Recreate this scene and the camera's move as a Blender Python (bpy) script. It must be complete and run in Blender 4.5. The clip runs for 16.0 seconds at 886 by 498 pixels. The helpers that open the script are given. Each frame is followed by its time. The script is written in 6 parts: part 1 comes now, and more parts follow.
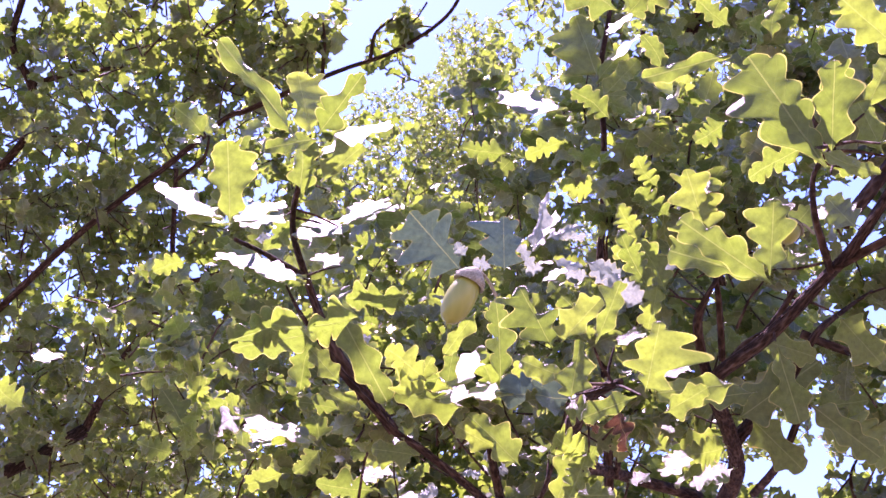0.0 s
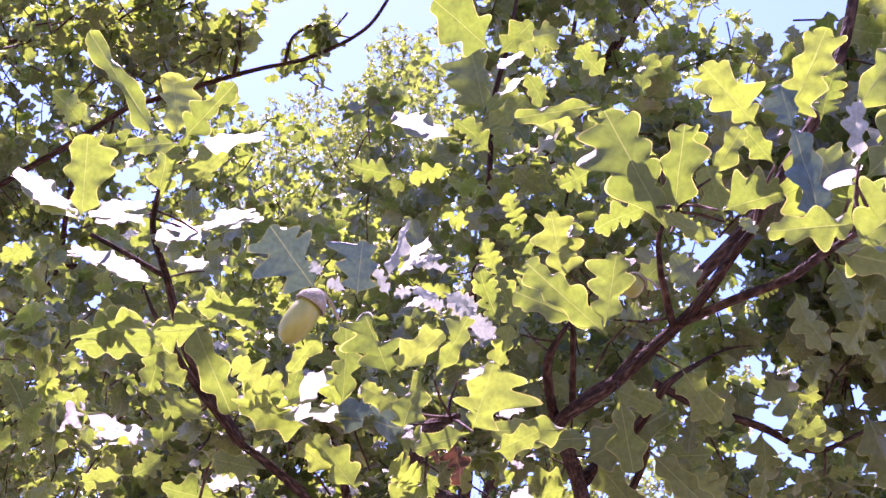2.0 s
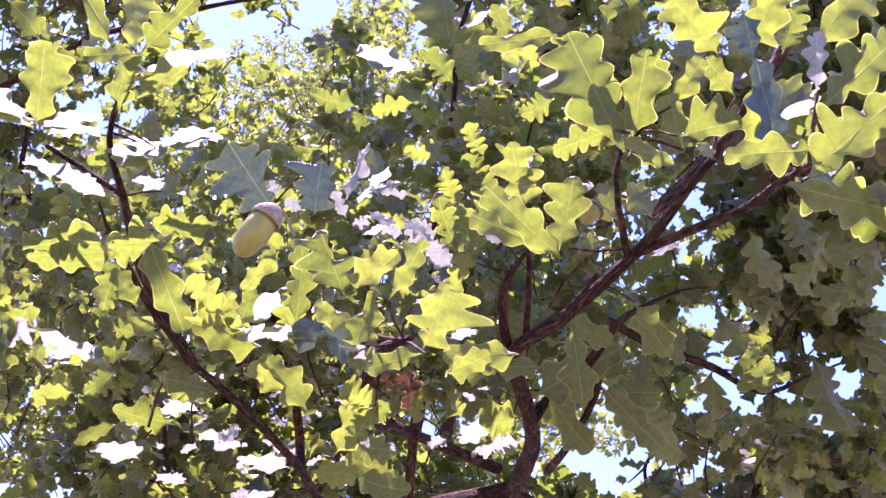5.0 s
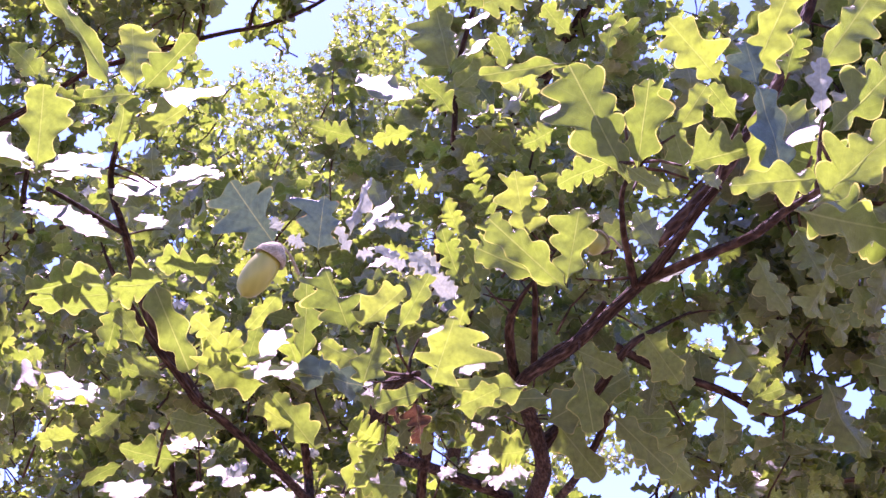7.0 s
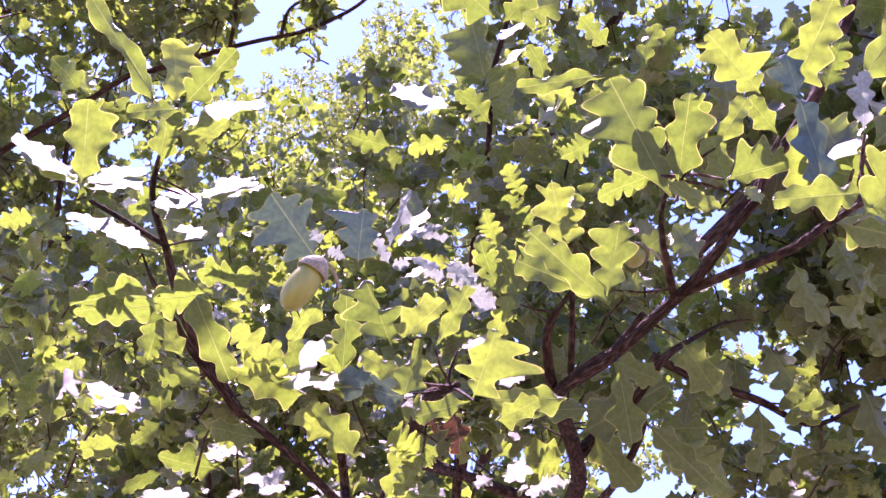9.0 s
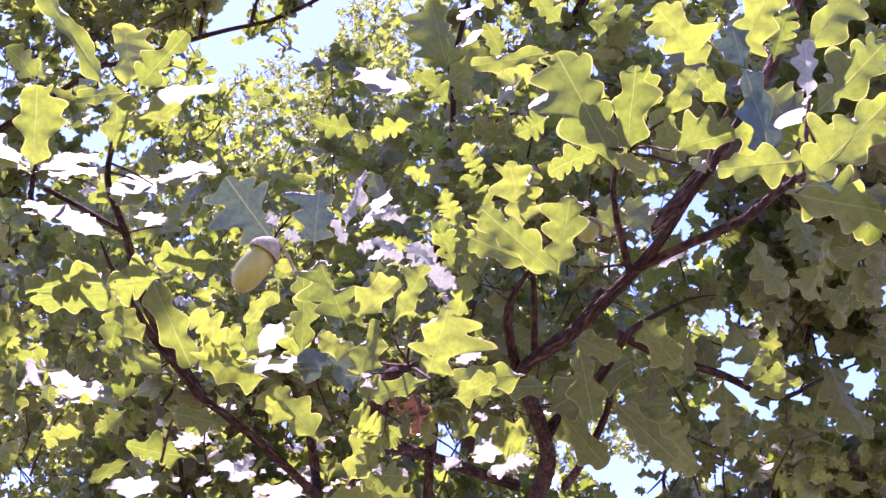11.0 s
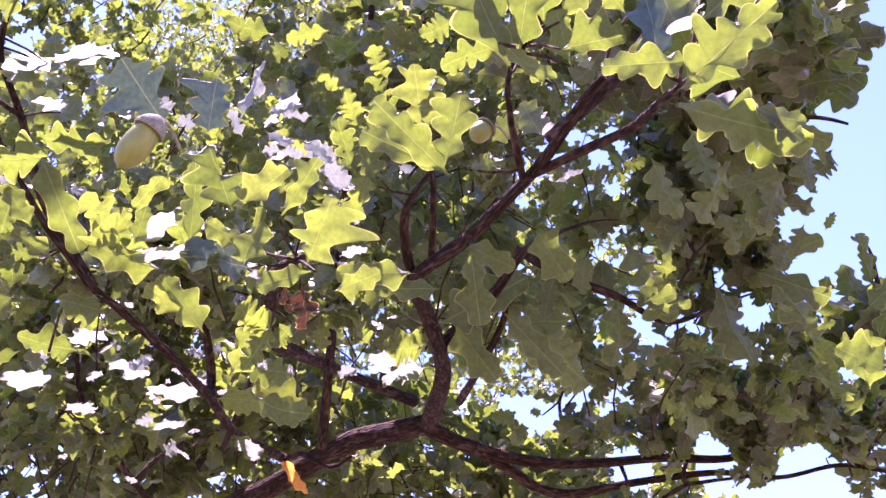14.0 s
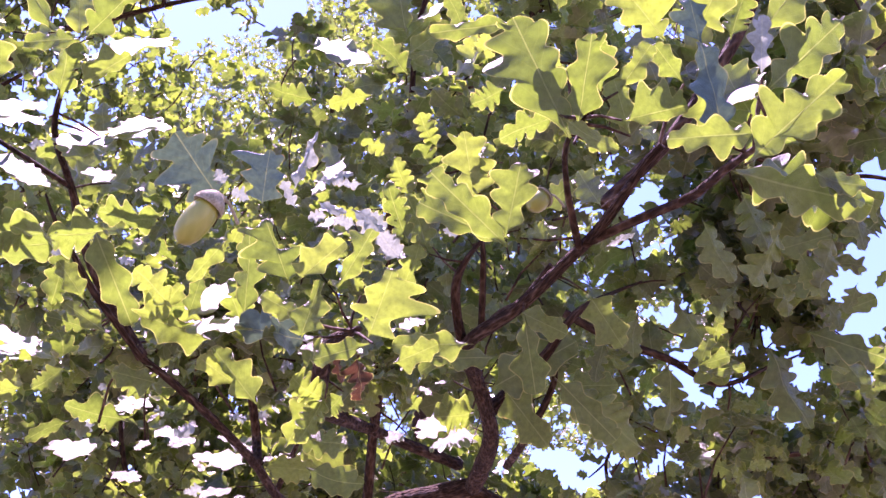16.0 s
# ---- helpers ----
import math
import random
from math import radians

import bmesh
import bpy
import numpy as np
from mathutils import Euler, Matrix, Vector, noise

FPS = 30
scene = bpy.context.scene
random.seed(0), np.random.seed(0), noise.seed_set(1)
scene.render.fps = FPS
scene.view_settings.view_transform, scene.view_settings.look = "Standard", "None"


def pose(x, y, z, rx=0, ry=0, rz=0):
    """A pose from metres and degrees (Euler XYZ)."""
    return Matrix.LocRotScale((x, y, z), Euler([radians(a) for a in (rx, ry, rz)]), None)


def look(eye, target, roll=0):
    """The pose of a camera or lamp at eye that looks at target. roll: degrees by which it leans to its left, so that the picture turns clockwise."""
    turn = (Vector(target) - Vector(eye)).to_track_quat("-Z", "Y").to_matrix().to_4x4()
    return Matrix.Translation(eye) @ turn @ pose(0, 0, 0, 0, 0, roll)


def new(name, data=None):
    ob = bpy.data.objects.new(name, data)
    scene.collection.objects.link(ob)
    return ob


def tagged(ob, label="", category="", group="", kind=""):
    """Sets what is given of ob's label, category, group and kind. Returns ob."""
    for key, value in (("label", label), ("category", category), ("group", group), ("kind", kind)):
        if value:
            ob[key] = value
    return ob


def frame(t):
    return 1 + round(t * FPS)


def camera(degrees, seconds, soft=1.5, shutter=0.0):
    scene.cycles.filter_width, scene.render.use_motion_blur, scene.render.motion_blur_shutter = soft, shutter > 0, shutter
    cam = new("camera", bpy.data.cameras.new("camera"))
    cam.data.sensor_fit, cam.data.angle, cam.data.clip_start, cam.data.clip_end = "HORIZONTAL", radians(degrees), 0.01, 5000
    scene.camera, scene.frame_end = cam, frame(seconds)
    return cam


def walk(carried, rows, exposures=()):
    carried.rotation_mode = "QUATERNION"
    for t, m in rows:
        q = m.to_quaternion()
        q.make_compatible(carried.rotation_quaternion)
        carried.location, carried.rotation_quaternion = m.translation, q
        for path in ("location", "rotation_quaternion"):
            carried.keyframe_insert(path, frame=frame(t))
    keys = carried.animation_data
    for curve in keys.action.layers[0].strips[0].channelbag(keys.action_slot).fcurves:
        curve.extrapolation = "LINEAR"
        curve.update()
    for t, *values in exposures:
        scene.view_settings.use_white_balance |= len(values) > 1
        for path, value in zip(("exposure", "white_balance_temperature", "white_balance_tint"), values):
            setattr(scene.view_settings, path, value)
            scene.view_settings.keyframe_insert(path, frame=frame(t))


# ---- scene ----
# camera: a phone held up under the tree, drifting a few centimetres
cam = camera(40.46, 16.0, soft=1.5)
METRES, EYE, TILT, LEAN, TURN = 0.19, 1.6, 35.0, 0.0, 0.0
ROWS = [
    (0, -0, -0, 0, -0, -0, -0),
    (0.5, 0.0573, -0.0147, 0.0428, -0.9047, 0.2924, -1.1725),
    (1, 0.1015, -0.0118, 0.0655, -2.0541, 0.4821, -2.9986),
    (1.5, 0.136, -0.0093, 0.0614, -3.2735, 0.6879, -5.0416),
    (2, 0.1605, -0.007, 0.0432, -4.2329, 0.8236, -5.8798),
    (2.5, 0.2014, 0.0096, 0.0123, -4.8229, 0.3021, -7.0331),
    (3, 0.1812, -0.0045, -0.0321, -5.5248, -0.2113, -7.5309),
    (3.5, 0.1723, -0.0096, -0.0526, -5.6038, -0.8709, -8.0087),
    (4, 0.1739, -0.0208, -0.0468, -5.7312, -1.3722, -8.0851),
    (6.5, 0.2004, 0.0278, -0.0107, -6.4003, -0.4543, -7.6638),
    (7, 0.176, 0.0195, -0.0006, -5.9108, -0.2786, -6.4506),
    (7.5, 0.1504, 0.0142, 0.0072, -5.1881, -0.3211, -6.529),
    (8, 0.1293, 0.0117, 0.0152, -4.6124, -0.2166, -6.829),
    (10.5, 0.1968, -0.0042, 0.0123, -5.0146, -0.2903, -5.2144),
    (11, 0.2201, -0, -0.0012, -5.3868, -0.6892, -5.1536),
    (11.5, 0.2251, 0.0037, -0.0488, -5.4908, -1.2119, -5.1812),
    (12, 0.2388, 0.0106, -0.0858, -5.5705, -1.6496, -5.5483),
    (12.5, 0.2569, 0.0187, -0.0836, -6.2152, -2.0719, -6.7018),
    (13, 0.2786, 0.009, -0.0815, -6.7571, -2.3764, -7.3123),
    (13.5, 0.3104, 0.007, -0.1026, -7.4172, -2.8164, -7.7084),
    (14, 0.3479, -0.0129, -0.1006, -8.49, -3.2232, -8.6334),
    (14.5, 0.3577, -0.0066, -0.1037, -9.2396, -3.3863, -9.0404),
    (15, 0.333, -0.008, -0.0808, -9.5199, -2.6365, -8.7221),
    (15.5, 0.296, -0.0083, -0.0589, -8.7639, -1.679, -8.382),
    (16, 0.2603, 0.0234, -0.0609, -7.3066, -0.9826, -7.8184),
]
walk(cam, [(t, pose(0, 0, EYE, TILT, LEAN, TURN) @ pose(METRES * x, METRES * y, METRES * z, 90 + pitch, roll, yaw)) for t, x, y, z, yaw, pitch, roll in ROWS],
     exposures=[(0.0, 2.9, 5800, 88), (16.0, 2.9, 5800, 88)])

# ---- light: high sun ahead of the camera and a clear sky ----
SUN_LEFT, SUN_HEIGHT = 36, 73
world = bpy.data.worlds.new("sky")
scene.world = world
world.use_nodes = True
wn = world.node_tree
sky = wn.nodes.new("ShaderNodeTexSky")
sky.sky_type = "NISHITA"
sky.sun_disc = False
sky.sun_elevation = radians(SUN_HEIGHT)
sky.sun_rotation = radians(-SUN_LEFT)
sky.air_density, sky.dust_density, sky.ozone_density = 1.0, 0.35, 1.5
deep = wn.nodes.new("ShaderNodeHueSaturation")
deep.inputs["Hue"].default_value = 0.492
deep.inputs["Saturation"].default_value = 1.15
wn.links.new(sky.outputs["Color"], deep.inputs["Color"])
wn.links.new(deep.outputs["Color"], wn.nodes["Background"].inputs["Color"])
wn.nodes["Background"].inputs["Strength"].default_value = 0.062
sun_way = Vector((-math.sin(radians(SUN_LEFT)) * math.cos(radians(SUN_HEIGHT)), math.cos(radians(SUN_LEFT)) * math.cos(radians(SUN_HEIGHT)), math.sin(radians(SUN_HEIGHT))))
lamp = bpy.data.lights.new("sun", "SUN")
lamp.energy, lamp.angle, lamp.color = 3.1, radians(0.4), (1.0, 0.95, 0.86)
sun = new("sun", lamp)
sun.matrix_world = look(sun_way * 40, (0, 0, 0))


# ---- materials ----
def material(name):
    m = bpy.data.materials.new(name)
    m.use_nodes = True
    nt = m.node_tree
    nt.nodes.clear()
    return m, nt, nt.nodes.new("ShaderNodeOutputMaterial")


def node(nt, kind, **values):
    n = nt.nodes.new("ShaderNode" + kind)
    for key, value in values.items():
        setattr(n, key, value)
    return n


def math_node(nt, op, a, b=None, clamp=False):
    n = node(nt, "Math", operation=op, use_clamp=clamp)
    for i, v in enumerate((a, b)):
        if v is None:
            continue
        if isinstance(v, (int, float)):
            n.inputs[i].default_value = v
        else:
            nt.links.new(v, n.inputs[i])
    return n.outputs[0]


def ramp(nt, fac, stops):
    n = node(nt, "ValToRGB")
    els = n.color_ramp.elements
    while len(els) < len(stops):
        els.new(0.5)
    for e, (p, c) in zip(els, stops):
        e.position, e.color = p, (*c, 1)
    nt.links.new(fac, n.inputs[0])
    return n.outputs[0]


def mix_colour(nt, fac, a, b, kind="MIX"):
    n = node(nt, "Mix", data_type="RGBA", blend_type=kind)
    for sock, v in ((n.inputs[0], fac), (n.inputs[6], a), (n.inputs[7], b)):
        if isinstance(v, (int, float)):
            sock.default_value = v
        elif isinstance(v, tuple):
            sock.default_value = (*v, 1)
        else:
            nt.links.new(v, sock)
    return n.outputs[2]


def leaf_material(name, tops, throughs, gloss=0.45, single=True, sheen=0.16, pale=0.55):
    """A thin oak leaf: a waxy face, light passing through, pale veins and brown flecks."""
    m, nt, out = material(name)
    uv = node(nt, "UVMap", uv_map="leaf")
    sep = node(nt, "SeparateXYZ")
    nt.links.new(uv.outputs[0], sep.inputs[0])
    x, y = sep.outputs[0], sep.outputs[1]
    if single:
        chance = node(nt, "ObjectInfo").outputs["Random"]
    else:
        chance = node(nt, "NewGeometry").outputs["Random Per Island"]
    tone = ramp(nt, chance, tops)
    glow = ramp(nt, chance, throughs)
    # side veins leave the midrib at a slant, one to each lobe
    ax = math_node(nt, "ABSOLUTE", x)
    run = math_node(nt, "SUBTRACT", math_node(nt, "MULTIPLY", y, 7.0), math_node(nt, "MULTIPLY", ax, 9.0))
    bend = node(nt, "TexNoise")
    bend.inputs["Scale"].default_value = 3.5
    nt.links.new(uv.outputs[0], bend.inputs["Vector"])
    run = math_node(nt, "ADD", run, math_node(nt, "MULTIPLY", bend.outputs[0], 1.6))
    wave = math_node(nt, "ABSOLUTE", math_node(nt, "SUBTRACT", math_node(nt, "FRACT", run), 0.5))
    side = math_node(nt, "LESS_THAN", wave, 0.04)
    mid = math_node(nt, "LESS_THAN", ax, 0.006)
    vein = math_node(nt, "MAXIMUM", math_node(nt, "MULTIPLY", side, 0.16), mid)
    coord = node(nt, "TexCoord")
    grain = node(nt, "TexNoise")
    grain.inputs["Scale"].default_value, grain.inputs["Detail"].default_value = 90, 4
    nt.links.new(coord.outputs["Object"], grain.inputs["Vector"])
    blotch = node(nt, "TexNoise")
    blotch.inputs["Scale"].default_value, blotch.inputs["Detail"].default_value = 14, 3
    nt.links.new(uv.outputs[0], blotch.inputs["Vector"])
    vary = math_node(nt, "MULTIPLY_ADD", blotch.outputs[0], 0.9)
    nt.nodes[-1].inputs[2].default_value = 0.55
    tone = mix_colour(nt, 1.0, tone, vary, "MULTIPLY")
    glow = mix_colour(nt, 1.0, glow, vary, "MULTIPLY")
    tone = mix_colour(nt, math_node(nt, "MULTIPLY", vein, 0.15), tone, (0.30, 0.34, 0.14))
    glow = mix_colour(nt, math_node(nt, "MULTIPLY", vein, 0.13), glow, (0.50, 0.52, 0.14))
    fleck = node(nt, "TexVoronoi")
    fleck.inputs["Scale"].default_value = 5.0
    nt.links.new(uv.outputs[0], fleck.inputs["Vector"])
    spot = math_node(nt, "LESS_THAN", fleck.outputs["Distance"], 0.07)
    tone = mix_colour(nt, math_node(nt, "MULTIPLY", spot, 0.5), tone, (0.12, 0.06, 0.02))
    glow = mix_colour(nt, math_node(nt, "MULTIPLY", spot, 0.5), glow, (0.20, 0.09, 0.02))
    # browned tips and margins on some leaves
    rim = node(nt, "UVMap", uv_map="margin")
    rims = node(nt, "SeparateXYZ")
    nt.links.new(rim.outputs[0], rims.inputs[0])
    edge = math_node(nt, "ADD", math_node(nt, "MULTIPLY", rims.outputs[1], 0.75), math_node(nt, "MULTIPLY", blotch.outputs[0], 0.5))
    brown = math_node(nt, "MULTIPLY", math_node(nt, "MULTIPLY", math_node(nt, "SUBTRACT", edge, 1.0), 9.0, True), math_node(nt, "MULTIPLY", math_node(nt, "SUBTRACT", math_node(nt, "FRACT", math_node(nt, "MULTIPLY", chance, 7.3)), 0.35), 2.0, True), True)
    tone = mix_colour(nt, brown, tone, (0.22, 0.10, 0.03))
    glow = mix_colour(nt, brown, glow, (0.30, 0.14, 0.03))
    # the bright, lit outline of the blade, painted as a yellowish rim
    hem = math_node(nt, "MULTIPLY", math_node(nt, "SUBTRACT", rims.outputs[1], 0.93), 14.0, True)
    tone = mix_colour(nt, math_node(nt, "MULTIPLY", hem, pale), tone, (0.24, 0.22, 0.07))
    glow = mix_colour(nt, math_node(nt, "MULTIPLY", hem, pale), glow, (0.46, 0.42, 0.10))
    bump = node(nt, "Bump")
    bump.inputs["Strength"].default_value, bump.inputs["Distance"].default_value = 0.5, 0.002
    nt.links.new(math_node(nt, "SUBTRACT", grain.outputs[0], math_node(nt, "MULTIPLY", vein, 0.6)), bump.inputs["Height"])
    face = node(nt, "BsdfPrincipled")
    face.inputs["Roughness"].default_value = gloss
    face.inputs["Specular IOR Level"].default_value = sheen
    nt.links.new(tone, face.inputs["Base Color"])
    nt.links.new(bump.outputs[0], face.inputs["Normal"])
    thin = node(nt, "BsdfTranslucent")
    nt.links.new(glow, thin.inputs["Color"])
    both = node(nt, "AddShader")
    nt.links.new(face.outputs[0], both.inputs[0])
    nt.links.new(thin.outputs[0], both.inputs[1])
    nt.links.new(both.outputs[0], out.inputs["Surface"])
    return m


GREENS = [(0.0, (0.047, 0.053, 0.023)), (0.5, (0.066, 0.072, 0.028)), (0.85, (0.085, 0.091, 0.032)), (1.0, (0.099, 0.104, 0.034))]
THROUGH = [(0.0, (0.060, 0.096, 0.006)), (0.5, (0.083, 0.128, 0.008)), (0.9, (0.107, 0.156, 0.009)), (1.0, (0.116, 0.163, 0.011))]
leaf_one = leaf_material("oak_leaf", GREENS, THROUGH)
leaf_shiny = leaf_material("shiny_oak_leaf", GREENS, THROUGH, gloss=0.42, sheen=0.42)
leaf_many = leaf_material("oak_leaves", GREENS, THROUGH, gloss=0.40, single=False, sheen=0.24)
AUTUMN = [(0.0, (0.35, 0.13, 0.02)), (1.0, (0.40, 0.20, 0.03))]
# shaded leaves that mirror the sky: its blue-grey painted as leaf colour
SKY_BLUES = [(0.0, (0.053, 0.098, 0.076)), (1.0, (0.063, 0.110, 0.087))]
leaf_skylit = leaf_material("skylit_oak_leaf", SKY_BLUES, [(0.0, (0.012, 0.022, 0.010)), (1.0, (0.016, 0.028, 0.012))], gloss=0.45, pale=0.12)
BROWN = [(0.0, (0.032, 0.015, 0.004)), (1.0, (0.050, 0.024, 0.006))]
leaf_brown = leaf_material("brown_oak_leaf", BROWN, [(0.0, (0.016, 0.007, 0.003)), (1.0, (0.024, 0.010, 0.004))], gloss=0.6)
# leaves whitened by glare, which is painted into their face and glow colours
GLARE_TONES = [(0.0, (0.135, 0.165, 0.130)), (1.0, (0.175, 0.205, 0.165))]
leaf_glare = leaf_material("glare_oak_leaf", GLARE_TONES, [(0.0, (0.075, 0.095, 0.072)), (1.0, (0.11, 0.13, 0.095))], gloss=0.5)
leaf_dry = leaf_material("dry_oak_leaf", AUTUMN, [(0.0, (0.55, 0.22, 0.02)), (1.0, (0.55, 0.28, 0.03))], gloss=0.6)


def rough_material(name, stops, scale, bump_strength, rough, stretch=(1, 1, 1), distance=0.004, lines=""):
    m, nt, out = material(name)
    coord = node(nt, "UVMap", uv_map=lines) if lines else node(nt, "TexCoord")
    mapping = node(nt, "Mapping")
    mapping.inputs["Scale"].default_value = stretch
    nt.links.new(coord.outputs[0 if lines else "Object"], mapping.inputs["Vector"])
    coarse = node(nt, "TexNoise")
    coarse.inputs["Scale"].default_value, coarse.inputs["Detail"].default_value, coarse.inputs["Roughness"].default_value = scale, 6, 0.65
    nt.links.new(mapping.outputs[0], coarse.inputs["Vector"])
    fine = node(nt, "TexVoronoi")
    fine.inputs["Scale"].default_value = scale * 4
    nt.links.new(mapping.outputs[0], fine.inputs["Vector"])
    both = math_node(nt, "ADD", math_node(nt, "MULTIPLY", coarse.outputs[0], 0.75), math_node(nt, "MULTIPLY", fine.outputs["Distance"], 0.35))
    colour = ramp(nt, both, stops)
    b = node(nt, "Bump")
    b.inputs["Strength"].default_value, b.inputs["Distance"].default_value = bump_strength, distance
    nt.links.new(both, b.inputs["Height"])
    p = node(nt, "BsdfPrincipled")
    p.inputs["Roughness"].default_value = rough
    p.inputs["Specular IOR Level"].default_value = 0.15 if rough > 0.7 else 0.5
    nt.links.new(colour, p.inputs["Base Color"])
    nt.links.new(b.outputs[0], p.inputs["Normal"])
    nt.links.new(p.outputs[0], out.inputs["Surface"])
    return m


BARKS = [(0.25, (0.010, 0.0052, 0.0018)), (0.5, (0.030, 0.0150, 0.0052)), (0.66, (0.085, 0.050, 0.024)), (0.84, (0.21, 0.145, 0.090))]
bark = rough_material("oak_bark", BARKS, 95, 1.0, 0.9, (1, 0.35, 1), 0.009, "bark")
twig_bark = rough_material("oak_twig_bark", BARKS, 60, 0.5, 0.8)
nut_skin = rough_material("acorn_skin", [(0.2, (0.145, 0.165, 0.010)), (0.5, (0.185, 0.200, 0.013)), (0.8, (0.25, 0.255, 0.028))], 60, 0.05, 0.4, (1, 1, 0.15), 0.0005)
cup_skin = rough_material("acorn_cup_scales", [(0.2, (0.11, 0.10, 0.05)), (0.5, (0.23, 0.215, 0.125)), (0.8, (0.38, 0.36, 0.24))], 300, 0.6, 0.8, (1, 1, 1), 0.001)
soil = rough_material("meadow", [(0.2, (0.058, 0.056, 0.032)), (0.45, (0.105, 0.094, 0.062)), (0.6, (0.15, 0.130, 0.094)), (0.8, (0.20, 0.172, 0.130))], 1.2, 0.6, 0.9, (1, 1, 1), 0.05)


# ---- mesh helpers ----
def part(name, bm, mat, parent, label="", smooth=True):
    mesh = bpy.data.meshes.new(name)
    bm.to_mesh(mesh)
    bm.free()
    mesh.materials.append(mat)
    if smooth:
        mesh.polygons.foreach_set("use_smooth", [True] * len(mesh.polygons))
    ob = new(name, mesh)
    if parent:
        ob.parent = parent
        ob.matrix_parent_inverse = parent.matrix_basis.inverted()
    if label:
        ob["label"] = label
    return ob


def sweep(bm, points, sides=10, lumps=0.07, steps=8):
    """A tapering round limb along a smooth line through points (x, y, z, radius)."""
    pts = [Vector(p) for p in points]
    line = []
    for i in range(len(pts) - 1):
        a, b, c, d = pts[max(i - 1, 0)], pts[i], pts[i + 1], pts[min(i + 2, len(pts) - 1)]
        for k in range(steps):
            t = k / steps
            line.append(0.5 * ((2 * b) + (c - a) * t + (2 * a - 5 * b + 4 * c - d) * t * t + (3 * b - a - 3 * c + d) * t ** 3))
    line.append(pts[-1])
    rings, far = [], [0.0]
    for a, c in zip(line, line[1:]):
        far.append(far[-1] + (c.xyz - a.xyz).length)
    lay = bm.loops.layers.uv.get("bark") or bm.loops.layers.uv.new("bark")
    side = Vector((0.3, 0.5, 0.8))
    for i, p in enumerate(line):
        here = p.xyz
        way = (line[min(i + 1, len(line) - 1)].xyz - line[max(i - 1, 0)].xyz).normalized()
        side = (side - way * side.dot(way)).normalized()
        up = way.cross(side)
        r = max(p.w, 0.0006)
        ring = []
        for k in range(sides):
            a = 2 * math.pi * k / sides
            out = side * math.cos(a) + up * math.sin(a)
            swell = 1 + lumps * noise.noise((here + out * r) * min(0.8 / r, 45)) + 1.4 * lumps * noise.noise(here * 9)
            ring.append(bm.verts.new(here + out * r * swell))
        rings.append(ring)
    girth = 2 * math.pi * max(p.w for p in line)
    for i, (a, b) in enumerate(zip(rings, rings[1:])):
        for k in range(sides):
            f = bm.faces.new((a[k], a[(k + 1) % sides], b[(k + 1) % sides], b[k]))
            for loop, (u, v) in zip(f.loops, ((k, i), (k + 1, i), (k + 1, i + 1), (k, i + 1))):
                loop[lay].uv = (girth * u / sides, far[v])
    bm.faces.new(list(reversed(rings[0])))
    bm.faces.new(rings[-1])


nodes_near = []
lit_spots, store = [], {}


def holder(p):
    """The branch of the near tree that is closest to a place, and the point on it."""
    return min(nodes_near, key=lambda n: (n[0] - p).length_squared)


def branch(name, tree, points, label=""):
    bm = bmesh.new()
    sweep(bm, points, 12 if points[0][3] > 0.02 else 8)
    ob = part(name, bm, bark, tree, label)
    if tree == near:
        for a, c in zip(points, points[1:]):
            for k in range(6):
                nodes_near.append((Vector(a[:3]).lerp(Vector(c[:3]), k / 6), ob))
    return ob


def tree(label, x, y, group=""):
    ob = new("oak_tree")
    ob.empty_display_size = 0.3
    ob.location = (x, y, 0)
    bpy.context.view_layer.update()
    return tagged(ob, label, "tree", group)


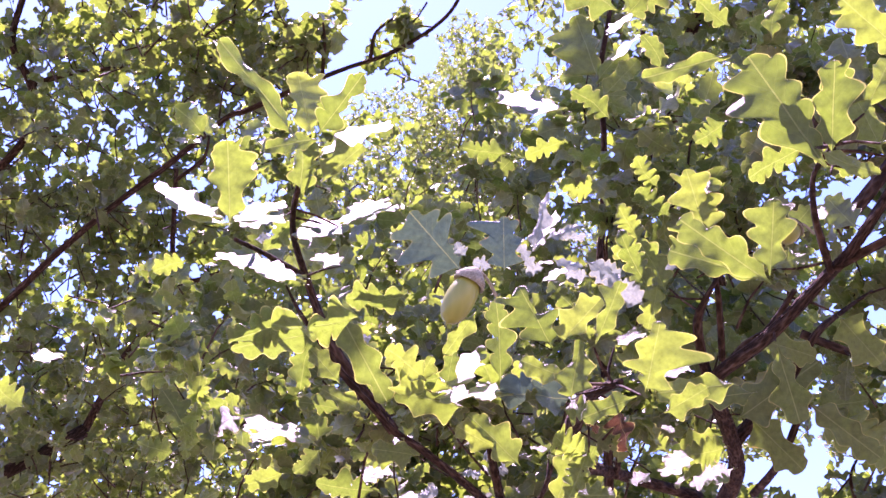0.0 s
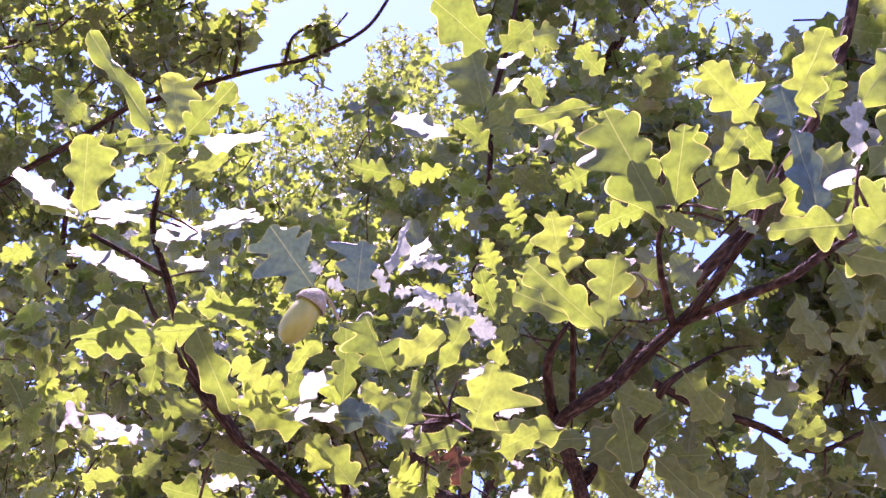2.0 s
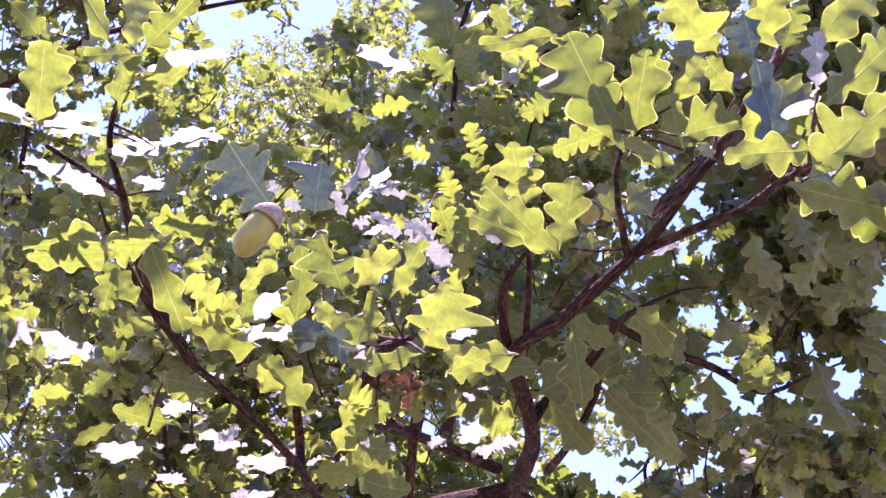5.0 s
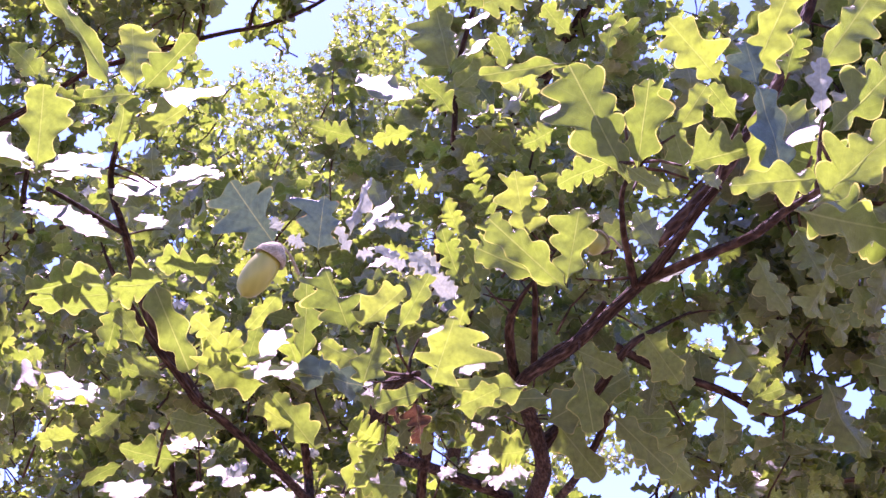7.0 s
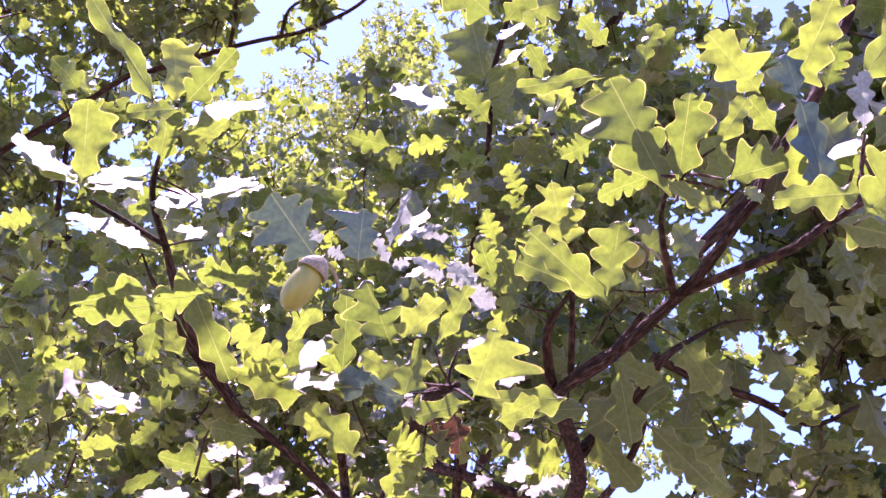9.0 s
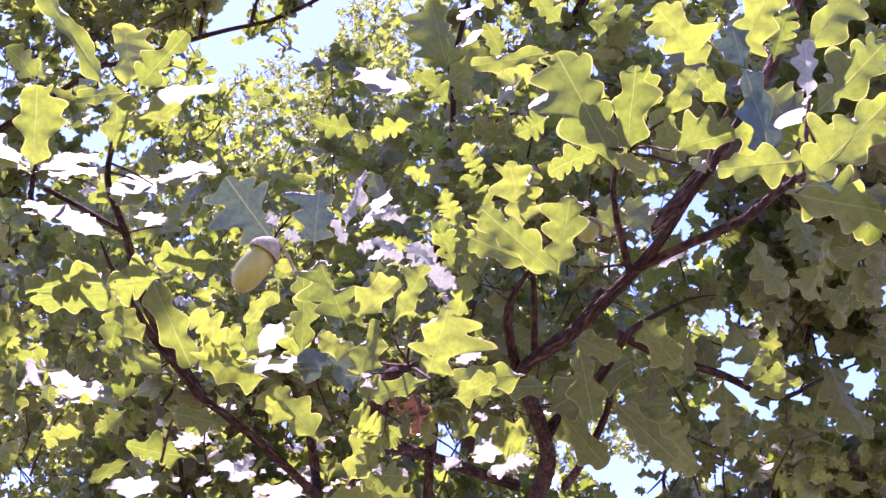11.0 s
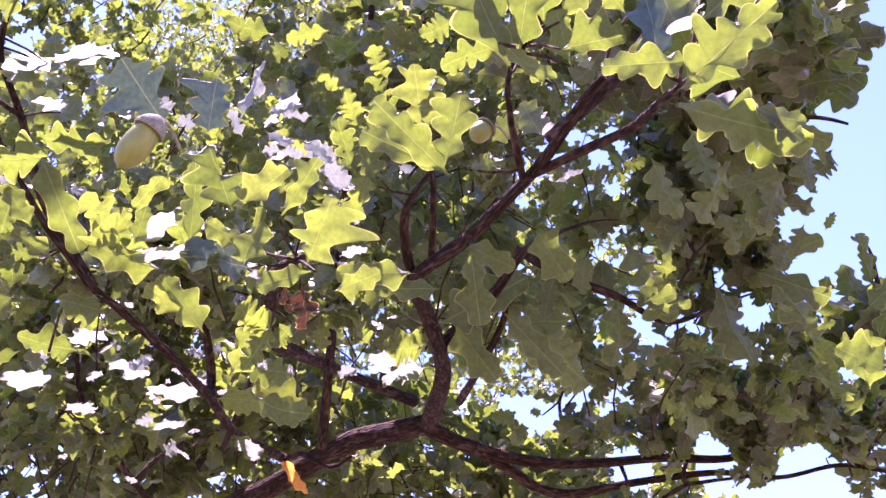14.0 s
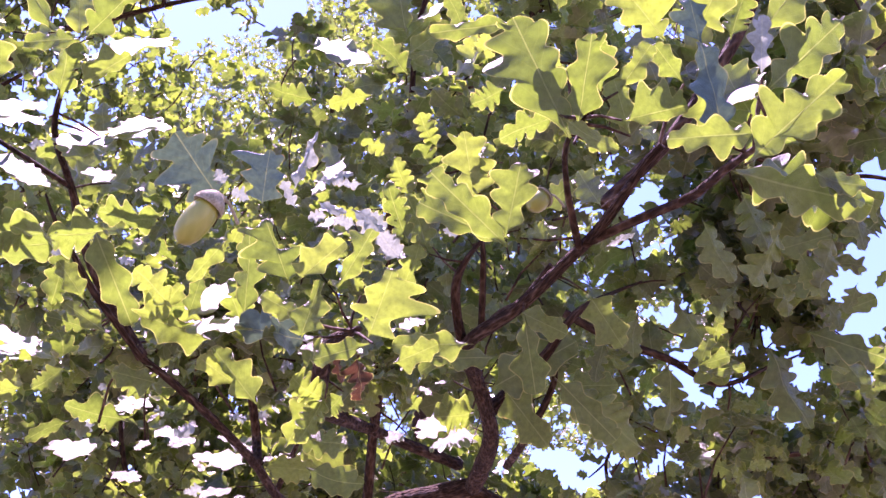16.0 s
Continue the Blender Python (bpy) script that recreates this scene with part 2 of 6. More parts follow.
def margin(lobes, cut, end, count):
    """One half of a leaf's edge from foot to tip: rounded lobes at (along, reach), parted by bays of depth cut. Points (out, along)."""
    knots, was = [(0.012, -0.01), (0.018, 0.04)], (0.04, 0.03)
    for i, (a, r) in enumerate(lobes):
        r = max(r, 0.04)
        following = lobes[i + 1][0] if i + 1 < len(lobes) else 1.08
        low, high = max(a - was[0], 0.05), max(following - a, 0.05)
        if i:
            bay = (min(was[1], r) * (1 - cut), was[0] + 0.47 * low - 0.10 * min(was[1], r))
        else:
            bay = (0.22 * r + 0.01, 0.42 * a)
        knots += [bay, (0.86 * r, a - 0.30 * min(low, 0.24)), (r, a), (0.84 * r, a + 0.26 * min(high, 0.2))]
        was = (a, r)
    if was[0] < 0.9:
        knots += [(min(was[1] * (1 - 0.8 * cut), end * 1.1), 0.5 * (was[0] + 0.95)), (end, 0.94)]
    elif was[1] > 0.12:
        knots += [(was[1] * 0.5, 1.0 - 0.2 * cut)]
    knots += [(end * 0.45, 0.99), (0.0, 1.0)]
    k = np.array(knots)
    k = np.vstack([2 * k[0] - k[1], k, 2 * k[-1] - k[-2]])
    t = np.linspace(0, 1, 9)[:-1, None]
    line = [0.5 * (2 * k[i] + (k[i + 1] - k[i - 1]) * t + (2 * k[i - 1] - 5 * k[i] + 4 * k[i + 1] - k[i + 2]) * t * t + (3 * k[i] - k[i - 1] - 3 * k[i + 1] + k[i + 2]) * t ** 3) for i in range(1, len(k) - 2)]
    line = np.vstack(line + [k[-2:-1]])
    line[:, 0] = np.maximum(line[:, 0], 0.004)
    line[-1, 0] = 0
    far = np.concatenate([[0], np.cumsum(np.linalg.norm(np.diff(line, axis=0), axis=1))])
    at = np.linspace(0, far[-1], count + 1)
    return np.stack([np.interp(at, far, line[:, 0]), np.interp(at, far, line[:, 1])], 1)


def leaf_sheet(seed, left, right, along, across, cut=0.4, end=0.12, fold=0.12, droop=0.15, ripple=0.03, twist=0.0, hook=0.0):
    """An oak leaf one unit long on the y axis with the given lobes: folded at the midrib, rippled at the edge. Returns points, quads, uv."""
    rnd = random.Random(seed)
    ph = rnd.uniform(0, 6)
    edges = [margin(left, cut, end, along), margin(right, cut, end, along)]
    feet = []
    for e in edges:
        f = np.maximum.accumulate(e[:, 1] - 0.45 * e[:, 0]) + 0.15 * np.linspace(0, 1, along + 1)
        feet.append((f - f[0]) / (f[-1] - f[0]))
    feet = np.clip((feet[0] + feet[1]) / 2, 0, 1)
    pts, uvs = [], []
    for i in range(along + 1):
        for j in range(-across, across + 1):
            u = abs(j) / across
            ex, ey = edges[j >= 0][i]
            x = u * ex * (1 if j >= 0 else -1)
            v = feet[i] + (ey - feet[i]) * u
            bend = noise.noise(Vector((x * 3.2 + seed * 1.7, v * 3.2, 0.3 * seed)))
            z = fold * abs(x) - droop * v * v * 0.5 + ripple * math.sin(10 * v + ph + 2 * x) * u * (0.4 + u) + 1.1 * ripple * bend + 0.35 * ripple * u * math.sin(31 * v + 2 * ph)
            bow = hook * math.sin(math.pi * min(max(v, 0), 1))
            a = twist * v
            pts.append(((x + bow) * math.cos(a) - z * math.sin(a), v, (x + bow) * math.sin(a) + z * math.cos(a)))
            uvs.append((x, v, u))
    n = 2 * across + 1
    quads = [(i * n + j, i * n + j + 1, (i + 1) * n + j + 1, (i + 1) * n + j) for i in range(along) for j in range(2 * across)]
    return np.array(pts), np.array(quads), np.array(uvs)


def leaf_form(seed, along, across, fold=0.18, droop=0.2, ripple=0.03, twist=0.0, cut=0.0):
    """A leaf of its own by seed: three to five lobes a side, widest past the middle."""
    rnd = random.Random(seed)
    rnd.uniform(0, 6)
    hook = rnd.uniform(-0.09, 0.09)
    wide = rnd.uniform(0.26, 0.36)
    sides = []
    for _ in range(2):
        n = rnd.choice((3, 3, 4, 4, 5))
        first, last = rnd.uniform(0.24, 0.34), rnd.uniform(0.78, 0.86)
        side = []
        for k in range(n):
            a = first + (last - first) * k / (n - 1) + rnd.uniform(-0.03, 0.03)
            swell = math.sin(math.pi * min(1.0, 0.10 + 0.74 * a)) ** 0.9
            side.append((a, wide * swell * rnd.uniform(0.8, 1.15)))
        sides.append(side)
    return leaf_sheet(seed, sides[0], sides[1], along, across, cut or rnd.uniform(0.34, 0.52), rnd.uniform(0.09, 0.14), fold, droop, ripple, twist, hook)


def quick_mesh(name, pts, quads, uvs=None):
    mesh = bpy.data.meshes.new(name)
    mesh.vertices.add(len(pts))
    mesh.vertices.foreach_set("co", np.asarray(pts, dtype=np.float32).ravel())
    mesh.loops.add(quads.size)
    mesh.loops.foreach_set("vertex_index", np.asarray(quads, dtype=np.int32).ravel())
    mesh.polygons.add(len(quads))
    mesh.polygons.foreach_set("loop_start", np.arange(0, quads.size, quads.shape[1], dtype=np.int32))
    mesh.polygons.foreach_set("use_smooth", np.ones(len(quads), dtype=bool))
    if uvs is not None:
        layer = mesh.uv_layers.new(name="leaf")
        layer.data.foreach_set("uv", np.asarray(uvs, dtype=np.float32)[quads.ravel()][:, :2].ravel())
        rim = mesh.uv_layers.new(name="margin")
        rim.data.foreach_set("uv", np.asarray(uvs, dtype=np.float32)[quads.ravel()][:, 1:].ravel())
    mesh.update(calc_edges=True)
    return mesh


def rib(along):
    """The raised midrib under a leaf, running on as its short stalk."""
    pts, quads = [], []
    s = np.linspace(-0.07, 0.94, along)
    for v in s:
        r = 0.0032 * (1 - 0.85 * max(v, 0))
        for k in range(4):
            a = math.pi / 4 + k * math.pi / 2
            pts.append((r * math.cos(a), v, r * math.sin(a) - 0.5 * r))
    for i in range(along - 1):
        for k in range(4):
            quads.append((4 * i + k, 4 * i + (k + 1) % 4, 4 * i + 4 + (k + 1) % 4, 4 * i + 4 + k))
    return np.array(pts), np.array(quads)


def hook_of(seed):
    rnd = random.Random(seed)
    rnd.uniform(0, 6)
    return rnd.uniform(-0.09, 0.09)


forms = []
for i in range(14):
    rnd = random.Random(100 + i)
    droop, twist = rnd.uniform(-0.05, 0.35), rnd.uniform(-0.35, 0.35)
    if i in (4, 11):
        droop, twist = 0.03, 0.05
    p, q, w = leaf_form(i, 60, 5, rnd.uniform(0.05, 0.35) if i not in (4, 11) else 0.04, droop, rnd.uniform(0.03, 0.085) if i not in (4, 11) else 0.03, twist, 0.2 if i in (4, 11) else 0.0)
    if i in (2, 5, 9, 12):
        # a hole eaten by an insect
        row = rnd.choice((20, 26, 33))
        col = rnd.choice((3, 6))
        q = np.array([f for n, f in enumerate(q) if not (row <= n // 10 <= row + 1 and n % 10 == col)])
    rp, rq = rib(16)
    rp[:, 0] += hook_of(i) * np.sin(np.pi * np.clip(rp[:, 1], 0, 1))
    rp[:, 2] -= droop * np.maximum(rp[:, 1], 0) ** 2 * 0.5
    mesh = quick_mesh("leaf", np.vstack([p, rp]), np.vstack([q, rq + len(p)]), np.vstack([w, np.stack([np.zeros(len(rp)), np.clip(rp[:, 1], 0, 1), np.zeros(len(rp))], 1)]))
    mesh.materials.append(leaf_one)
    forms.append(mesh)
near_forms = [leaf_form(i, 20, 2, 0.1 + 0.03 * (i % 8), 0.05 * (i % 7), 0.07, 0.14 * (i % 7 - 3)) for i in range(14)]
mid_forms = [leaf_form(i, 13, 1, 0.1 + 0.03 * (i % 8), 0.05 * (i % 7), 0.07, 0.14 * (i % 7 - 3)) for i in range(14)]
far_forms = [leaf_form(i, 8, 1, 0.2, 0.2, 0.05, 0.1 * (i % 5 - 2)) for i in range(10)]


special = {}


def dressed(form, mat):
    """A leaf form in another material, shared by all leaves that wear it."""
    if (form, mat.name) not in special:
        mesh = forms[form].copy()
        mesh.materials[0] = mat
        special[(form, mat.name)] = mesh
    return special[(form, mat.name)]


def leaf(base, tip, normal, width, form, mat=None, label="", lit=False):
    """One leaf of the near tree, from the foot of its blade to its tip."""
    b, t = Vector(base), Vector(tip)
    y = (t - b)
    length = y.length
    y.normalize()
    x = y.cross(Vector(normal)).normalized()
    z = x.cross(y)
    if lit or mat in (leaf_shiny, leaf_glare, leaf_dry):
        lit_spots.append((*b.lerp(t, 0.5), 0.006 + 0.5 * length))
    ob = new("leaf", forms[form])
    spot, ob.parent = holder(b)
    gap = (spot - b).length
    if gap < 0.03:
        near_lines.append((np.array(b - y * 0.06 * length), np.array(spot)))
    m = Matrix((x * width * 1.25, y * length, z * (width + length) * 0.5)).transposed().to_4x4()
    m.translation = b
    ob.matrix_basis = m
    if mat:
        ob.data = dressed(form, mat)
    if label:
        ob["label"] = label
    return ob


def blade(base, tip, facing, left, right, cut=0.4, end=0.12, dress=None, label="", hole=None, fold=0.10, droop=0.10, ripple=0.035, lit=True):
    """One large leaf of the near tree with its own lobes; facing is the way its underside looks."""
    b, t = Vector(base), Vector(tip)
    y = t - b
    length = y.length
    y.normalize()
    x = y.cross(Vector(facing)).normalized()
    z = x.cross(y)
    if lit:
        lit_spots.extend((*b.lerp(t, k), 0.02) for k in (0.25, 0.6, 0.95))
        lit_spots.extend((*(b + (y * a + x * side * r * 0.75) * length), 0.016) for side, lobes in ((-1, left), (1, right)) for a, r in lobes if r > 0.2)
    seed = int(1000 * (b.x + b.y + 5 * b.z))
    p, q, w = leaf_sheet(seed, left, right, 76, 6, cut, end, fold, droop, ripple)
    if hole:
        q = np.array([f for n, f in enumerate(q) if not (hole[0] <= n // 12 <= hole[0] + 2 and n % 12 == hole[1])])
    rp, rq = rib(16)
    rp[:, 2] -= droop * np.maximum(rp[:, 1], 0) ** 2 * 0.5
    mesh = quick_mesh("leaf", np.vstack([p, rp]), np.vstack([q, rq + len(p)]), np.vstack([w, np.stack([np.zeros(len(rp)), np.clip(rp[:, 1], 0, 1), np.zeros(len(rp))], 1)]))
    mesh.materials.append(dress or leaf_one)
    ob = new("leaf", mesh)
    spot, ob.parent = holder(b)
    if (spot - b).length < 0.04:
        near_lines.append((np.array(b - y * 0.06 * length), np.array(spot)))
    m = Matrix((x * length, y * length, z * length)).transposed().to_4x4()
    m.translation = b
    ob.matrix_basis = m
    if label:
        ob["label"] = label
    return ob


# sky gaps fitted to the camera's view: ways from it, half-width in degrees
CAM_SPOT = (0.033, 0.003, 1.602)
GAP_WAYS, GAP_COS = [], []


def opening(x, y, z, half):
    way = np.array((x, y, z))
    GAP_WAYS.append(way / np.linalg.norm(way))
    GAP_COS.append(math.cos(radians(half)))


opening(-0.131, 0.686, 0.716, 0.5)
opening(-0.079, 0.701, 0.708, 0.8)
opening(-0.023, 0.716, 0.697, 1.0)
opening(-0.062, 0.691, 0.720, 0.6)
opening(-0.085, 0.719, 0.690, 0.6)
opening(0.296, 0.691, 0.660, 0.6)
opening(-0.262, 0.767, 0.585, 0.4)
opening(-0.208, 0.771, 0.602, 0.4)
opening(-0.213, 0.810, 0.546, 0.4)
opening(-0.202, 0.831, 0.518, 0.5)
opening(-0.145, 0.860, 0.490, 0.3)
opening(-0.212, 0.851, 0.480, 0.3)
opening(0.497, 0.652, 0.573, 1.6)
opening(0.495, 0.682, 0.538, 2.0)
opening(0.454, 0.737, 0.501, 1.3)
opening(0.420, 0.790, 0.446, 0.8)
opening(0.401, 0.787, 0.470, 0.4)
opening(0.288, 0.768, 0.572, 0.4)
opening(0.327, 0.771, 0.547, 0.4)
opening(0.341, 0.874, 0.347, 1.1)
opening(0.406, 0.846, 0.345, 1.2)
opening(0.472, 0.816, 0.333, 1.6)
opening(0.365, 0.824, 0.434, 0.4)
opening(0.264, 0.785, 0.561, 0.3)
opening(0.207, 0.807, 0.554, 0.3)
opening(0.495, 0.769, 0.403, 0.7)
opening(-0.189, 0.776, 0.602, 0.6)
opening(-0.141, 0.805, 0.576, 0.2)
opening(0.328, 0.838, 0.437, 0.6)
opening(-0.173, 0.786, 0.593, 0.5)
opening(0.341, 0.822, 0.455, 0.4)
opening(0.147, 0.899, 0.412, 0.2)
opening(0.316, 0.804, 0.503, 0.4)
opening(0.332, 0.802, 0.497, 0.5)
opening(0.342, 0.821, 0.456, 0.9)
opening(0.352, 0.805, 0.477, 0.5)
opening(0.392, 0.809, 0.437, 0.3)
opening(0.430, 0.786, 0.445, 0.7)
opening(0.362, 0.833, 0.417, 0.4)
opening(0.330, 0.784, 0.526, 0.4)
opening(0.394, 0.753, 0.527, 0.3)
opening(0.443, 0.735, 0.513, 0.9)
opening(0.422, 0.764, 0.488, 0.4)
opening(0.373, 0.821, 0.433, 0.4)
opening(0.288, 0.866, 0.408, 0.6)
opening(0.425, 0.804, 0.417, 0.6)
opening(0.328, 0.814, 0.479, 0.4)
opening(0.304, 0.806, 0.507, 0.3)
opening(0.280, 0.840, 0.466, 0.2)
opening(0.328, 0.823, 0.464, 0.3)
opening(0.345, 0.819, 0.458, 0.3)
opening(0.386, 0.786, 0.483, 0.2)
opening(0.405, 0.784, 0.471, 0.4)
opening(0.423, 0.782, 0.458, 0.4)
opening(0.369, 0.821, 0.435, 0.3)
opening(0.345, 0.836, 0.428, 0.2)
opening(0.407, 0.804, 0.432, 0.4)
opening(0.417, 0.806, 0.421, 0.4)
opening(0.451, 0.791, 0.413, 0.3)
opening(0.404, 0.825, 0.394, 0.2)
opening(0.350, 0.857, 0.377, 0.2)
opening(0.285, 0.886, 0.365, 0.2)
opening(0.346, 0.796, 0.496, 0.2)
opening(0.228, 0.790, 0.569, 0.2)
opening(0.238, 0.804, 0.544, 0.3)
opening(0.276, 0.787, 0.551, 0.3)
opening(0.317, 0.774, 0.548, 0.3)
opening(0.335, 0.770, 0.544, 0.3)
opening(0.295, 0.759, 0.580, 0.4)
opening(0.289, 0.773, 0.565, 0.3)
opening(0.347, 0.724, 0.596, 0.2)
opening(0.365, 0.685, 0.630, 0.3)
opening(0.242, 0.722, 0.648, 0.2)
opening(0.395, 0.664, 0.634, 0.3)
opening(0.261, 0.890, 0.373, 0.3)
opening(0.475, 0.616, 0.628, 1.3)
opening(0.481, 0.638, 0.602, 1.2)
opening(0.490, 0.659, 0.571, 1.4)
opening(0.468, 0.668, 0.578, 0.9)
opening(0.491, 0.689, 0.533, 2.0)
opening(0.476, 0.706, 0.525, 1.2)
opening(0.485, 0.724, 0.490, 0.9)
opening(0.466, 0.732, 0.497, 0.9)
opening(0.457, 0.681, 0.572, 1.0)
opening(0.464, 0.700, 0.543, 1.2)
opening(0.464, 0.724, 0.511, 1.1)
opening(0.471, 0.740, 0.480, 1.2)
opening(0.450, 0.696, 0.560, 0.5)
opening(0.465, 0.698, 0.544, 0.8)
opening(0.456, 0.711, 0.535, 0.5)
opening(0.461, 0.727, 0.509, 0.5)
opening(0.231, 0.885, 0.404, 0.5)
opening(0.246, 0.883, 0.400, 0.8)
opening(0.264, 0.880, 0.394, 0.8)
opening(0.277, 0.880, 0.385, 0.7)
opening(0.257, 0.888, 0.382, 0.5)
opening(0.206, 0.898, 0.390, 0.3)
opening(0.282, 0.872, 0.400, 0.4)
SLOPE = np.array(pose(0, 0, 0, TILT).to_3x3())


def open_sky(p):
    """Whether a place must stay free: a sky gap in the camera's view, or a way by which the sun reaches a lit leaf."""
    if store.get("n") != len(lit_spots):
        flat = np.array(lit_spots)[:, :3]
        store["room"] = np.array(lit_spots)[:, 3] ** 2
        run = flat @ np.array(sun_way)
        store["run"], store["side"], store["n"] = run, flat - run[:, None] * np.array(sun_way), len(flat)
        store["ways"], store["cos"] = np.array(GAP_WAYS), np.array(GAP_COS)
    w = np.asarray(p) - np.array(CAM_SPOT)
    w /= math.sqrt(w @ w)
    if (store["ways"] @ w > store["cos"]).any():
        return True
    run = float(np.dot(p, sun_way))
    off = store["side"] - (np.asarray(p) - run * np.array(sun_way))
    return bool(((run - store["run"] > 0.01) & ((off * off).sum(1) < store["room"])).any())


def sprays(centre, radii, count, size, seed):
    """Twig ends through a lobe of the crown, each with a rosette of leaves. Yields twig lines and leaf frames."""
    rng = np.random.default_rng(seed)
    for _ in range(count):
        while True:
            q = rng.uniform(-1, 1, 3)
            if q @ q < 1:
                break
        foot = np.array(centre) + SLOPE @ (q * np.array(radii))
        if open_sky(foot):
            continue
        way = rng.normal(size=3) + np.array((0, -0.2, 0.5))
        way /= np.linalg.norm(way)
        blades = []
        around = np.cross(way, rng.normal(size=3))
        around /= np.linalg.norm(around)
        other = np.cross(way, around)
        n = rng.integers(5, 9)
        for k in range(n):
            a = 2 * math.pi * (k * 0.382) + rng.uniform(-0.4, 0.4)
            lean = rng.uniform(0.7, 1.5)
            y = way * math.cos(lean) + (around * math.cos(a) + other * math.sin(a)) * math.sin(lean)
            start = foot - way * rng.uniform(0, 0.5) * size + y * 0.05 * size
            length = size * rng.uniform(0.65, 1.15)
            if open_sky(start + y * length * 0.6):
                continue
            up = np.array((-0.05, -0.3, 0.75)) + rng.normal(size=3) * 0.6
            x = np.cross(y, up)
            x /= np.linalg.norm(x)
            z = np.cross(x, y)
            blades.append((start, x * length * rng.uniform(0.75, 1.0), y * length, z * length))
        if len(blades) > 1:
            back = foot - way * size * rng.uniform(0.8, 1.8) + np.array((0, 0.2, -0.3)) * size
            yield ((foot, back) if len(blades) > 4 and not open_sky(back) and not open_sky((foot + back) / 2) else None), blades


def joined_leaves(name, blades, shapes, owner, label):
    pts, quads, uvs, n = [], [], [], 0
    for i, (o, x, y, z) in enumerate(blades):
        p, q, w = shapes[(i * 7) % len(shapes)]
        pts.append(o + p[:, :1] * x * 1.25 + p[:, 1:2] * y + p[:, 2:] * z)
        quads.append(q + n)
        uvs.append(w)
        n += len(p)
    mesh = quick_mesh(name, np.vstack(pts), np.vstack(quads), np.vstack(uvs))
    mesh.materials.append(leaf_many)
    ob = new(name, mesh)
    ob.parent = owner
    ob.matrix_parent_inverse = owner.matrix_basis.inverted()
    return tagged(ob, label, kind="stuff")


def joined_twigs(name, lines, owner, thick):
    pts, quads = [], []
    for foot, back in lines:
        way = foot - back
        way = way / np.linalg.norm(way)
        a = np.cross(way, (0.3, 0.2, 0.9))
        a /= np.linalg.norm(a)
        b = np.cross(way, a)
        bend = (foot + back) / 2 + a * 0.06 * np.linalg.norm(foot - back)
        n = len(pts)
        for p, r in ((back, thick), (bend, thick * 0.8), (foot, thick * 0.55)):
            for k in range(4):
                g = k * math.pi / 2
                pts.append(p + (a * math.cos(g) + b * math.sin(g)) * r)
        for i in range(2):
            for k in range(4):
                quads.append((n + 4 * i + k, n + 4 * i + (k + 1) % 4, n + 4 * i + 4 + (k + 1) % 4, n + 4 * i + 4 + k))
    mesh = quick_mesh(name, np.array(pts), np.array(quads))
    mesh.materials.append(twig_bark)
    ob = new(name, mesh)
    ob.parent = owner
    ob.matrix_parent_inverse = owner.matrix_basis.inverted()
    return tagged(ob, kind="stuff")


near_blades, near_lines, singles = [], [], []
far_store = {}


def foliage(centre, radii, count, size, apart=False):
    for line, blades in sprays(centre, radii, count, size, len(near_blades) + 11):
        if line:
            near_lines.append(line)
        for bl in blades:
            if apart and len(singles) < 150:
                singles.append(bl)
            else:
                near_blades.append(bl)


def far_foliage(centre, radii, count, size, owner):
    lines, blades = far_store.setdefault(owner.name, (owner, [], []))[1:]
    for line, found in sprays(centre, radii, count, size, len(lines) + 977):
        if line:
            lines.append(line)
        blades.extend(found)


def spin(bm, rings, sides, place):
    """A turned form from (radius, height) rings, set by the matrix place; rings of radius 0 close it."""
    rows = []
    for r, h in rings:
        rows.append([bm.verts.new(place @ Vector((r * math.cos(2 * math.pi * k / sides), r * math.sin(2 * math.pi * k / sides), h))) for k in range(sides)])
    for a, b in zip(rows, rows[1:]):
        for k in range(sides):
            bm.faces.new((a[k], a[(k + 1) % sides], b[(k + 1) % sides], b[k]))
    bm.faces.new(list(reversed(rows[0])))
    bm.faces.new(rows[-1])


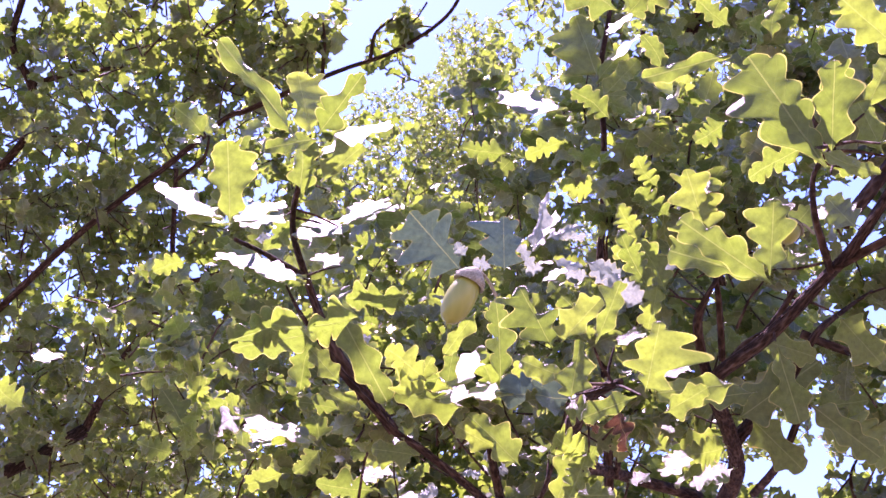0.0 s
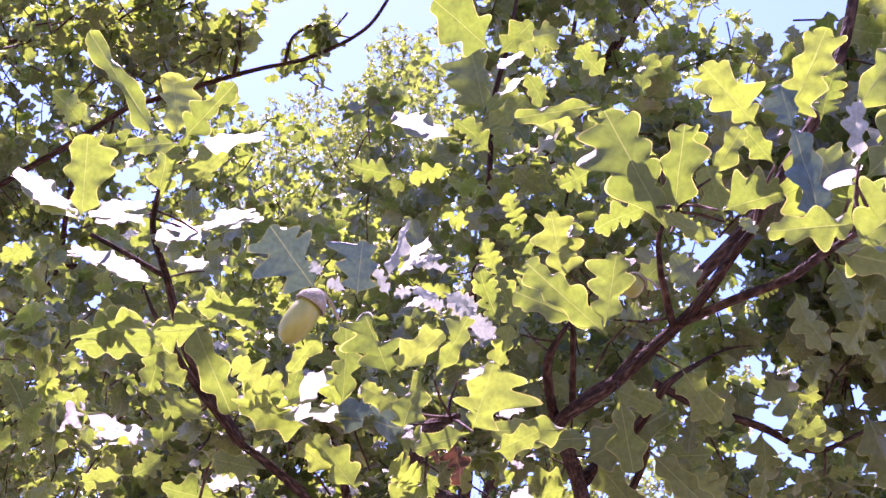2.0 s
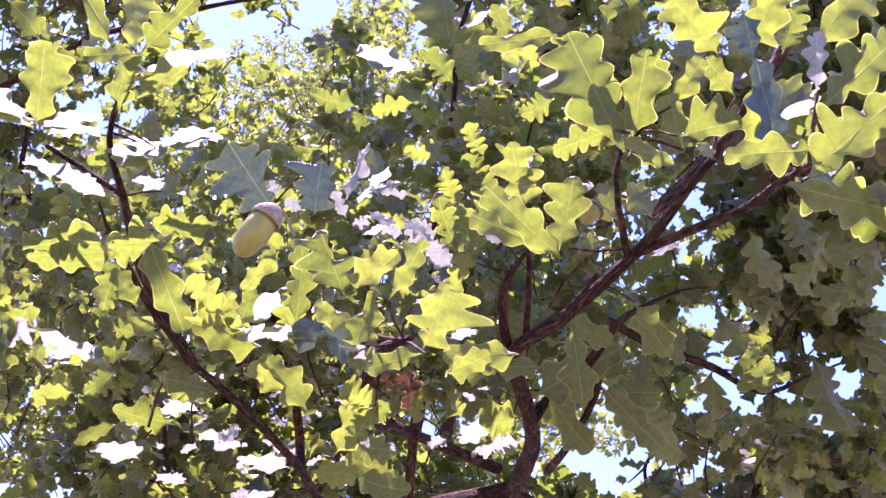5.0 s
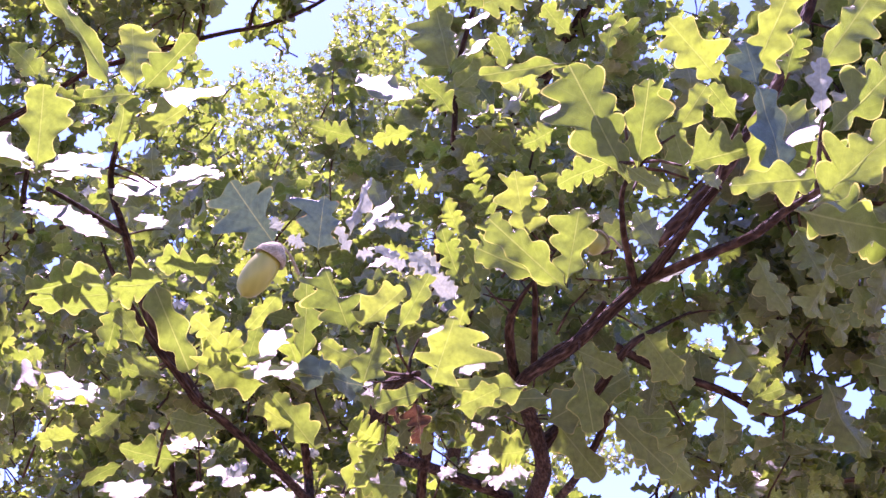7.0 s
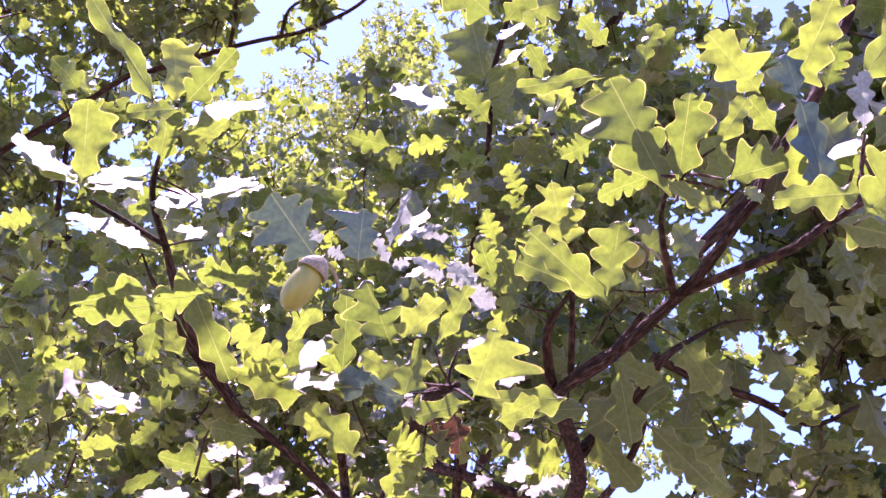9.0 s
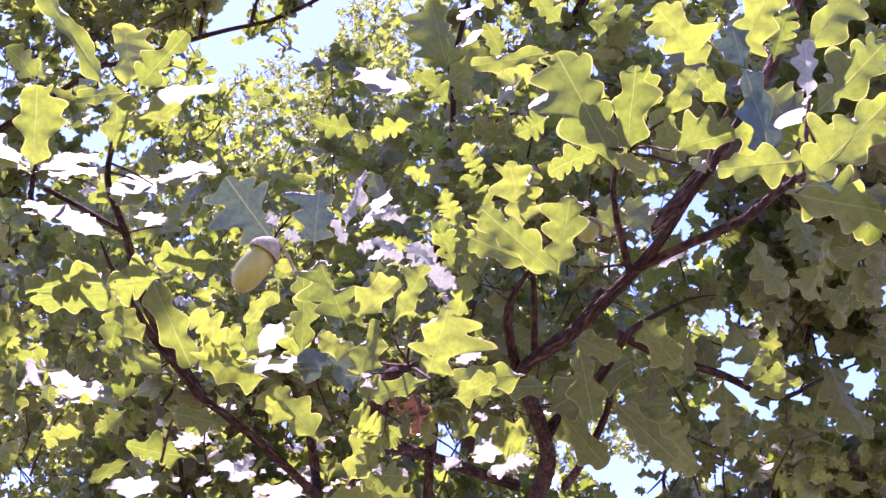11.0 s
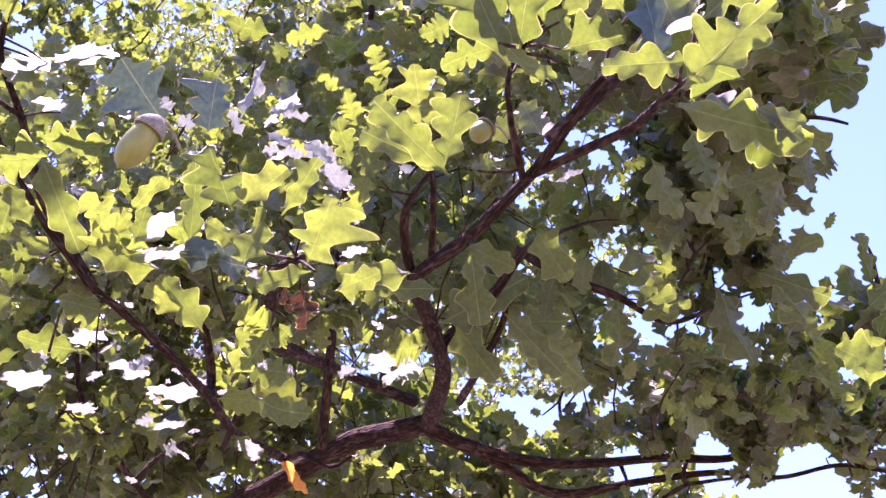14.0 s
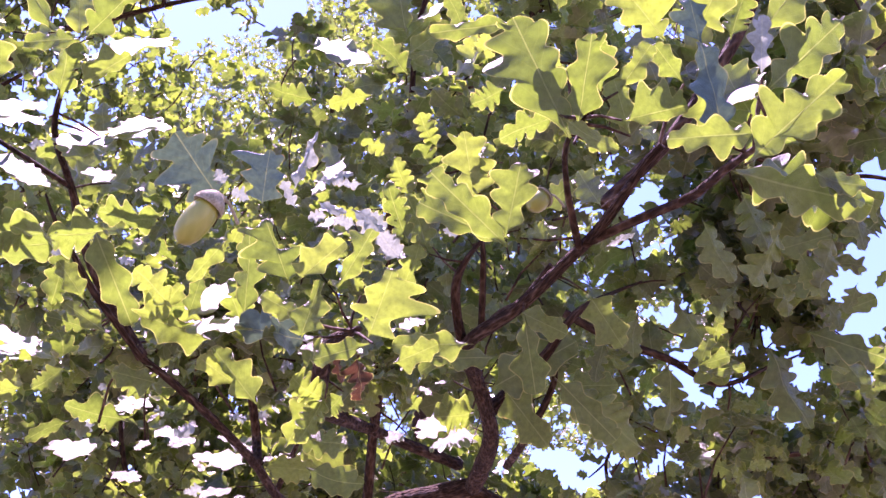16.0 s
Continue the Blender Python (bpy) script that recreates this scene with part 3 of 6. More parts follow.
def acorn(top, tip, radius, hold, label):
    """A nut in a scaly cup on a stalk; top is the crown of the cup, tip the point of the nut, hold the stalk's foot on its twig."""
    t, p = Vector(top), Vector(tip)
    way = (p - t)
    length = max(way.length, radius * 2.4)
    place = way.to_track_quat("Z", "Y").to_matrix().to_4x4()
    place.translation = t
    bm = bmesh.new()
    rows = []
    for i in range(19):
        v = i / 18
        r = radius * (1 - (2 * v - 0.95) ** 2 * 0.98 if v < 0.475 else 1 - ((v - 0.475) / 0.525) ** 2.6) ** 0.5 if v < 1 else 0.02 * radius
        rows.append((max(r, 0.05 * radius), length * (0.10 + 0.86 * v)))
    rows += [(0.05 * radius, length * 0.985), (0.02 * radius, length)]
    spin(bm, rows, 24, place)
    body = part("acorn", bm, nut_skin, near, label)
    bm = bmesh.new()
    rows = []
    for i in range(13):
        v = i / 12
        rows.append((radius * 1.08 * math.sin(math.pi / 2 * min(1, 0.12 + v * 0.95)) ** 0.8, length * 0.27 * v))
    rows += [(radius * 1.06, length * 0.275), (radius * 0.98, length * 0.25)]
    spin(bm, rows, 28, place)
    for n, v in enumerate(bm.verts):
        if n < 28 * 12:
            ring, k = divmod(n, 28)
            v.co += (v.co - t).normalized() * radius * 0.07 * (1 if (k + ring) % 2 else -0.4)
    cup = part("cup", bm, cup_skin, body, "scaly grey-brown cup")
    bm = bmesh.new()
    h = Vector(hold)
    half = (t + h) / 2 + Vector((0, 0, 0.12)) * (t - h).length
    sweep(bm, [(*(t + way * 0.05), radius * 0.22), (*t, radius * 0.17), (*half, radius * 0.11), (*h, radius * 0.14)], 8, 0.15)
    part("stalk", bm, cup_skin, body)
    return body


# ---- ground ----
bm = bmesh.new()
bmesh.ops.create_grid(bm, x_segments=60, y_segments=60, size=1500)
for v in bm.verts:
    d = v.co.xy.length
    v.co.xy *= (d / 2100) ** 1.5 if d else 1
    v.co.z = -0.02 + 0.05 * noise.noise(v.co * 0.2) if d < 2000 else 0
ground = part("ground", bm, soil, None)
tagged(ground, "dry earth ground with thin grass under the oak trees", "ground", kind="structure")

# ---- the trees ----
near = tree("oak tree with low sunlit branches, lobed green leaves and green acorns", -0.75, 1.7)
left_tree = tree("oak tree with dark shaded leaves and a bare rising limb", -2.2, 2.4, "oaks behind")
tall_tree = tree("tall narrow oak tree with fine sunlit leaves against the sky", 0.3, 7.6, "oaks behind")
right_tree = tree("leafy oak tree seen through gaps in nearer branches", 0.6, 5.2, "oaks behind")
limb_a = branch("limb", near, [(-0.032, 1.520, 1.922, 0.0165), (0.067, 1.333, 2.009, 0.0139), (0.126, 1.242, 2.026, 0.0123), (0.184, 1.152, 2.043, 0.0116), (0.222, 1.101, 2.040, 0.0110), (0.253, 1.053, 2.034, 0.0102)])
limb_b = branch("limb", near, [(0.253, 1.053, 2.034, 0.0089), (0.235, 0.894, 2.006, 0.0071), (0.215, 0.814, 1.995, 0.0062), (0.194, 0.753, 1.990, 0.0055), (0.173, 0.678, 1.972, 0.0047), (0.191, 0.611, 1.964, 0.0042), (0.205, 0.544, 1.959, 0.0036), (0.210, 0.501, 1.953, 0.0032), (0.215, 0.454, 1.954, 0.0026), (0.221, 0.439, 1.959, 0.0024)])
limb_c = branch("limb", near, [(0.253, 1.055, 2.032, 0.0084), (0.296, 1.073, 2.025, 0.0066), (0.367, 1.084, 2.021, 0.0055), (0.432, 1.088, 2.029, 0.0048), (0.499, 1.089, 2.043, 0.0043), (0.584, 1.087, 2.054, 0.0037), (0.658, 1.051, 2.090, 0.0034), (0.710, 1.023, 2.118, 0.0029), (0.799, 1.017, 2.135, 0.0021), (0.877, 1.005, 2.166, 0.0013)])
limb_d = branch("limb", near, [(0.302, 1.072, 2.024, 0.0059), (0.341, 1.093, 2.015, 0.0056), (0.374, 1.096, 1.999, 0.0051), (0.415, 1.108, 2.002, 0.0048), (0.480, 1.106, 2.021, 0.0040), (0.556, 1.084, 2.032, 0.0031), (0.627, 1.089, 2.037, 0.0025), (0.687, 1.069, 2.050, 0.0023), (0.745, 1.061, 2.044, 0.0020), (0.827, 1.052, 2.032, 0.0013)])
side_branch_a = branch("side_branch", near, [(0.221, 0.830, 2.004, 0.0066), (0.229, 0.784, 2.002, 0.0046), (0.240, 0.735, 2.004, 0.0036), (0.253, 0.700, 2.020, 0.0028), (0.284, 0.720, 2.052, 0.0016), (0.328, 0.771, 2.101, 0.0009)])
side_branch_b = branch("side_branch", near, [(0.131, 1.209, 2.043, 0.0052), (0.077, 1.044, 1.998, 0.0040), (0.050, 0.926, 1.979, 0.0037), (0.019, 0.829, 1.966, 0.0032), (-0.015, 0.762, 1.964, 0.0029), (-0.033, 0.738, 1.966, 0.0027), (-0.047, 0.711, 1.971, 0.0026), (-0.065, 0.693, 1.984, 0.0023), (-0.078, 0.674, 1.996, 0.0019), (-0.093, 0.663, 2.014, 0.0014), (-0.102, 0.654, 2.029, 0.0006)])
side_branch_c = branch("side_branch", near, [(0.050, 0.926, 1.979, 0.0045), (0.047, 0.949, 2.015, 0.0043), (0.039, 0.898, 2.026, 0.0032), (0.033, 0.866, 2.044, 0.0018), (0.031, 0.852, 2.067, 0.0009)])
side_branch_d = branch("side_branch", near, [(0.207, 0.523, 1.955, 0.0027), (0.223, 0.481, 1.945, 0.0026), (0.234, 0.441, 1.932, 0.0024), (0.235, 0.403, 1.920, 0.0020), (0.235, 0.367, 1.906, 0.0012), (0.239, 0.329, 1.893, 0.0006)])
side_branch_e = branch("side_branch", near, [(0.175, 0.696, 1.978, 0.0041), (0.162, 0.654, 1.978, 0.0032), (0.156, 0.628, 1.986, 0.0028), (0.158, 0.603, 1.989, 0.0017), (0.168, 0.592, 2.002, 0.0010), (0.176, 0.583, 2.014, 0.0005)])
side_branch_f = branch("side_branch", near, [(0.177, 0.675, 1.975, 0.0029), (0.188, 0.647, 1.980, 0.0025), (0.197, 0.624, 1.978, 0.0021), (0.207, 0.594, 1.986, 0.0017)])
side_branch_g = branch("side_branch", near, [(0.187, 0.702, 2.001, 0.0023), (0.182, 0.675, 2.011, 0.0023), (0.176, 0.646, 2.023, 0.0018), (0.172, 0.637, 2.038, 0.0015)])
side_branch_h = branch("side_branch", near, [(0.204, 0.525, 1.953, 0.0021), (0.194, 0.502, 1.956, 0.0021), (0.185, 0.480, 1.959, 0.0017), (0.174, 0.441, 1.952, 0.0013), (0.173, 0.403, 1.941, 0.0013)])
side_branch_i = branch("side_branch", near, [(0.237, 1.046, 2.052, 0.0058), (0.150, 0.943, 2.027, 0.0048), (0.090, 0.770, 1.960, 0.0059), (0.082, 0.691, 1.944, 0.0058), (0.082, 0.612, 1.924, 0.0044), (0.093, 0.555, 1.904, 0.0018)])
side_branch_j = branch("side_branch", near, [(0.254, 0.733, 2.040, 0.0033), (0.289, 0.735, 2.025, 0.0029), (0.331, 0.734, 2.013, 0.0029), (0.376, 0.751, 2.007, 0.0021), (0.419, 0.752, 2.029, 0.0013), (0.458, 0.772, 2.056, 0.0007)])
side_branch_k = branch("side_branch", near, [(0.241, 0.749, 2.018, 0.0025), (0.253, 0.758, 1.999, 0.0025), (0.244, 0.798, 1.973, 0.0029), (0.258, 0.934, 2.006, 0.0034)])
side_branch_m = branch("side_branch", near, [(0.159, 1.099, 2.017, 0.0048), (0.148, 0.980, 2.088, 0.0041), (0.139, 0.883, 2.194, 0.0030), (0.141, 0.860, 2.227, 0.0030), (0.140, 0.802, 2.276, 0.0025), (0.137, 0.768, 2.325, 0.0025), (0.145, 0.737, 2.369, 0.0020), (0.151, 0.722, 2.424, 0.0015)])
side_branch_n = branch("side_branch", near, [(0.224, 0.543, 1.997, 0.0039), (0.263, 0.530, 2.043, 0.0040), (0.294, 0.512, 2.096, 0.0041), (0.311, 0.508, 2.132, 0.0038), (0.326, 0.499, 2.176, 0.0036), (0.344, 0.493, 2.248, 0.0030)])
side_branch_o = branch("side_branch", near, [(-0.033, 0.738, 1.966, 0.0042), (-0.073, 0.710, 2.013, 0.0036), (-0.094, 0.685, 2.057, 0.0026), (-0.091, 0.588, 2.029, 0.0020), (-0.081, 0.540, 2.030, 0.0016)])
side_branch_p = branch("side_branch", near, [(-0.094, 0.685, 2.057, 0.0019), (-0.111, 0.615, 2.027, 0.0017), (-0.123, 0.580, 2.013, 0.0013)])
limb_e = branch("limb", near, [(0.438, 1.536, 2.553, 0.0076), (0.361, 1.429, 2.706, 0.0085), (0.319, 1.369, 2.792, 0.0093), (0.353, 1.317, 2.865, 0.0093), (0.387, 1.274, 2.928, 0.0085), (0.434, 1.233, 3.019, 0.0077)])
twig_a = branch("twig", near, [(0.395, 1.076, 2.042, 0.0022), (0.388, 1.061, 2.051, 0.0019), (0.377, 1.032, 2.065, 0.0016), (0.378, 1.004, 2.073, 0.0011)])
twig_b = branch("twig", near, [(0.498, 0.966, 2.058, 0.0024), (0.519, 0.953, 2.055, 0.0024), (0.547, 0.935, 2.057, 0.0021), (0.591, 0.914, 2.077, 0.0016)])
twig_c = branch("twig", near, [(0.526, 1.083, 2.044, 0.0023), (0.517, 1.075, 2.022, 0.0020), (0.523, 1.079, 2.015, 0.0023), (0.551, 1.071, 2.019, 0.0017), (0.581, 1.063, 2.023, 0.0011)])
twig_d = branch("twig", near, [(0.523, 1.079, 2.015, 0.0023), (0.499, 1.071, 1.998, 0.0022), (0.485, 1.082, 1.986, 0.0019), (0.458, 1.108, 1.952, 0.0017)])
twig_e = branch("twig", near, [(0.678, 0.924, 2.106, 0.0027), (0.629, 0.861, 2.114, 0.0025), (0.610, 0.835, 2.126, 0.0020), (0.601, 0.824, 2.146, 0.0015), (0.591, 0.819, 2.157, 0.0008)])
twig_f = branch("twig", near, [(0.604, 1.080, 2.059, 0.0023), (0.611, 1.027, 2.070, 0.0023), (0.617, 0.993, 2.086, 0.0022), (0.616, 0.949, 2.085, 0.0016)])
twig_g = branch("twig", near, [(0.461, 1.101, 2.036, 0.0023), (0.463, 1.091, 2.016, 0.0017), (0.469, 1.098, 2.001, 0.0014), (0.476, 1.105, 1.987, 0.0011)])
twig_h = branch("twig", near, [(0.680, 1.062, 2.065, 0.0023), (0.687, 1.031, 2.075, 0.0023), (0.686, 1.004, 2.082, 0.0017), (0.707, 0.994, 2.093, 0.0017), (0.733, 0.985, 2.099, 0.0011)])
twig_i = branch("twig", near, [(0.345, 0.621, 2.119, 0.0016), (0.408, 0.631, 2.117, 0.0016), (0.448, 0.624, 2.117, 0.0016), (0.468, 0.622, 2.114, 0.0010)])
twig_j = branch("twig", near, [(0.396, 0.620, 2.176, 0.0016), (0.429, 0.617, 2.208, 0.0017), (0.454, 0.631, 2.214, 0.0013), (0.479, 0.637, 2.232, 0.0013), (0.512, 0.641, 2.252, 0.0009)])
twig_k = branch("twig", near, [(0.066, 1.144, 2.022, 0.0028), (0.077, 1.011, 2.015, 0.0025), (0.081, 0.888, 1.992, 0.0018), (0.081, 0.766, 1.970, 0.0012)])
twig_l = branch("twig", near, [(0.130, 1.191, 2.036, 0.0029), (0.144, 1.148, 2.027, 0.0025), (0.171, 1.130, 2.010, 0.0022), (0.191, 1.120, 2.020, 0.0017)])
twig_m = branch("twig", near, [(0.144, 0.927, 2.018, 0.0028), (0.139, 0.863, 2.013, 0.0022), (0.133, 0.799, 2.009, 0.0017), (0.143, 0.752, 2.009, 0.0012)])
twig_n = branch("twig", near, [(-0.079, 1.054, 2.068, 0.0021), (-0.071, 1.116, 2.040, 0.0027), (-0.048, 1.167, 2.022, 0.0028), (-0.012, 1.219, 1.999, 0.0034), (0.020, 1.271, 1.978, 0.0035)])
twig_o = branch("twig", near, [(-0.018, 1.219, 2.001, 0.0029), (0.002, 1.183, 2.017, 0.0023), (0.027, 1.150, 2.025, 0.0022)])
limb_f = branch("limb", left_tree, [(-1.154, 2.150, 2.671, 0.0096), (-0.987, 2.067, 2.789, 0.0078), (-0.861, 1.980, 2.847, 0.0071), (-0.745, 1.904, 2.922, 0.0064), (-0.626, 1.821, 2.974, 0.0063), (-0.519, 1.775, 3.040, 0.0058), (-0.412, 1.726, 3.111, 0.0053), (-0.369, 1.716, 3.124, 0.0053), (-0.208, 1.676, 3.181, 0.0046), (-0.090, 1.652, 3.216, 0.0040), (0.006, 1.615, 3.269, 0.0035), (0.049, 1.572, 3.330, 0.0030)])
limb_g = branch("limb", left_tree, [(-0.916, 1.889, 3.075, 0.0097), (-0.806, 1.804, 3.164, 0.0081), (-0.814, 1.759, 3.228, 0.0081), (-0.851, 1.711, 3.297, 0.0072), (-0.825, 1.650, 3.384, 0.0072), (-0.808, 1.586, 3.475, 0.0064)])
limb_h = branch("limb", left_tree, [(-0.764, 2.322, 2.756, 0.0096), (-0.676, 2.206, 2.856, 0.0077), (-0.618, 2.148, 2.904, 0.0068), (-0.562, 2.066, 2.956, 0.0067), (-0.555, 2.009, 3.037, 0.0058), (-0.548, 1.929, 3.151, 0.0050)])
side_branch_q = branch("side_branch", left_tree, [(-0.562, 2.066, 2.956, 0.0058), (-0.481, 2.056, 2.970, 0.0046), (-0.411, 2.036, 2.999, 0.0035)])
side_branch_r = branch("side_branch", left_tree, [(-0.814, 1.759, 3.228, 0.0067), (-0.736, 1.760, 3.260, 0.0045), (-0.662, 1.768, 3.282, 0.0045), (-0.549, 1.755, 3.301, 0.0034)])
side_branch_s = branch("side_branch", left_tree, [(-0.138, 1.663, 3.200, 0.0043), (-0.128, 1.633, 3.242, 0.0032), (-0.090, 1.615, 3.269, 0.0021)])
side_branch_t = branch("side_branch", left_tree, [(-0.226, 1.655, 3.146, 0.0042), (-0.215, 1.577, 3.157, 0.0031), (-0.214, 1.527, 3.163, 0.0020)])
side_branch_u = branch("side_branch", left_tree, [(-0.533, 1.883, 3.085, 0.0045), (-0.470, 1.828, 3.097, 0.0033), (-0.458, 1.802, 3.134, 0.0022)])
branch("trunk", near, [(-0.750, 1.700, -0.100, 0.1400), (-0.730, 1.700, 0.400, 0.1100), (-0.700, 1.680, 0.900, 0.0950), (-0.122, 1.563, 1.687, 0.0400), (-0.032, 1.520, 1.922, 0.0131)])
branch("trunk", left_tree, [(-2.200, 2.400, -0.100, 0.1700), (-2.150, 2.400, 0.800, 0.1300), (-2.000, 2.400, 1.600, 0.1100), (-1.700, 2.500, 2.400, 0.0300), (-0.916, 1.889, 3.075, 0.0110)])
# limb added out of view, up to the shading foliage over this tree
branch("limb", left_tree, [(-2.15, 2.4, 0.8, 0.10), (-2.6, 2.4, 2.6, 0.08), (-2.3, 2.6, 4.6, 0.05), (-1.6, 2.8, 5.6, 0.02), (-1.1, 2.9, 5.9, 0.006)])
branch("limb", left_tree, [(-2.130, 2.400, 0.900, 0.1000), (-1.642, 2.150, 1.869, 0.0300), (-1.154, 2.150, 2.671, 0.0105)])
branch("limb", left_tree, [(-2.13, 2.4, 1.0, 0.05), (-1.447, 2.322, 2.205, 0.022), (-0.764, 2.322, 2.756, 0.0133)])
branch("trunk", tall_tree, [(0.3, 7.6, -0.1, 0.22), (0.3, 7.6, 1.0, 0.16), (0.3, 7.6, 4.2, 0.07), (0.277, 7.138, 5.454, 0.03), (0.230, 6.214, 7.963, 0.008)])
branch("trunk", right_tree, [(0.6, 5.2, -0.1, 0.22), (0.6, 5.2, 1.0, 0.16), (0.6, 5.2, 2.8, 0.07), (0.727, 4.746, 3.886, 0.03), (0.981, 3.838, 6.057, 0.008)])
leaf((-0.121, 0.537, 1.992), (-0.143, 0.547, 2.015), (0.14, -0.84, 0.53), 0.033, 4, leaf_shiny)
leaf((-0.069, 0.530, 2.036), (-0.033, 0.551, 2.082), (-0.19, -0.83, 0.52), 0.036, 11, leaf_shiny)
leaf((-0.079, 0.528, 2.006), (-0.075, 0.508, 2.034), (0.39, 0.78, 0.49), 0.027, 3, lit=True)
leaf((-0.123, 0.536, 1.994), (-0.167, 0.555, 2.038), (0.16, -0.83, 0.53), 0.033, 4, leaf_shiny)
leaf((-0.116, 0.536, 1.993), (-0.092, 0.554, 2.023), (-0.06, -0.84, 0.54), 0.026, 11, leaf_shiny)
leaf((-0.063, 0.584, 2.025), (-0.028, 0.594, 2.050), (-0.17, -0.80, 0.58), 0.036, 4, leaf_shiny)
leaf((-0.069, 0.576, 2.003), (-0.086, 0.585, 2.026), (0.08, -0.92, 0.39), 0.025, 11, leaf_shiny)
leaf((-0.078, 0.570, 1.979), (-0.119, 0.594, 2.008), (-0.03, -0.79, 0.61), 0.029, 4, leaf_shiny)
leaf((-0.100, 0.583, 1.993), (-0.139, 0.605, 2.022), (0.01, -0.79, 0.61), 0.025, 11, leaf_shiny)
leaf((-0.146, 0.564, 1.987), (-0.165, 0.567, 1.983), (-0.13, 0.39, 0.91), 0.017, 10, lit=True)
leaf((-0.059, 0.573, 2.011), (-0.080, 0.585, 2.033), (0.06, -0.85, 0.52), 0.029, 11, leaf_shiny)
leaf((-0.081, 0.591, 1.989), (-0.119, 0.614, 2.022), (0.07, -0.79, 0.60), 0.029, 4, leaf_shiny)
leaf((-0.093, 0.569, 2.023), (-0.115, 0.552, 2.003), (0.07, -0.79, 0.61), 0.024, 11, leaf_shiny)
leaf((0.050, 0.550, 1.984), (0.060, 0.531, 2.010), (0.73, 0.66, 0.18), 0.017, 12, leaf_glare, "pale leaf with white glare painted in")
leaf((0.086, 0.597, 2.009), (0.107, 0.603, 1.996), (-0.14, 0.97, 0.22), 0.019, 8, leaf_glare, "pale leaf with white glare painted in")
leaf((0.052, 0.571, 1.986), (0.043, 0.564, 1.998), (0.46, 0.57, 0.68), 0.013, 13, leaf_glare, "pale leaf with white glare painted in")
leaf((0.065, 0.583, 2.001), (0.082, 0.584, 1.996), (-0.07, 1.00, -0.07), 0.013, 4, leaf_glare, "pale leaf with white glare painted in")
leaf((0.027, 0.557, 1.977), (0.017, 0.556, 1.981), (0.26, 0.46, 0.85), 0.015, 9, leaf_glare, "pale leaf with white glare painted in")
leaf((0.013, 0.555, 1.984), (0.007, 0.551, 1.990), (0.30, 0.70, 0.65), 0.011, 0, leaf_glare, "pale leaf with white glare painted in")
leaf((0.065, 0.607, 2.033), (0.085, 0.602, 2.038), (0.27, 0.96, -0.02), 0.012, 5, leaf_glare, "pale leaf with white glare painted in")
leaf((0.028, 0.540, 1.968), (0.030, 0.547, 1.958), (-0.01, 0.83, 0.55), 0.009, 1, lit=True)
leaf((0.066, 0.555, 1.893), (0.035, 0.588, 1.919), (0.72, 0.17, 0.67), 0.032, 3, leaf_skylit, "shaded leaf with blue-grey sky painted in")
leaf((0.003, 0.598, 1.923), (0.021, 0.609, 1.956), (-0.29, -0.85, 0.44), 0.028, 11, leaf_shiny)
leaf((0.038, 0.580, 1.909), (0.015, 0.600, 1.925), (-0.20, -0.75, 0.63), 0.027, 4, leaf_shiny)
leaf((0.032, 0.594, 1.924), (0.030, 0.567, 1.962), (0.34, 0.77, 0.55), 0.027, 9, lit=True)
leaf((0.062, 0.567, 1.894), (0.082, 0.565, 1.892), (0.07, 0.97, -0.22), 0.023, 0, lit=True)
leaf((0.083, 0.629, 1.900), (0.070, 0.646, 1.878), (-0.26, 0.69, 0.68), 0.021, 5, lit=True)
leaf((0.071, 0.662, 1.889), (0.101, 0.661, 1.884), (0.03, 0.99, -0.11), 0.027, 10, lit=True)
leaf((0.081, 0.721, 1.895), (0.118, 0.719, 1.887), (0.11, 0.97, 0.21), 0.034, 4, lit=True)
leaf((0.189, 0.732, 1.952), (0.163, 0.738, 1.951), (0.12, 0.67, 0.73), 0.031, 6, lit=True)
leaf((0.194, 0.739, 1.939), (0.165, 0.750, 1.933), (-0.37, -0.69, 0.62), 0.035, 11, leaf_shiny)
leaf((0.137, 0.619, 2.006), (0.106, 0.610, 2.030), (0.49, 0.40, 0.77), 0.034, 7, lit=True)
leaf((0.125, 0.627, 1.997), (0.111, 0.640, 2.021), (-0.22, -0.92, 0.34), 0.016, 4, leaf_shiny)
leaf((0.090, 0.623, 2.015), (0.077, 0.623, 2.019), (0.28, 0.43, 0.86), 0.014, 3, leaf_glare, "pale leaf with white glare painted in")
leaf((0.091, 0.609, 2.037), (0.074, 0.612, 2.038), (0.11, 0.21, 0.97), 0.014, 8, leaf_glare, "pale leaf with white glare painted in")
leaf((0.129, 0.603, 1.998), (0.123, 0.619, 1.974), (-0.42, 0.70, 0.57), 0.027, 13, lit=True)
leaf((0.041, 0.615, 1.934), (0.021, 0.629, 1.946), (-0.16, -0.77, 0.62), 0.029, 4, leaf_shiny)
leaf((-0.010, 0.621, 1.940), (-0.033, 0.614, 1.959), (0.41, 0.58, 0.71), 0.035, 9, lit=True)
leaf((0.000, 0.635, 1.951), (-0.029, 0.640, 1.952), (0.13, 0.48, 0.87), 0.027, 0, lit=True)
leaf((-0.034, 0.739, 1.977), (-0.049, 0.757, 1.954), (-0.34, 0.64, 0.69), 0.024, 10)
leaf((0.082, 0.693, 1.941), (0.071, 0.705, 1.925), (-0.21, 0.70, 0.68), 0.023, 1, lit=True)
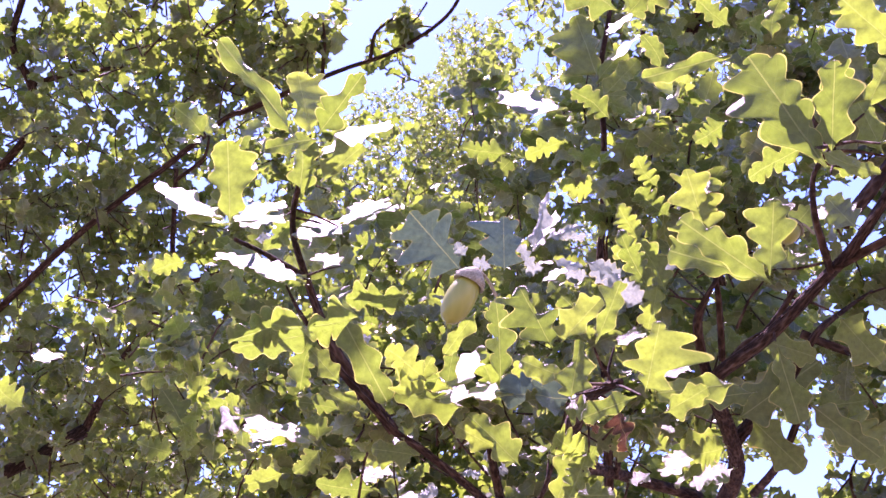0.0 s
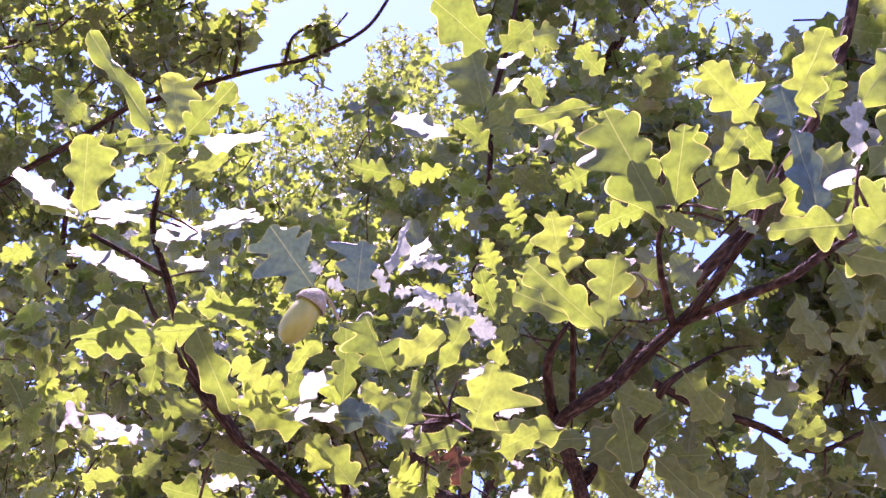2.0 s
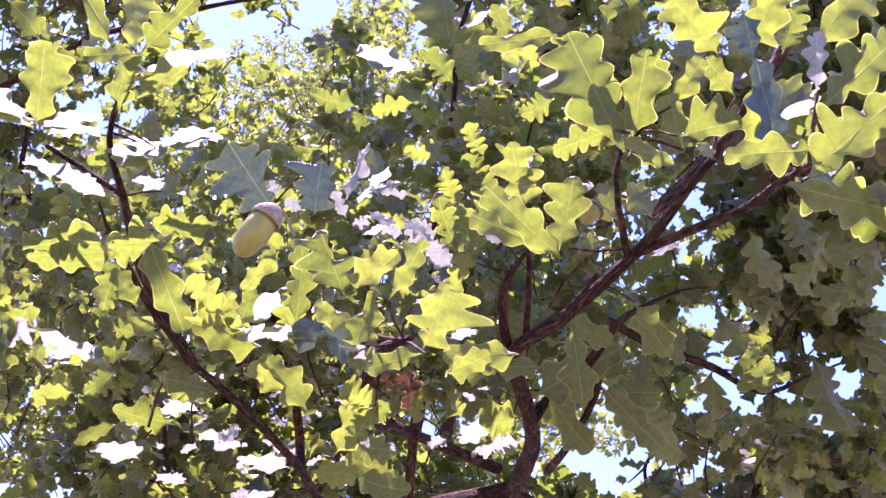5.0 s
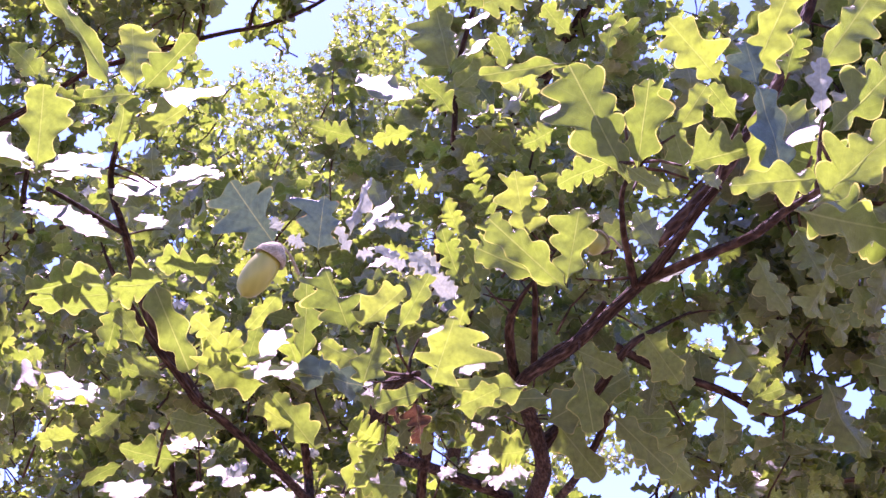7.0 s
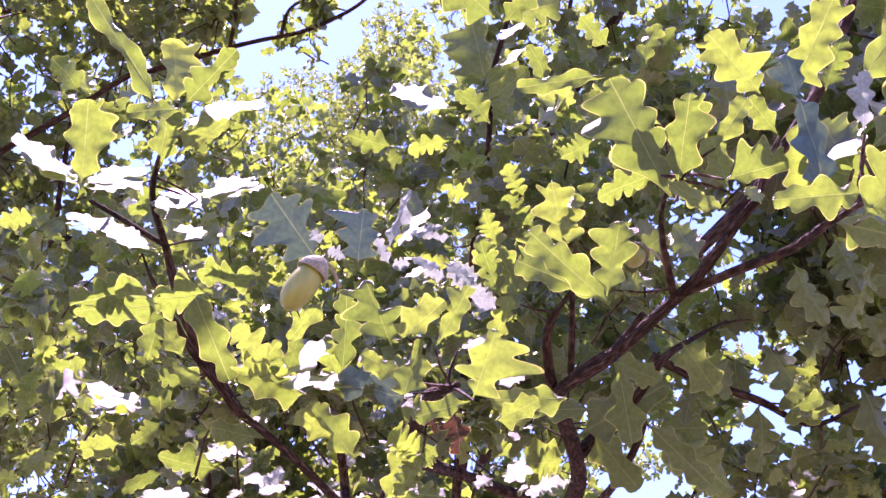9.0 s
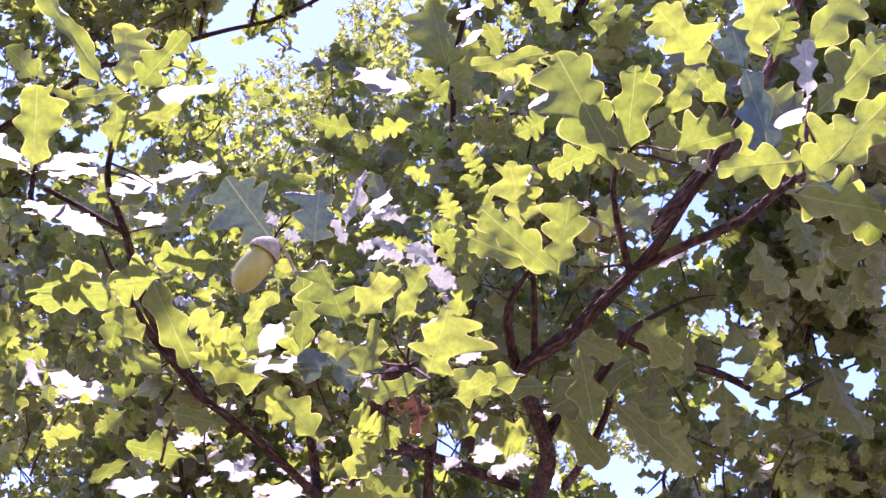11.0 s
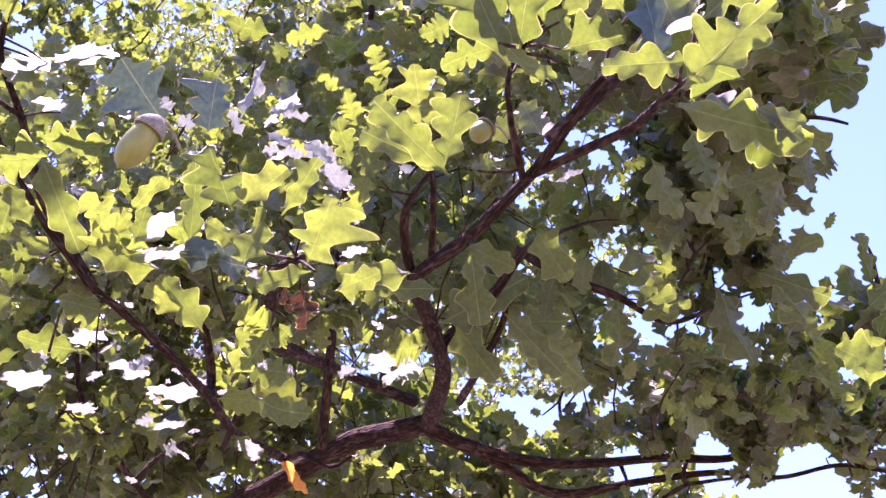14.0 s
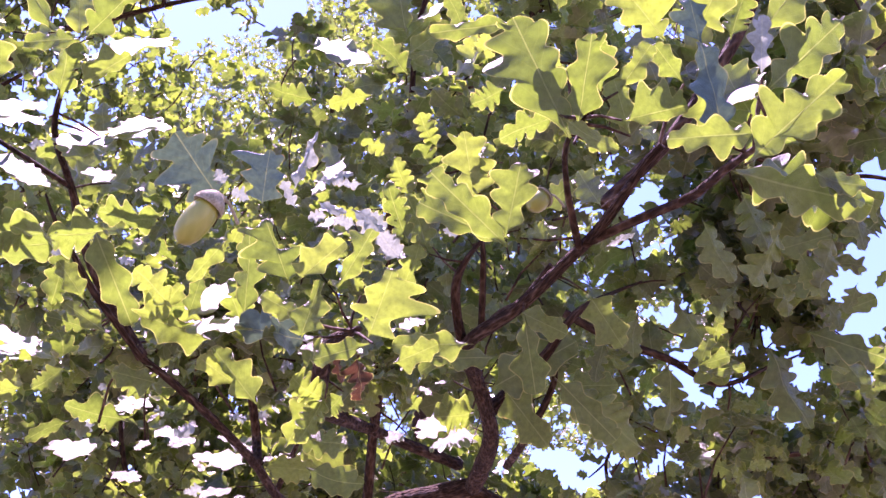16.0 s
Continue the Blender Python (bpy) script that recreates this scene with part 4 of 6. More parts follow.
leaf((0.097, 0.693, 1.935), (0.085, 0.703, 1.922), (-0.16, 0.69, 0.70), 0.019, 6, lit=True)
leaf((0.057, 0.834, 1.940), (0.094, 0.828, 1.938), (0.14, 0.95, -0.29), 0.032, 11)
leaf((-0.002, 0.942, 2.005), (-0.022, 0.933, 1.991), (-0.10, -0.74, 0.67), 0.028, 4, leaf_shiny)
leaf((0.042, 0.944, 1.986), (-0.003, 0.967, 2.001), (-0.14, -0.73, 0.67), 0.036, 11, leaf_shiny)
leaf((-0.021, 0.965, 2.010), (-0.004, 0.956, 2.019), (0.41, 0.90, 0.11), 0.024, 12, leaf_glare, "pale leaf with white glare painted in")
leaf((0.016, 1.048, 1.973), (0.026, 1.041, 1.982), (0.49, 0.86, 0.15), 0.023, 3, leaf_glare, "pale leaf with white glare painted in")
leaf((0.035, 0.992, 1.985), (0.003, 0.986, 1.972), (-0.14, -0.72, 0.68), 0.026, 4, leaf_shiny)
leaf((-0.080, 0.932, 1.974), (-0.115, 0.948, 1.991), (0.00, -0.73, 0.69), 0.047, 11, leaf_shiny)
leaf((0.120, 0.588, 1.983), (0.104, 0.570, 2.013), (0.34, 0.71, 0.61), 0.021, 5, lit=True)
leaf((0.134, 0.605, 1.992), (0.119, 0.588, 2.020), (0.56, 0.54, 0.63), 0.025, 10, lit=True)
leaf((0.143, 0.610, 2.052), (0.123, 0.601, 2.068), (0.46, 0.43, 0.78), 0.025, 1, lit=True)
leaf((0.174, 0.530, 1.958), (0.194, 0.525, 1.962), (0.26, 0.96, -0.12), 0.020, 6, lit=True)
leaf((0.117, 0.595, 1.977), (0.102, 0.589, 1.989), (0.36, 0.56, 0.75), 0.020, 11, leaf_glare, "pale leaf with white glare painted in")
leaf((0.155, 0.578, 2.027), (0.162, 0.564, 2.047), (0.73, 0.65, 0.23), 0.027, 2, lit=True)
leaf((0.159, 0.392, 1.926), (0.184, 0.396, 1.916), (-0.06, 0.98, 0.17), 0.016, 4, lit=True)
leaf((0.164, 0.421, 1.951), (0.139, 0.430, 1.941), (-0.17, 0.43, 0.89), 0.024, 9, lit=True)
leaf((0.160, 0.516, 2.050), (0.143, 0.524, 2.041), (-0.15, 0.58, 0.80), 0.021, 0, lit=True)
leaf((0.237, 0.377, 1.932), (0.231, 0.384, 1.962), (0.75, 0.66, -0.01), 0.033, 11, leaf_shiny)
leaf((0.188, 0.363, 1.895), (0.184, 0.367, 1.905), (0.55, 0.83, -0.11), 0.010, 4, leaf_shiny)
leaf((0.277, 0.461, 1.971), (0.366, 0.517, 2.007), (-0.50, 0.86, -0.10), 0.044, 13, lit=True)
leaf((0.304, 0.451, 1.967), (0.331, 0.449, 1.961), (0.11, 0.99, 0.12), 0.024, 4, lit=True)
leaf((0.310, 0.451, 1.964), (0.331, 0.454, 1.953), (-0.13, 0.99, -0.01), 0.027, 9, lit=True)
leaf((0.298, 0.512, 2.016), (0.351, 0.517, 1.992), (-0.03, 0.99, 0.10), 0.063, 2)
leaf((0.320, 0.563, 2.037), (0.337, 0.578, 2.006), (-0.19, 0.92, 0.36), 0.030, 5)
leaf((0.305, 0.591, 2.032), (0.326, 0.607, 1.999), (-0.28, 0.92, 0.27), 0.031, 10)
leaf((0.361, 0.596, 2.043), (0.345, 0.620, 2.009), (-0.33, 0.69, 0.64), 0.033, 1)
leaf((0.402, 0.607, 2.049), (0.393, 0.627, 2.019), (-0.29, 0.74, 0.60), 0.031, 6)
leaf((0.382, 0.618, 2.038), (0.401, 0.629, 2.013), (-0.14, 0.93, 0.33), 0.026, 11)
leaf((0.373, 0.642, 2.038), (0.388, 0.655, 2.012), (-0.10, 0.92, 0.39), 0.027, 2)
leaf((0.352, 0.653, 2.028), (0.340, 0.668, 2.007), (-0.33, 0.66, 0.67), 0.030, 7)
leaf((0.419, 0.609, 2.077), (0.431, 0.623, 2.051), (-0.13, 0.90, 0.41), 0.028, 12)
leaf((0.418, 0.661, 2.030), (0.432, 0.668, 2.014), (-0.06, 0.93, 0.35), 0.025, 8)
leaf((0.447, 0.664, 2.051), (0.442, 0.676, 2.034), (-0.10, 0.81, 0.57), 0.023, 13)
leaf((0.301, 0.708, 2.029), (0.301, 0.723, 2.004), (-0.25, 0.83, 0.51), 0.028, 4)
leaf((0.280, 0.721, 2.014), (0.276, 0.737, 1.989), (-0.35, 0.76, 0.55), 0.029, 9)
leaf((0.368, 0.706, 2.010), (0.347, 0.706, 2.016), (0.26, 0.42, 0.87), 0.028, 0, lit=True)
leaf((0.341, 0.716, 2.002), (0.377, 0.711, 1.999), (0.11, 0.96, -0.25), 0.026, 5)
leaf((0.352, 0.709, 2.010), (0.357, 0.697, 2.027), (0.62, 0.72, 0.31), 0.021, 10)
leaf((0.333, 0.713, 2.047), (0.370, 0.735, 1.998), (-0.22, 0.94, 0.26), 0.045, 1)
leaf((0.257, 0.743, 1.985), (0.311, 0.757, 1.946), (-0.15, 0.98, 0.13), 0.051, 6)
leaf((0.262, 0.759, 1.994), (0.298, 0.751, 1.996), (0.22, 0.97, -0.12), 0.040, 11)
leaf((0.331, 0.735, 2.011), (0.334, 0.760, 1.969), (-0.22, 0.84, 0.49), 0.038, 2)
leaf((0.402, 0.715, 2.021), (0.435, 0.738, 1.973), (-0.19, 0.93, 0.32), 0.045, 7)
leaf((0.453, 0.733, 2.049), (0.493, 0.748, 2.010), (-0.07, 0.95, 0.32), 0.037, 12)
leaf((0.488, 0.681, 1.937), (0.484, 0.661, 1.972), (0.69, 0.59, 0.43), 0.032, 3, lit=True)
leaf((0.510, 0.732, 1.958), (0.475, 0.729, 1.974), (0.40, 0.23, 0.89), 0.032, 8)
leaf((0.396, 0.831, 1.981), (0.417, 0.831, 1.975), (0.09, 0.97, 0.24), 0.024, 13, lit=True)
leaf((0.452, 0.852, 2.002), (0.461, 0.841, 2.017), (0.57, 0.79, 0.23), 0.022, 4, lit=True)
leaf((0.477, 0.867, 2.007), (0.473, 0.874, 1.997), (0.08, 0.83, 0.55), 0.020, 9)
leaf((0.398, 0.867, 1.996), (0.387, 0.861, 2.010), (0.57, 0.45, 0.68), 0.027, 0)
leaf((0.520, 0.916, 2.023), (0.505, 0.921, 2.013), (-0.62, -0.53, 0.58), 0.030, 11, leaf_shiny)
leaf((0.408, 0.890, 2.029), (0.423, 0.870, 2.006), (-0.46, -0.80, 0.40), 0.012, 4, leaf_shiny)
leaf((0.488, 0.744, 1.983), (0.497, 0.732, 1.998), (0.65, 0.75, 0.13), 0.031, 1, lit=True)
leaf((0.485, 0.749, 1.976), (0.474, 0.742, 1.990), (0.67, 0.34, 0.66), 0.029, 6)
leaf((0.558, 0.902, 2.033), (0.543, 0.915, 2.018), (-0.03, 0.77, 0.64), 0.029, 11)
leaf((0.587, 0.897, 2.032), (0.581, 0.913, 2.008), (-0.03, 0.83, 0.56), 0.035, 2)
leaf((0.593, 0.863, 2.011), (0.573, 0.863, 2.018), (0.33, 0.26, 0.91), 0.038, 7)
leaf((0.464, 1.020, 2.019), (0.477, 1.009, 2.033), (0.66, 0.75, -0.01), 0.025, 12)
leaf((0.357, 1.026, 2.045), (0.346, 1.026, 2.049), (0.19, 0.79, 0.58), 0.013, 3)
leaf((0.367, 0.996, 2.053), (0.342, 1.002, 2.052), (0.02, 0.27, 0.96), 0.025, 8)
leaf((0.588, 0.810, 2.137), (0.581, 0.805, 2.147), (0.54, 0.57, 0.62), 0.012, 13)
leaf((0.572, 1.044, 2.018), (0.590, 1.046, 2.009), (0.01, 0.98, 0.22), 0.018, 4)
leaf((0.465, 1.080, 1.995), (0.452, 1.077, 2.004), (0.34, 0.65, 0.68), 0.014, 9)
leaf((0.543, 1.054, 2.012), (0.547, 1.047, 2.022), (0.68, 0.70, 0.22), 0.014, 0)
leaf((0.459, 0.647, 2.186), (0.510, 0.622, 2.210), (0.37, 0.91, 0.16), 0.052, 5)
leaf((0.467, 0.660, 2.198), (0.506, 0.668, 2.173), (0.09, 0.90, 0.42), 0.043, 10)
leaf((0.494, 0.689, 2.143), (0.484, 0.701, 2.127), (-0.04, 0.79, 0.62), 0.034, 1)
leaf((0.192, 0.432, 1.944), (0.171, 0.427, 1.955), (0.32, 0.47, 0.83), 0.015, 3, lit=True)
leaf((0.180, 0.472, 2.072), (0.185, 0.459, 2.090), (0.42, 0.79, 0.45), 0.019, 8, lit=True)
leaf((0.166, 0.497, 2.106), (0.148, 0.490, 2.120), (0.37, 0.51, 0.78), 0.021, 13, lit=True)
leaf((0.146, 0.584, 2.152), (0.132, 0.571, 2.173), (0.41, 0.63, 0.66), 0.023, 4)
leaf((0.244, 0.400, 1.997), (0.250, 0.384, 2.019), (0.54, 0.75, 0.39), 0.019, 5, lit=True)
leaf((0.307, 0.483, 1.967), (0.322, 0.472, 1.980), (0.42, 0.88, 0.23), 0.018, 10, lit=True)
leaf((0.135, 0.598, 2.066), (0.122, 0.588, 2.083), (0.36, 0.66, 0.66), 0.018, 1, lit=True)
leaf((0.122, 0.603, 2.028), (0.109, 0.591, 2.048), (0.34, 0.69, 0.64), 0.020, 6, lit=True)
leaf((0.188, 0.534, 1.982), (0.201, 0.523, 1.995), (0.37, 0.87, 0.34), 0.019, 11, lit=True)
leaf((0.118, 0.647, 2.166), (0.092, 0.637, 2.185), (0.40, 0.46, 0.79), 0.027, 7)
leaf((0.110, 0.803, 2.312), (0.053, 0.844, 2.373), (-0.26, -0.90, 0.36), 0.053, 4, leaf_shiny)
leaf((0.121, 0.703, 2.253), (0.145, 0.685, 2.274), (0.40, 0.87, 0.28), 0.028, 3)
leaf((0.140, 0.643, 2.268), (0.123, 0.643, 2.247), (-0.54, -0.72, 0.44), 0.032, 4, leaf_shiny)
leaf((0.159, 0.725, 2.220), (0.201, 0.738, 2.202), (-0.09, 0.90, 0.43), 0.038, 13)
leaf((0.187, 0.693, 2.201), (0.205, 0.670, 2.233), (0.36, 0.85, 0.39), 0.036, 4)
leaf((0.104, 0.788, 2.264), (0.070, 0.795, 2.253), (-0.14, 0.55, 0.82), 0.028, 9)
leaf((0.058, 0.823, 2.280), (0.016, 0.820, 2.284), (0.04, 0.50, 0.86), 0.029, 0)
leaf((0.147, 0.758, 2.239), (0.189, 0.758, 2.239), (0.00, 0.98, 0.18), 0.032, 5)
leaf((0.082, 0.798, 2.182), (0.070, 0.807, 2.221), (0.28, 0.95, -0.13), 0.028, 4, leaf_shiny)
leaf((0.083, 0.699, 2.125), (0.063, 0.689, 2.082), (-0.46, -0.79, 0.40), 0.018, 11, leaf_shiny)
leaf((0.107, 0.738, 2.102), (0.082, 0.735, 2.107), (0.12, 0.42, 0.90), 0.019, 6)
leaf((0.110, 0.619, 2.008), (0.091, 0.612, 2.017), (0.27, 0.42, 0.87), 0.024, 11, leaf_glare, "pale leaf with white glare painted in")
leaf((0.131, 0.795, 2.221), (0.098, 0.795, 2.221), (0.00, 0.29, 0.96), 0.035, 2)
leaf((0.128, 0.782, 2.205), (0.161, 0.788, 2.198), (-0.18, 0.98, -0.07), 0.046, 7)
leaf((0.133, 0.752, 2.315), (0.167, 0.771, 2.288), (-0.17, 0.89, 0.42), 0.043, 12)
leaf((0.128, 0.716, 2.300), (0.091, 0.713, 2.304), (0.07, 0.34, 0.94), 0.041, 3)
leaf((0.127, 0.603, 2.229), (0.159, 0.594, 2.242), (0.11, 0.92, 0.38), 0.038, 13)
leaf((0.121, 0.749, 2.287), (0.154, 0.751, 2.283), (-0.03, 0.92, 0.40), 0.025, 4)
leaf((-0.182, 0.776, 1.982), (-0.199, 0.758, 2.008), (0.01, 0.82, 0.58), 0.037, 9)
leaf((-0.195, 0.801, 1.980), (-0.223, 0.796, 1.987), (0.04, 0.74, 0.67), 0.026, 0)
leaf((-0.167, 0.761, 1.970), (-0.141, 0.747, 1.991), (-0.60, -0.77, 0.19), 0.047, 5)
leaf((-0.147, 0.830, 2.004), (-0.111, 0.821, 1.995), (-0.03, -0.74, 0.67), 0.039, 4, leaf_shiny)
leaf((-0.137, 0.838, 2.027), (-0.150, 0.825, 1.992), (-0.13, -0.92, 0.38), 0.033, 11, leaf_shiny)
leaf((-0.082, 0.582, 1.961), (-0.123, 0.588, 1.953), (-0.15, 0.21, 0.97), 0.041, 6, lit=True)
leaf((-0.074, 0.604, 1.963), (-0.124, 0.609, 1.956), (-0.12, 0.14, 0.98), 0.041, 11, lit=True)
leaf((-0.045, 0.566, 1.951), (-0.095, 0.569, 1.947), (-0.07, 0.05, 1.00), 0.054, 2, lit=True)
leaf((-0.088, 0.718, 2.032), (-0.100, 0.741, 1.999), (-0.40, 0.68, 0.62), 0.029, 7)
leaf((-0.072, 0.730, 2.015), (-0.088, 0.723, 2.025), (0.13, 0.70, 0.70), 0.023, 12)
leaf((-0.058, 0.765, 1.999), (-0.086, 0.760, 2.005), (0.06, 0.69, 0.72), 0.026, 3)
leaf((-0.021, 0.591, 1.982), (-0.057, 0.593, 1.979), (-0.07, 0.12, 0.99), 0.046, 8, lit=True)
leaf((-0.332, 0.850, 2.043), (-0.355, 0.839, 2.057), (0.02, 0.80, 0.60), 0.038, 13)
leaf((0.030, 0.725, 2.022), (0.006, 0.721, 2.028), (0.14, 0.50, 0.86), 0.027, 4)
leaf((0.006, 0.657, 1.954), (-0.029, 0.649, 1.965), (0.12, 0.60, 0.79), 0.031, 9, lit=True)
leaf((0.022, 0.642, 1.942), (-0.004, 0.663, 1.957), (-0.23, -0.74, 0.63), 0.036, 4, leaf_shiny)
leaf((0.035, 0.629, 1.928), (0.022, 0.608, 1.957), (0.47, 0.61, 0.64), 0.027, 5, lit=True)
leaf((0.082, 0.627, 1.898), (0.063, 0.621, 1.906), (0.11, 0.67, 0.74), 0.027, 1, lit=True)
leaf((0.066, 0.574, 1.906), (0.044, 0.574, 1.906), (0.00, 0.37, 0.93), 0.028, 6, lit=True)
leaf((0.060, 0.640, 1.945), (0.043, 0.630, 1.959), (0.23, 0.65, 0.73), 0.022, 11, lit=True)
leaf((-0.038, 0.875, 2.006), (-0.073, 0.870, 2.014), (0.08, 0.58, 0.81), 0.036, 7)
leaf((-0.055, 0.888, 1.988), (-0.100, 0.883, 1.995), (0.08, 0.53, 0.84), 0.038, 12)
leaf((0.159, 0.783, 1.972), (0.139, 0.772, 1.989), (0.25, 0.62, 0.74), 0.026, 3)
leaf((0.159, 0.808, 1.970), (0.187, 0.798, 1.979), (-0.42, -0.66, 0.62), 0.043, 4, leaf_shiny)
leaf((-0.047, 0.970, 2.048), (-0.070, 0.953, 2.026), (-0.08, -0.77, 0.64), 0.036, 11, leaf_shiny)
leaf((-0.108, 1.026, 2.050), (-0.080, 1.013, 2.037), (-0.02, -0.74, 0.68), 0.038, 4, leaf_shiny)
leaf((-0.030, 1.123, 2.014), (-0.056, 1.105, 1.991), (-0.08, -0.72, 0.69), 0.040, 11, leaf_shiny)
leaf((0.078, 0.936, 1.988), (0.100, 0.945, 2.005), (-0.23, -0.72, 0.65), 0.028, 4, leaf_shiny)
leaf((0.162, 0.870, 1.995), (0.145, 0.872, 1.988), (-0.31, -0.71, 0.63), 0.027, 11, leaf_shiny)
leaf((0.379, 1.206, 2.112), (0.353, 1.206, 2.122), (0.28, 0.55, 0.79), 0.029, 10)
leaf((0.673, 1.068, 2.057), (0.710, 1.050, 2.073), (0.44, 0.90, -0.03), 0.037, 1)
leaf((-0.143, 0.740, 1.979), (-0.085, 0.715, 1.948), (0.03, -0.74, 0.67), 0.034, 4, leaf_shiny)
leaf((-0.134, 0.766, 1.974), (-0.105, 0.780, 1.989), (0.02, -0.74, 0.67), 0.023, 11, leaf_shiny)
leaf((-0.042, 0.977, 2.022), (-0.011, 0.960, 2.010), (-0.13, -0.73, 0.67), 0.043, 4, leaf_shiny)
leaf((0.209, 0.893, 2.030), (0.174, 0.886, 2.001), (-0.39, -0.68, 0.62), 0.042, 11, leaf_shiny)
leaf((0.221, 0.584, 2.037), (0.235, 0.569, 2.022), (-0.47, -0.80, 0.36), 0.024, 4, leaf_shiny)
leaf((0.249, 0.616, 2.020), (0.266, 0.608, 2.029), (-0.61, -0.61, 0.52), 0.016, 11, leaf_shiny)
leaf((-0.061, 0.580, 2.024), (-0.034, 0.596, 2.057), (-0.10, -0.87, 0.48), 0.024, 4, leaf_shiny)
leaf((-0.071, 1.008, 1.993), (-0.045, 0.998, 1.985), (-0.05, -0.72, 0.69), 0.029, 11, leaf_shiny)
leaf((0.074, 1.027, 1.989), (0.096, 1.006, 1.962), (-0.11, -0.82, 0.56), 0.034, 4, leaf_shiny)
leaf((0.196, 0.461, 1.935), (0.188, 0.468, 1.959), (0.58, 0.81, -0.05), 0.020, 11, leaf_shiny)
leaf((0.108, 0.656, 1.988), (0.125, 0.649, 1.992), (-0.42, -0.70, 0.58), 0.018, 4, leaf_shiny)
leaf((-0.044, 0.902, 2.034), (-0.023, 0.910, 2.048), (-0.17, -0.74, 0.65), 0.028, 11, leaf_shiny)
leaf((-0.517, 1.327, 2.355), (-0.493, 1.351, 2.382), (0.15, -0.79, 0.59), 0.064, 4, leaf_shiny)
leaf((-0.072, 0.691, 2.070), (-0.090, 0.701, 2.087), (-0.01, -0.86, 0.51), 0.024, 11, leaf_shiny)
leaf((-0.027, 0.691, 2.070), (-0.038, 0.697, 2.089), (0.02, 0.96, -0.29), 0.021, 4, leaf_shiny)
leaf((0.069, 0.698, 2.061), (0.090, 0.699, 2.075), (-0.38, -0.73, 0.56), 0.020, 11, leaf_shiny)
leaf((0.129, 0.666, 2.239), (0.151, 0.667, 2.270), (-0.58, -0.69, 0.44), 0.028, 4, leaf_shiny)
leaf((0.231, 0.641, 2.076), (0.224, 0.646, 2.095), (0.52, 0.85, -0.07), 0.017, 11, leaf_shiny)
leaf((0.510, 0.690, 2.025), (0.498, 0.675, 2.055), (0.70, 0.46, 0.54), 0.017, 12)
leaf((0.510, 0.688, 2.029), (0.532, 0.698, 2.005), (0.04, 0.90, 0.43), 0.027, 3)
leaf((0.530, 0.725, 1.999), (0.540, 0.700, 2.035), (0.84, 0.53, 0.12), 0.029, 8)
leaf((0.429, 0.674, 2.079), (0.462, 0.672, 2.071), (0.11, 0.97, 0.23), 0.018, 13)
leaf((0.126, 1.189, 2.040), (0.157, 1.204, 2.006), (-0.26, 0.95, 0.18), 0.022, 4, leaf_dry, "orange dried leaf")
leaf((0.089, 0.665, 1.947), (0.095, 0.673, 1.932), (-0.71, 0.69, 0.12), 0.016, 9, leaf_brown, "brown dried leaf")
leaf((0.096, 0.595, 1.910), (0.102, 0.609, 1.890), (-0.78, 0.60, 0.18), 0.031, 0, leaf_brown, "brown dried leaf")
leaf((0.021, 1.065, 1.987), (0.038, 1.049, 1.972), (-0.10, -0.76, 0.65), 0.008, 4, leaf_shiny)
leaf((-0.003, 1.049, 1.944), (-0.016, 1.061, 1.954), (-0.10, -0.71, 0.69), 0.009, 11, leaf_shiny)
leaf((0.014, 0.854, 1.928), (0.001, 0.860, 1.923), (-0.10, 0.56, 0.82), 0.013, 0, leaf_glare, "pale leaf with white glare painted in")
leaf((-0.048, 0.916, 1.913), (-0.056, 0.917, 1.913), (-0.04, -0.71, 0.70), 0.011, 11, leaf_shiny)
leaf((-0.080, 1.088, 2.079), (-0.101, 1.102, 2.094), (-0.04, -0.74, 0.67), 0.011, 4, leaf_shiny)
leaf((0.017, 1.054, 2.080), (0.036, 1.053, 2.076), (0.06, 0.99, -0.10), 0.013, 1, leaf_glare, "pale leaf with white glare painted in")
leaf((-0.027, 0.867, 1.989), (-0.035, 0.862, 1.977), (-0.19, -0.84, 0.51), 0.006, 4, leaf_shiny)
leaf((0.028, 0.908, 1.989), (0.017, 0.917, 1.997), (-0.14, -0.73, 0.66), 0.009, 11, leaf_shiny)
leaf((0.019, 1.049, 2.105), (0.031, 1.040, 2.116), (0.45, 0.87, 0.20), 0.011, 2, leaf_glare, "pale leaf with white glare painted in")
leaf((0.046, 0.973, 2.017), (0.039, 0.968, 2.006), (-0.27, -0.81, 0.53), 0.013, 11, leaf_shiny)
leaf((-0.068, 1.120, 1.995), (-0.081, 1.131, 2.006), (-0.03, -0.72, 0.69), 0.011, 4, leaf_shiny)
leaf((0.036, 0.995, 2.071), (0.045, 0.995, 2.068), (-0.03, 1.00, -0.09), 0.017, 3, leaf_glare, "pale leaf with white glare painted in")
leaf((-0.087, 1.009, 2.018), (-0.106, 1.023, 2.033), (-0.01, -0.73, 0.68), 0.010, 4, leaf_shiny)
leaf((-0.033, 0.887, 1.974), (-0.042, 0.881, 1.962), (-0.17, -0.83, 0.53), 0.012, 11, leaf_shiny)
leaf((-0.095, 1.077, 2.104), (-0.107, 1.079, 2.104), (0.11, 0.53, 0.84), 0.015, 4, leaf_glare, "pale leaf with white glare painted in")
leaf((0.056, 0.939, 1.988), (0.062, 0.943, 1.996), (-0.26, -0.78, 0.57), 0.010, 11, leaf_shiny)
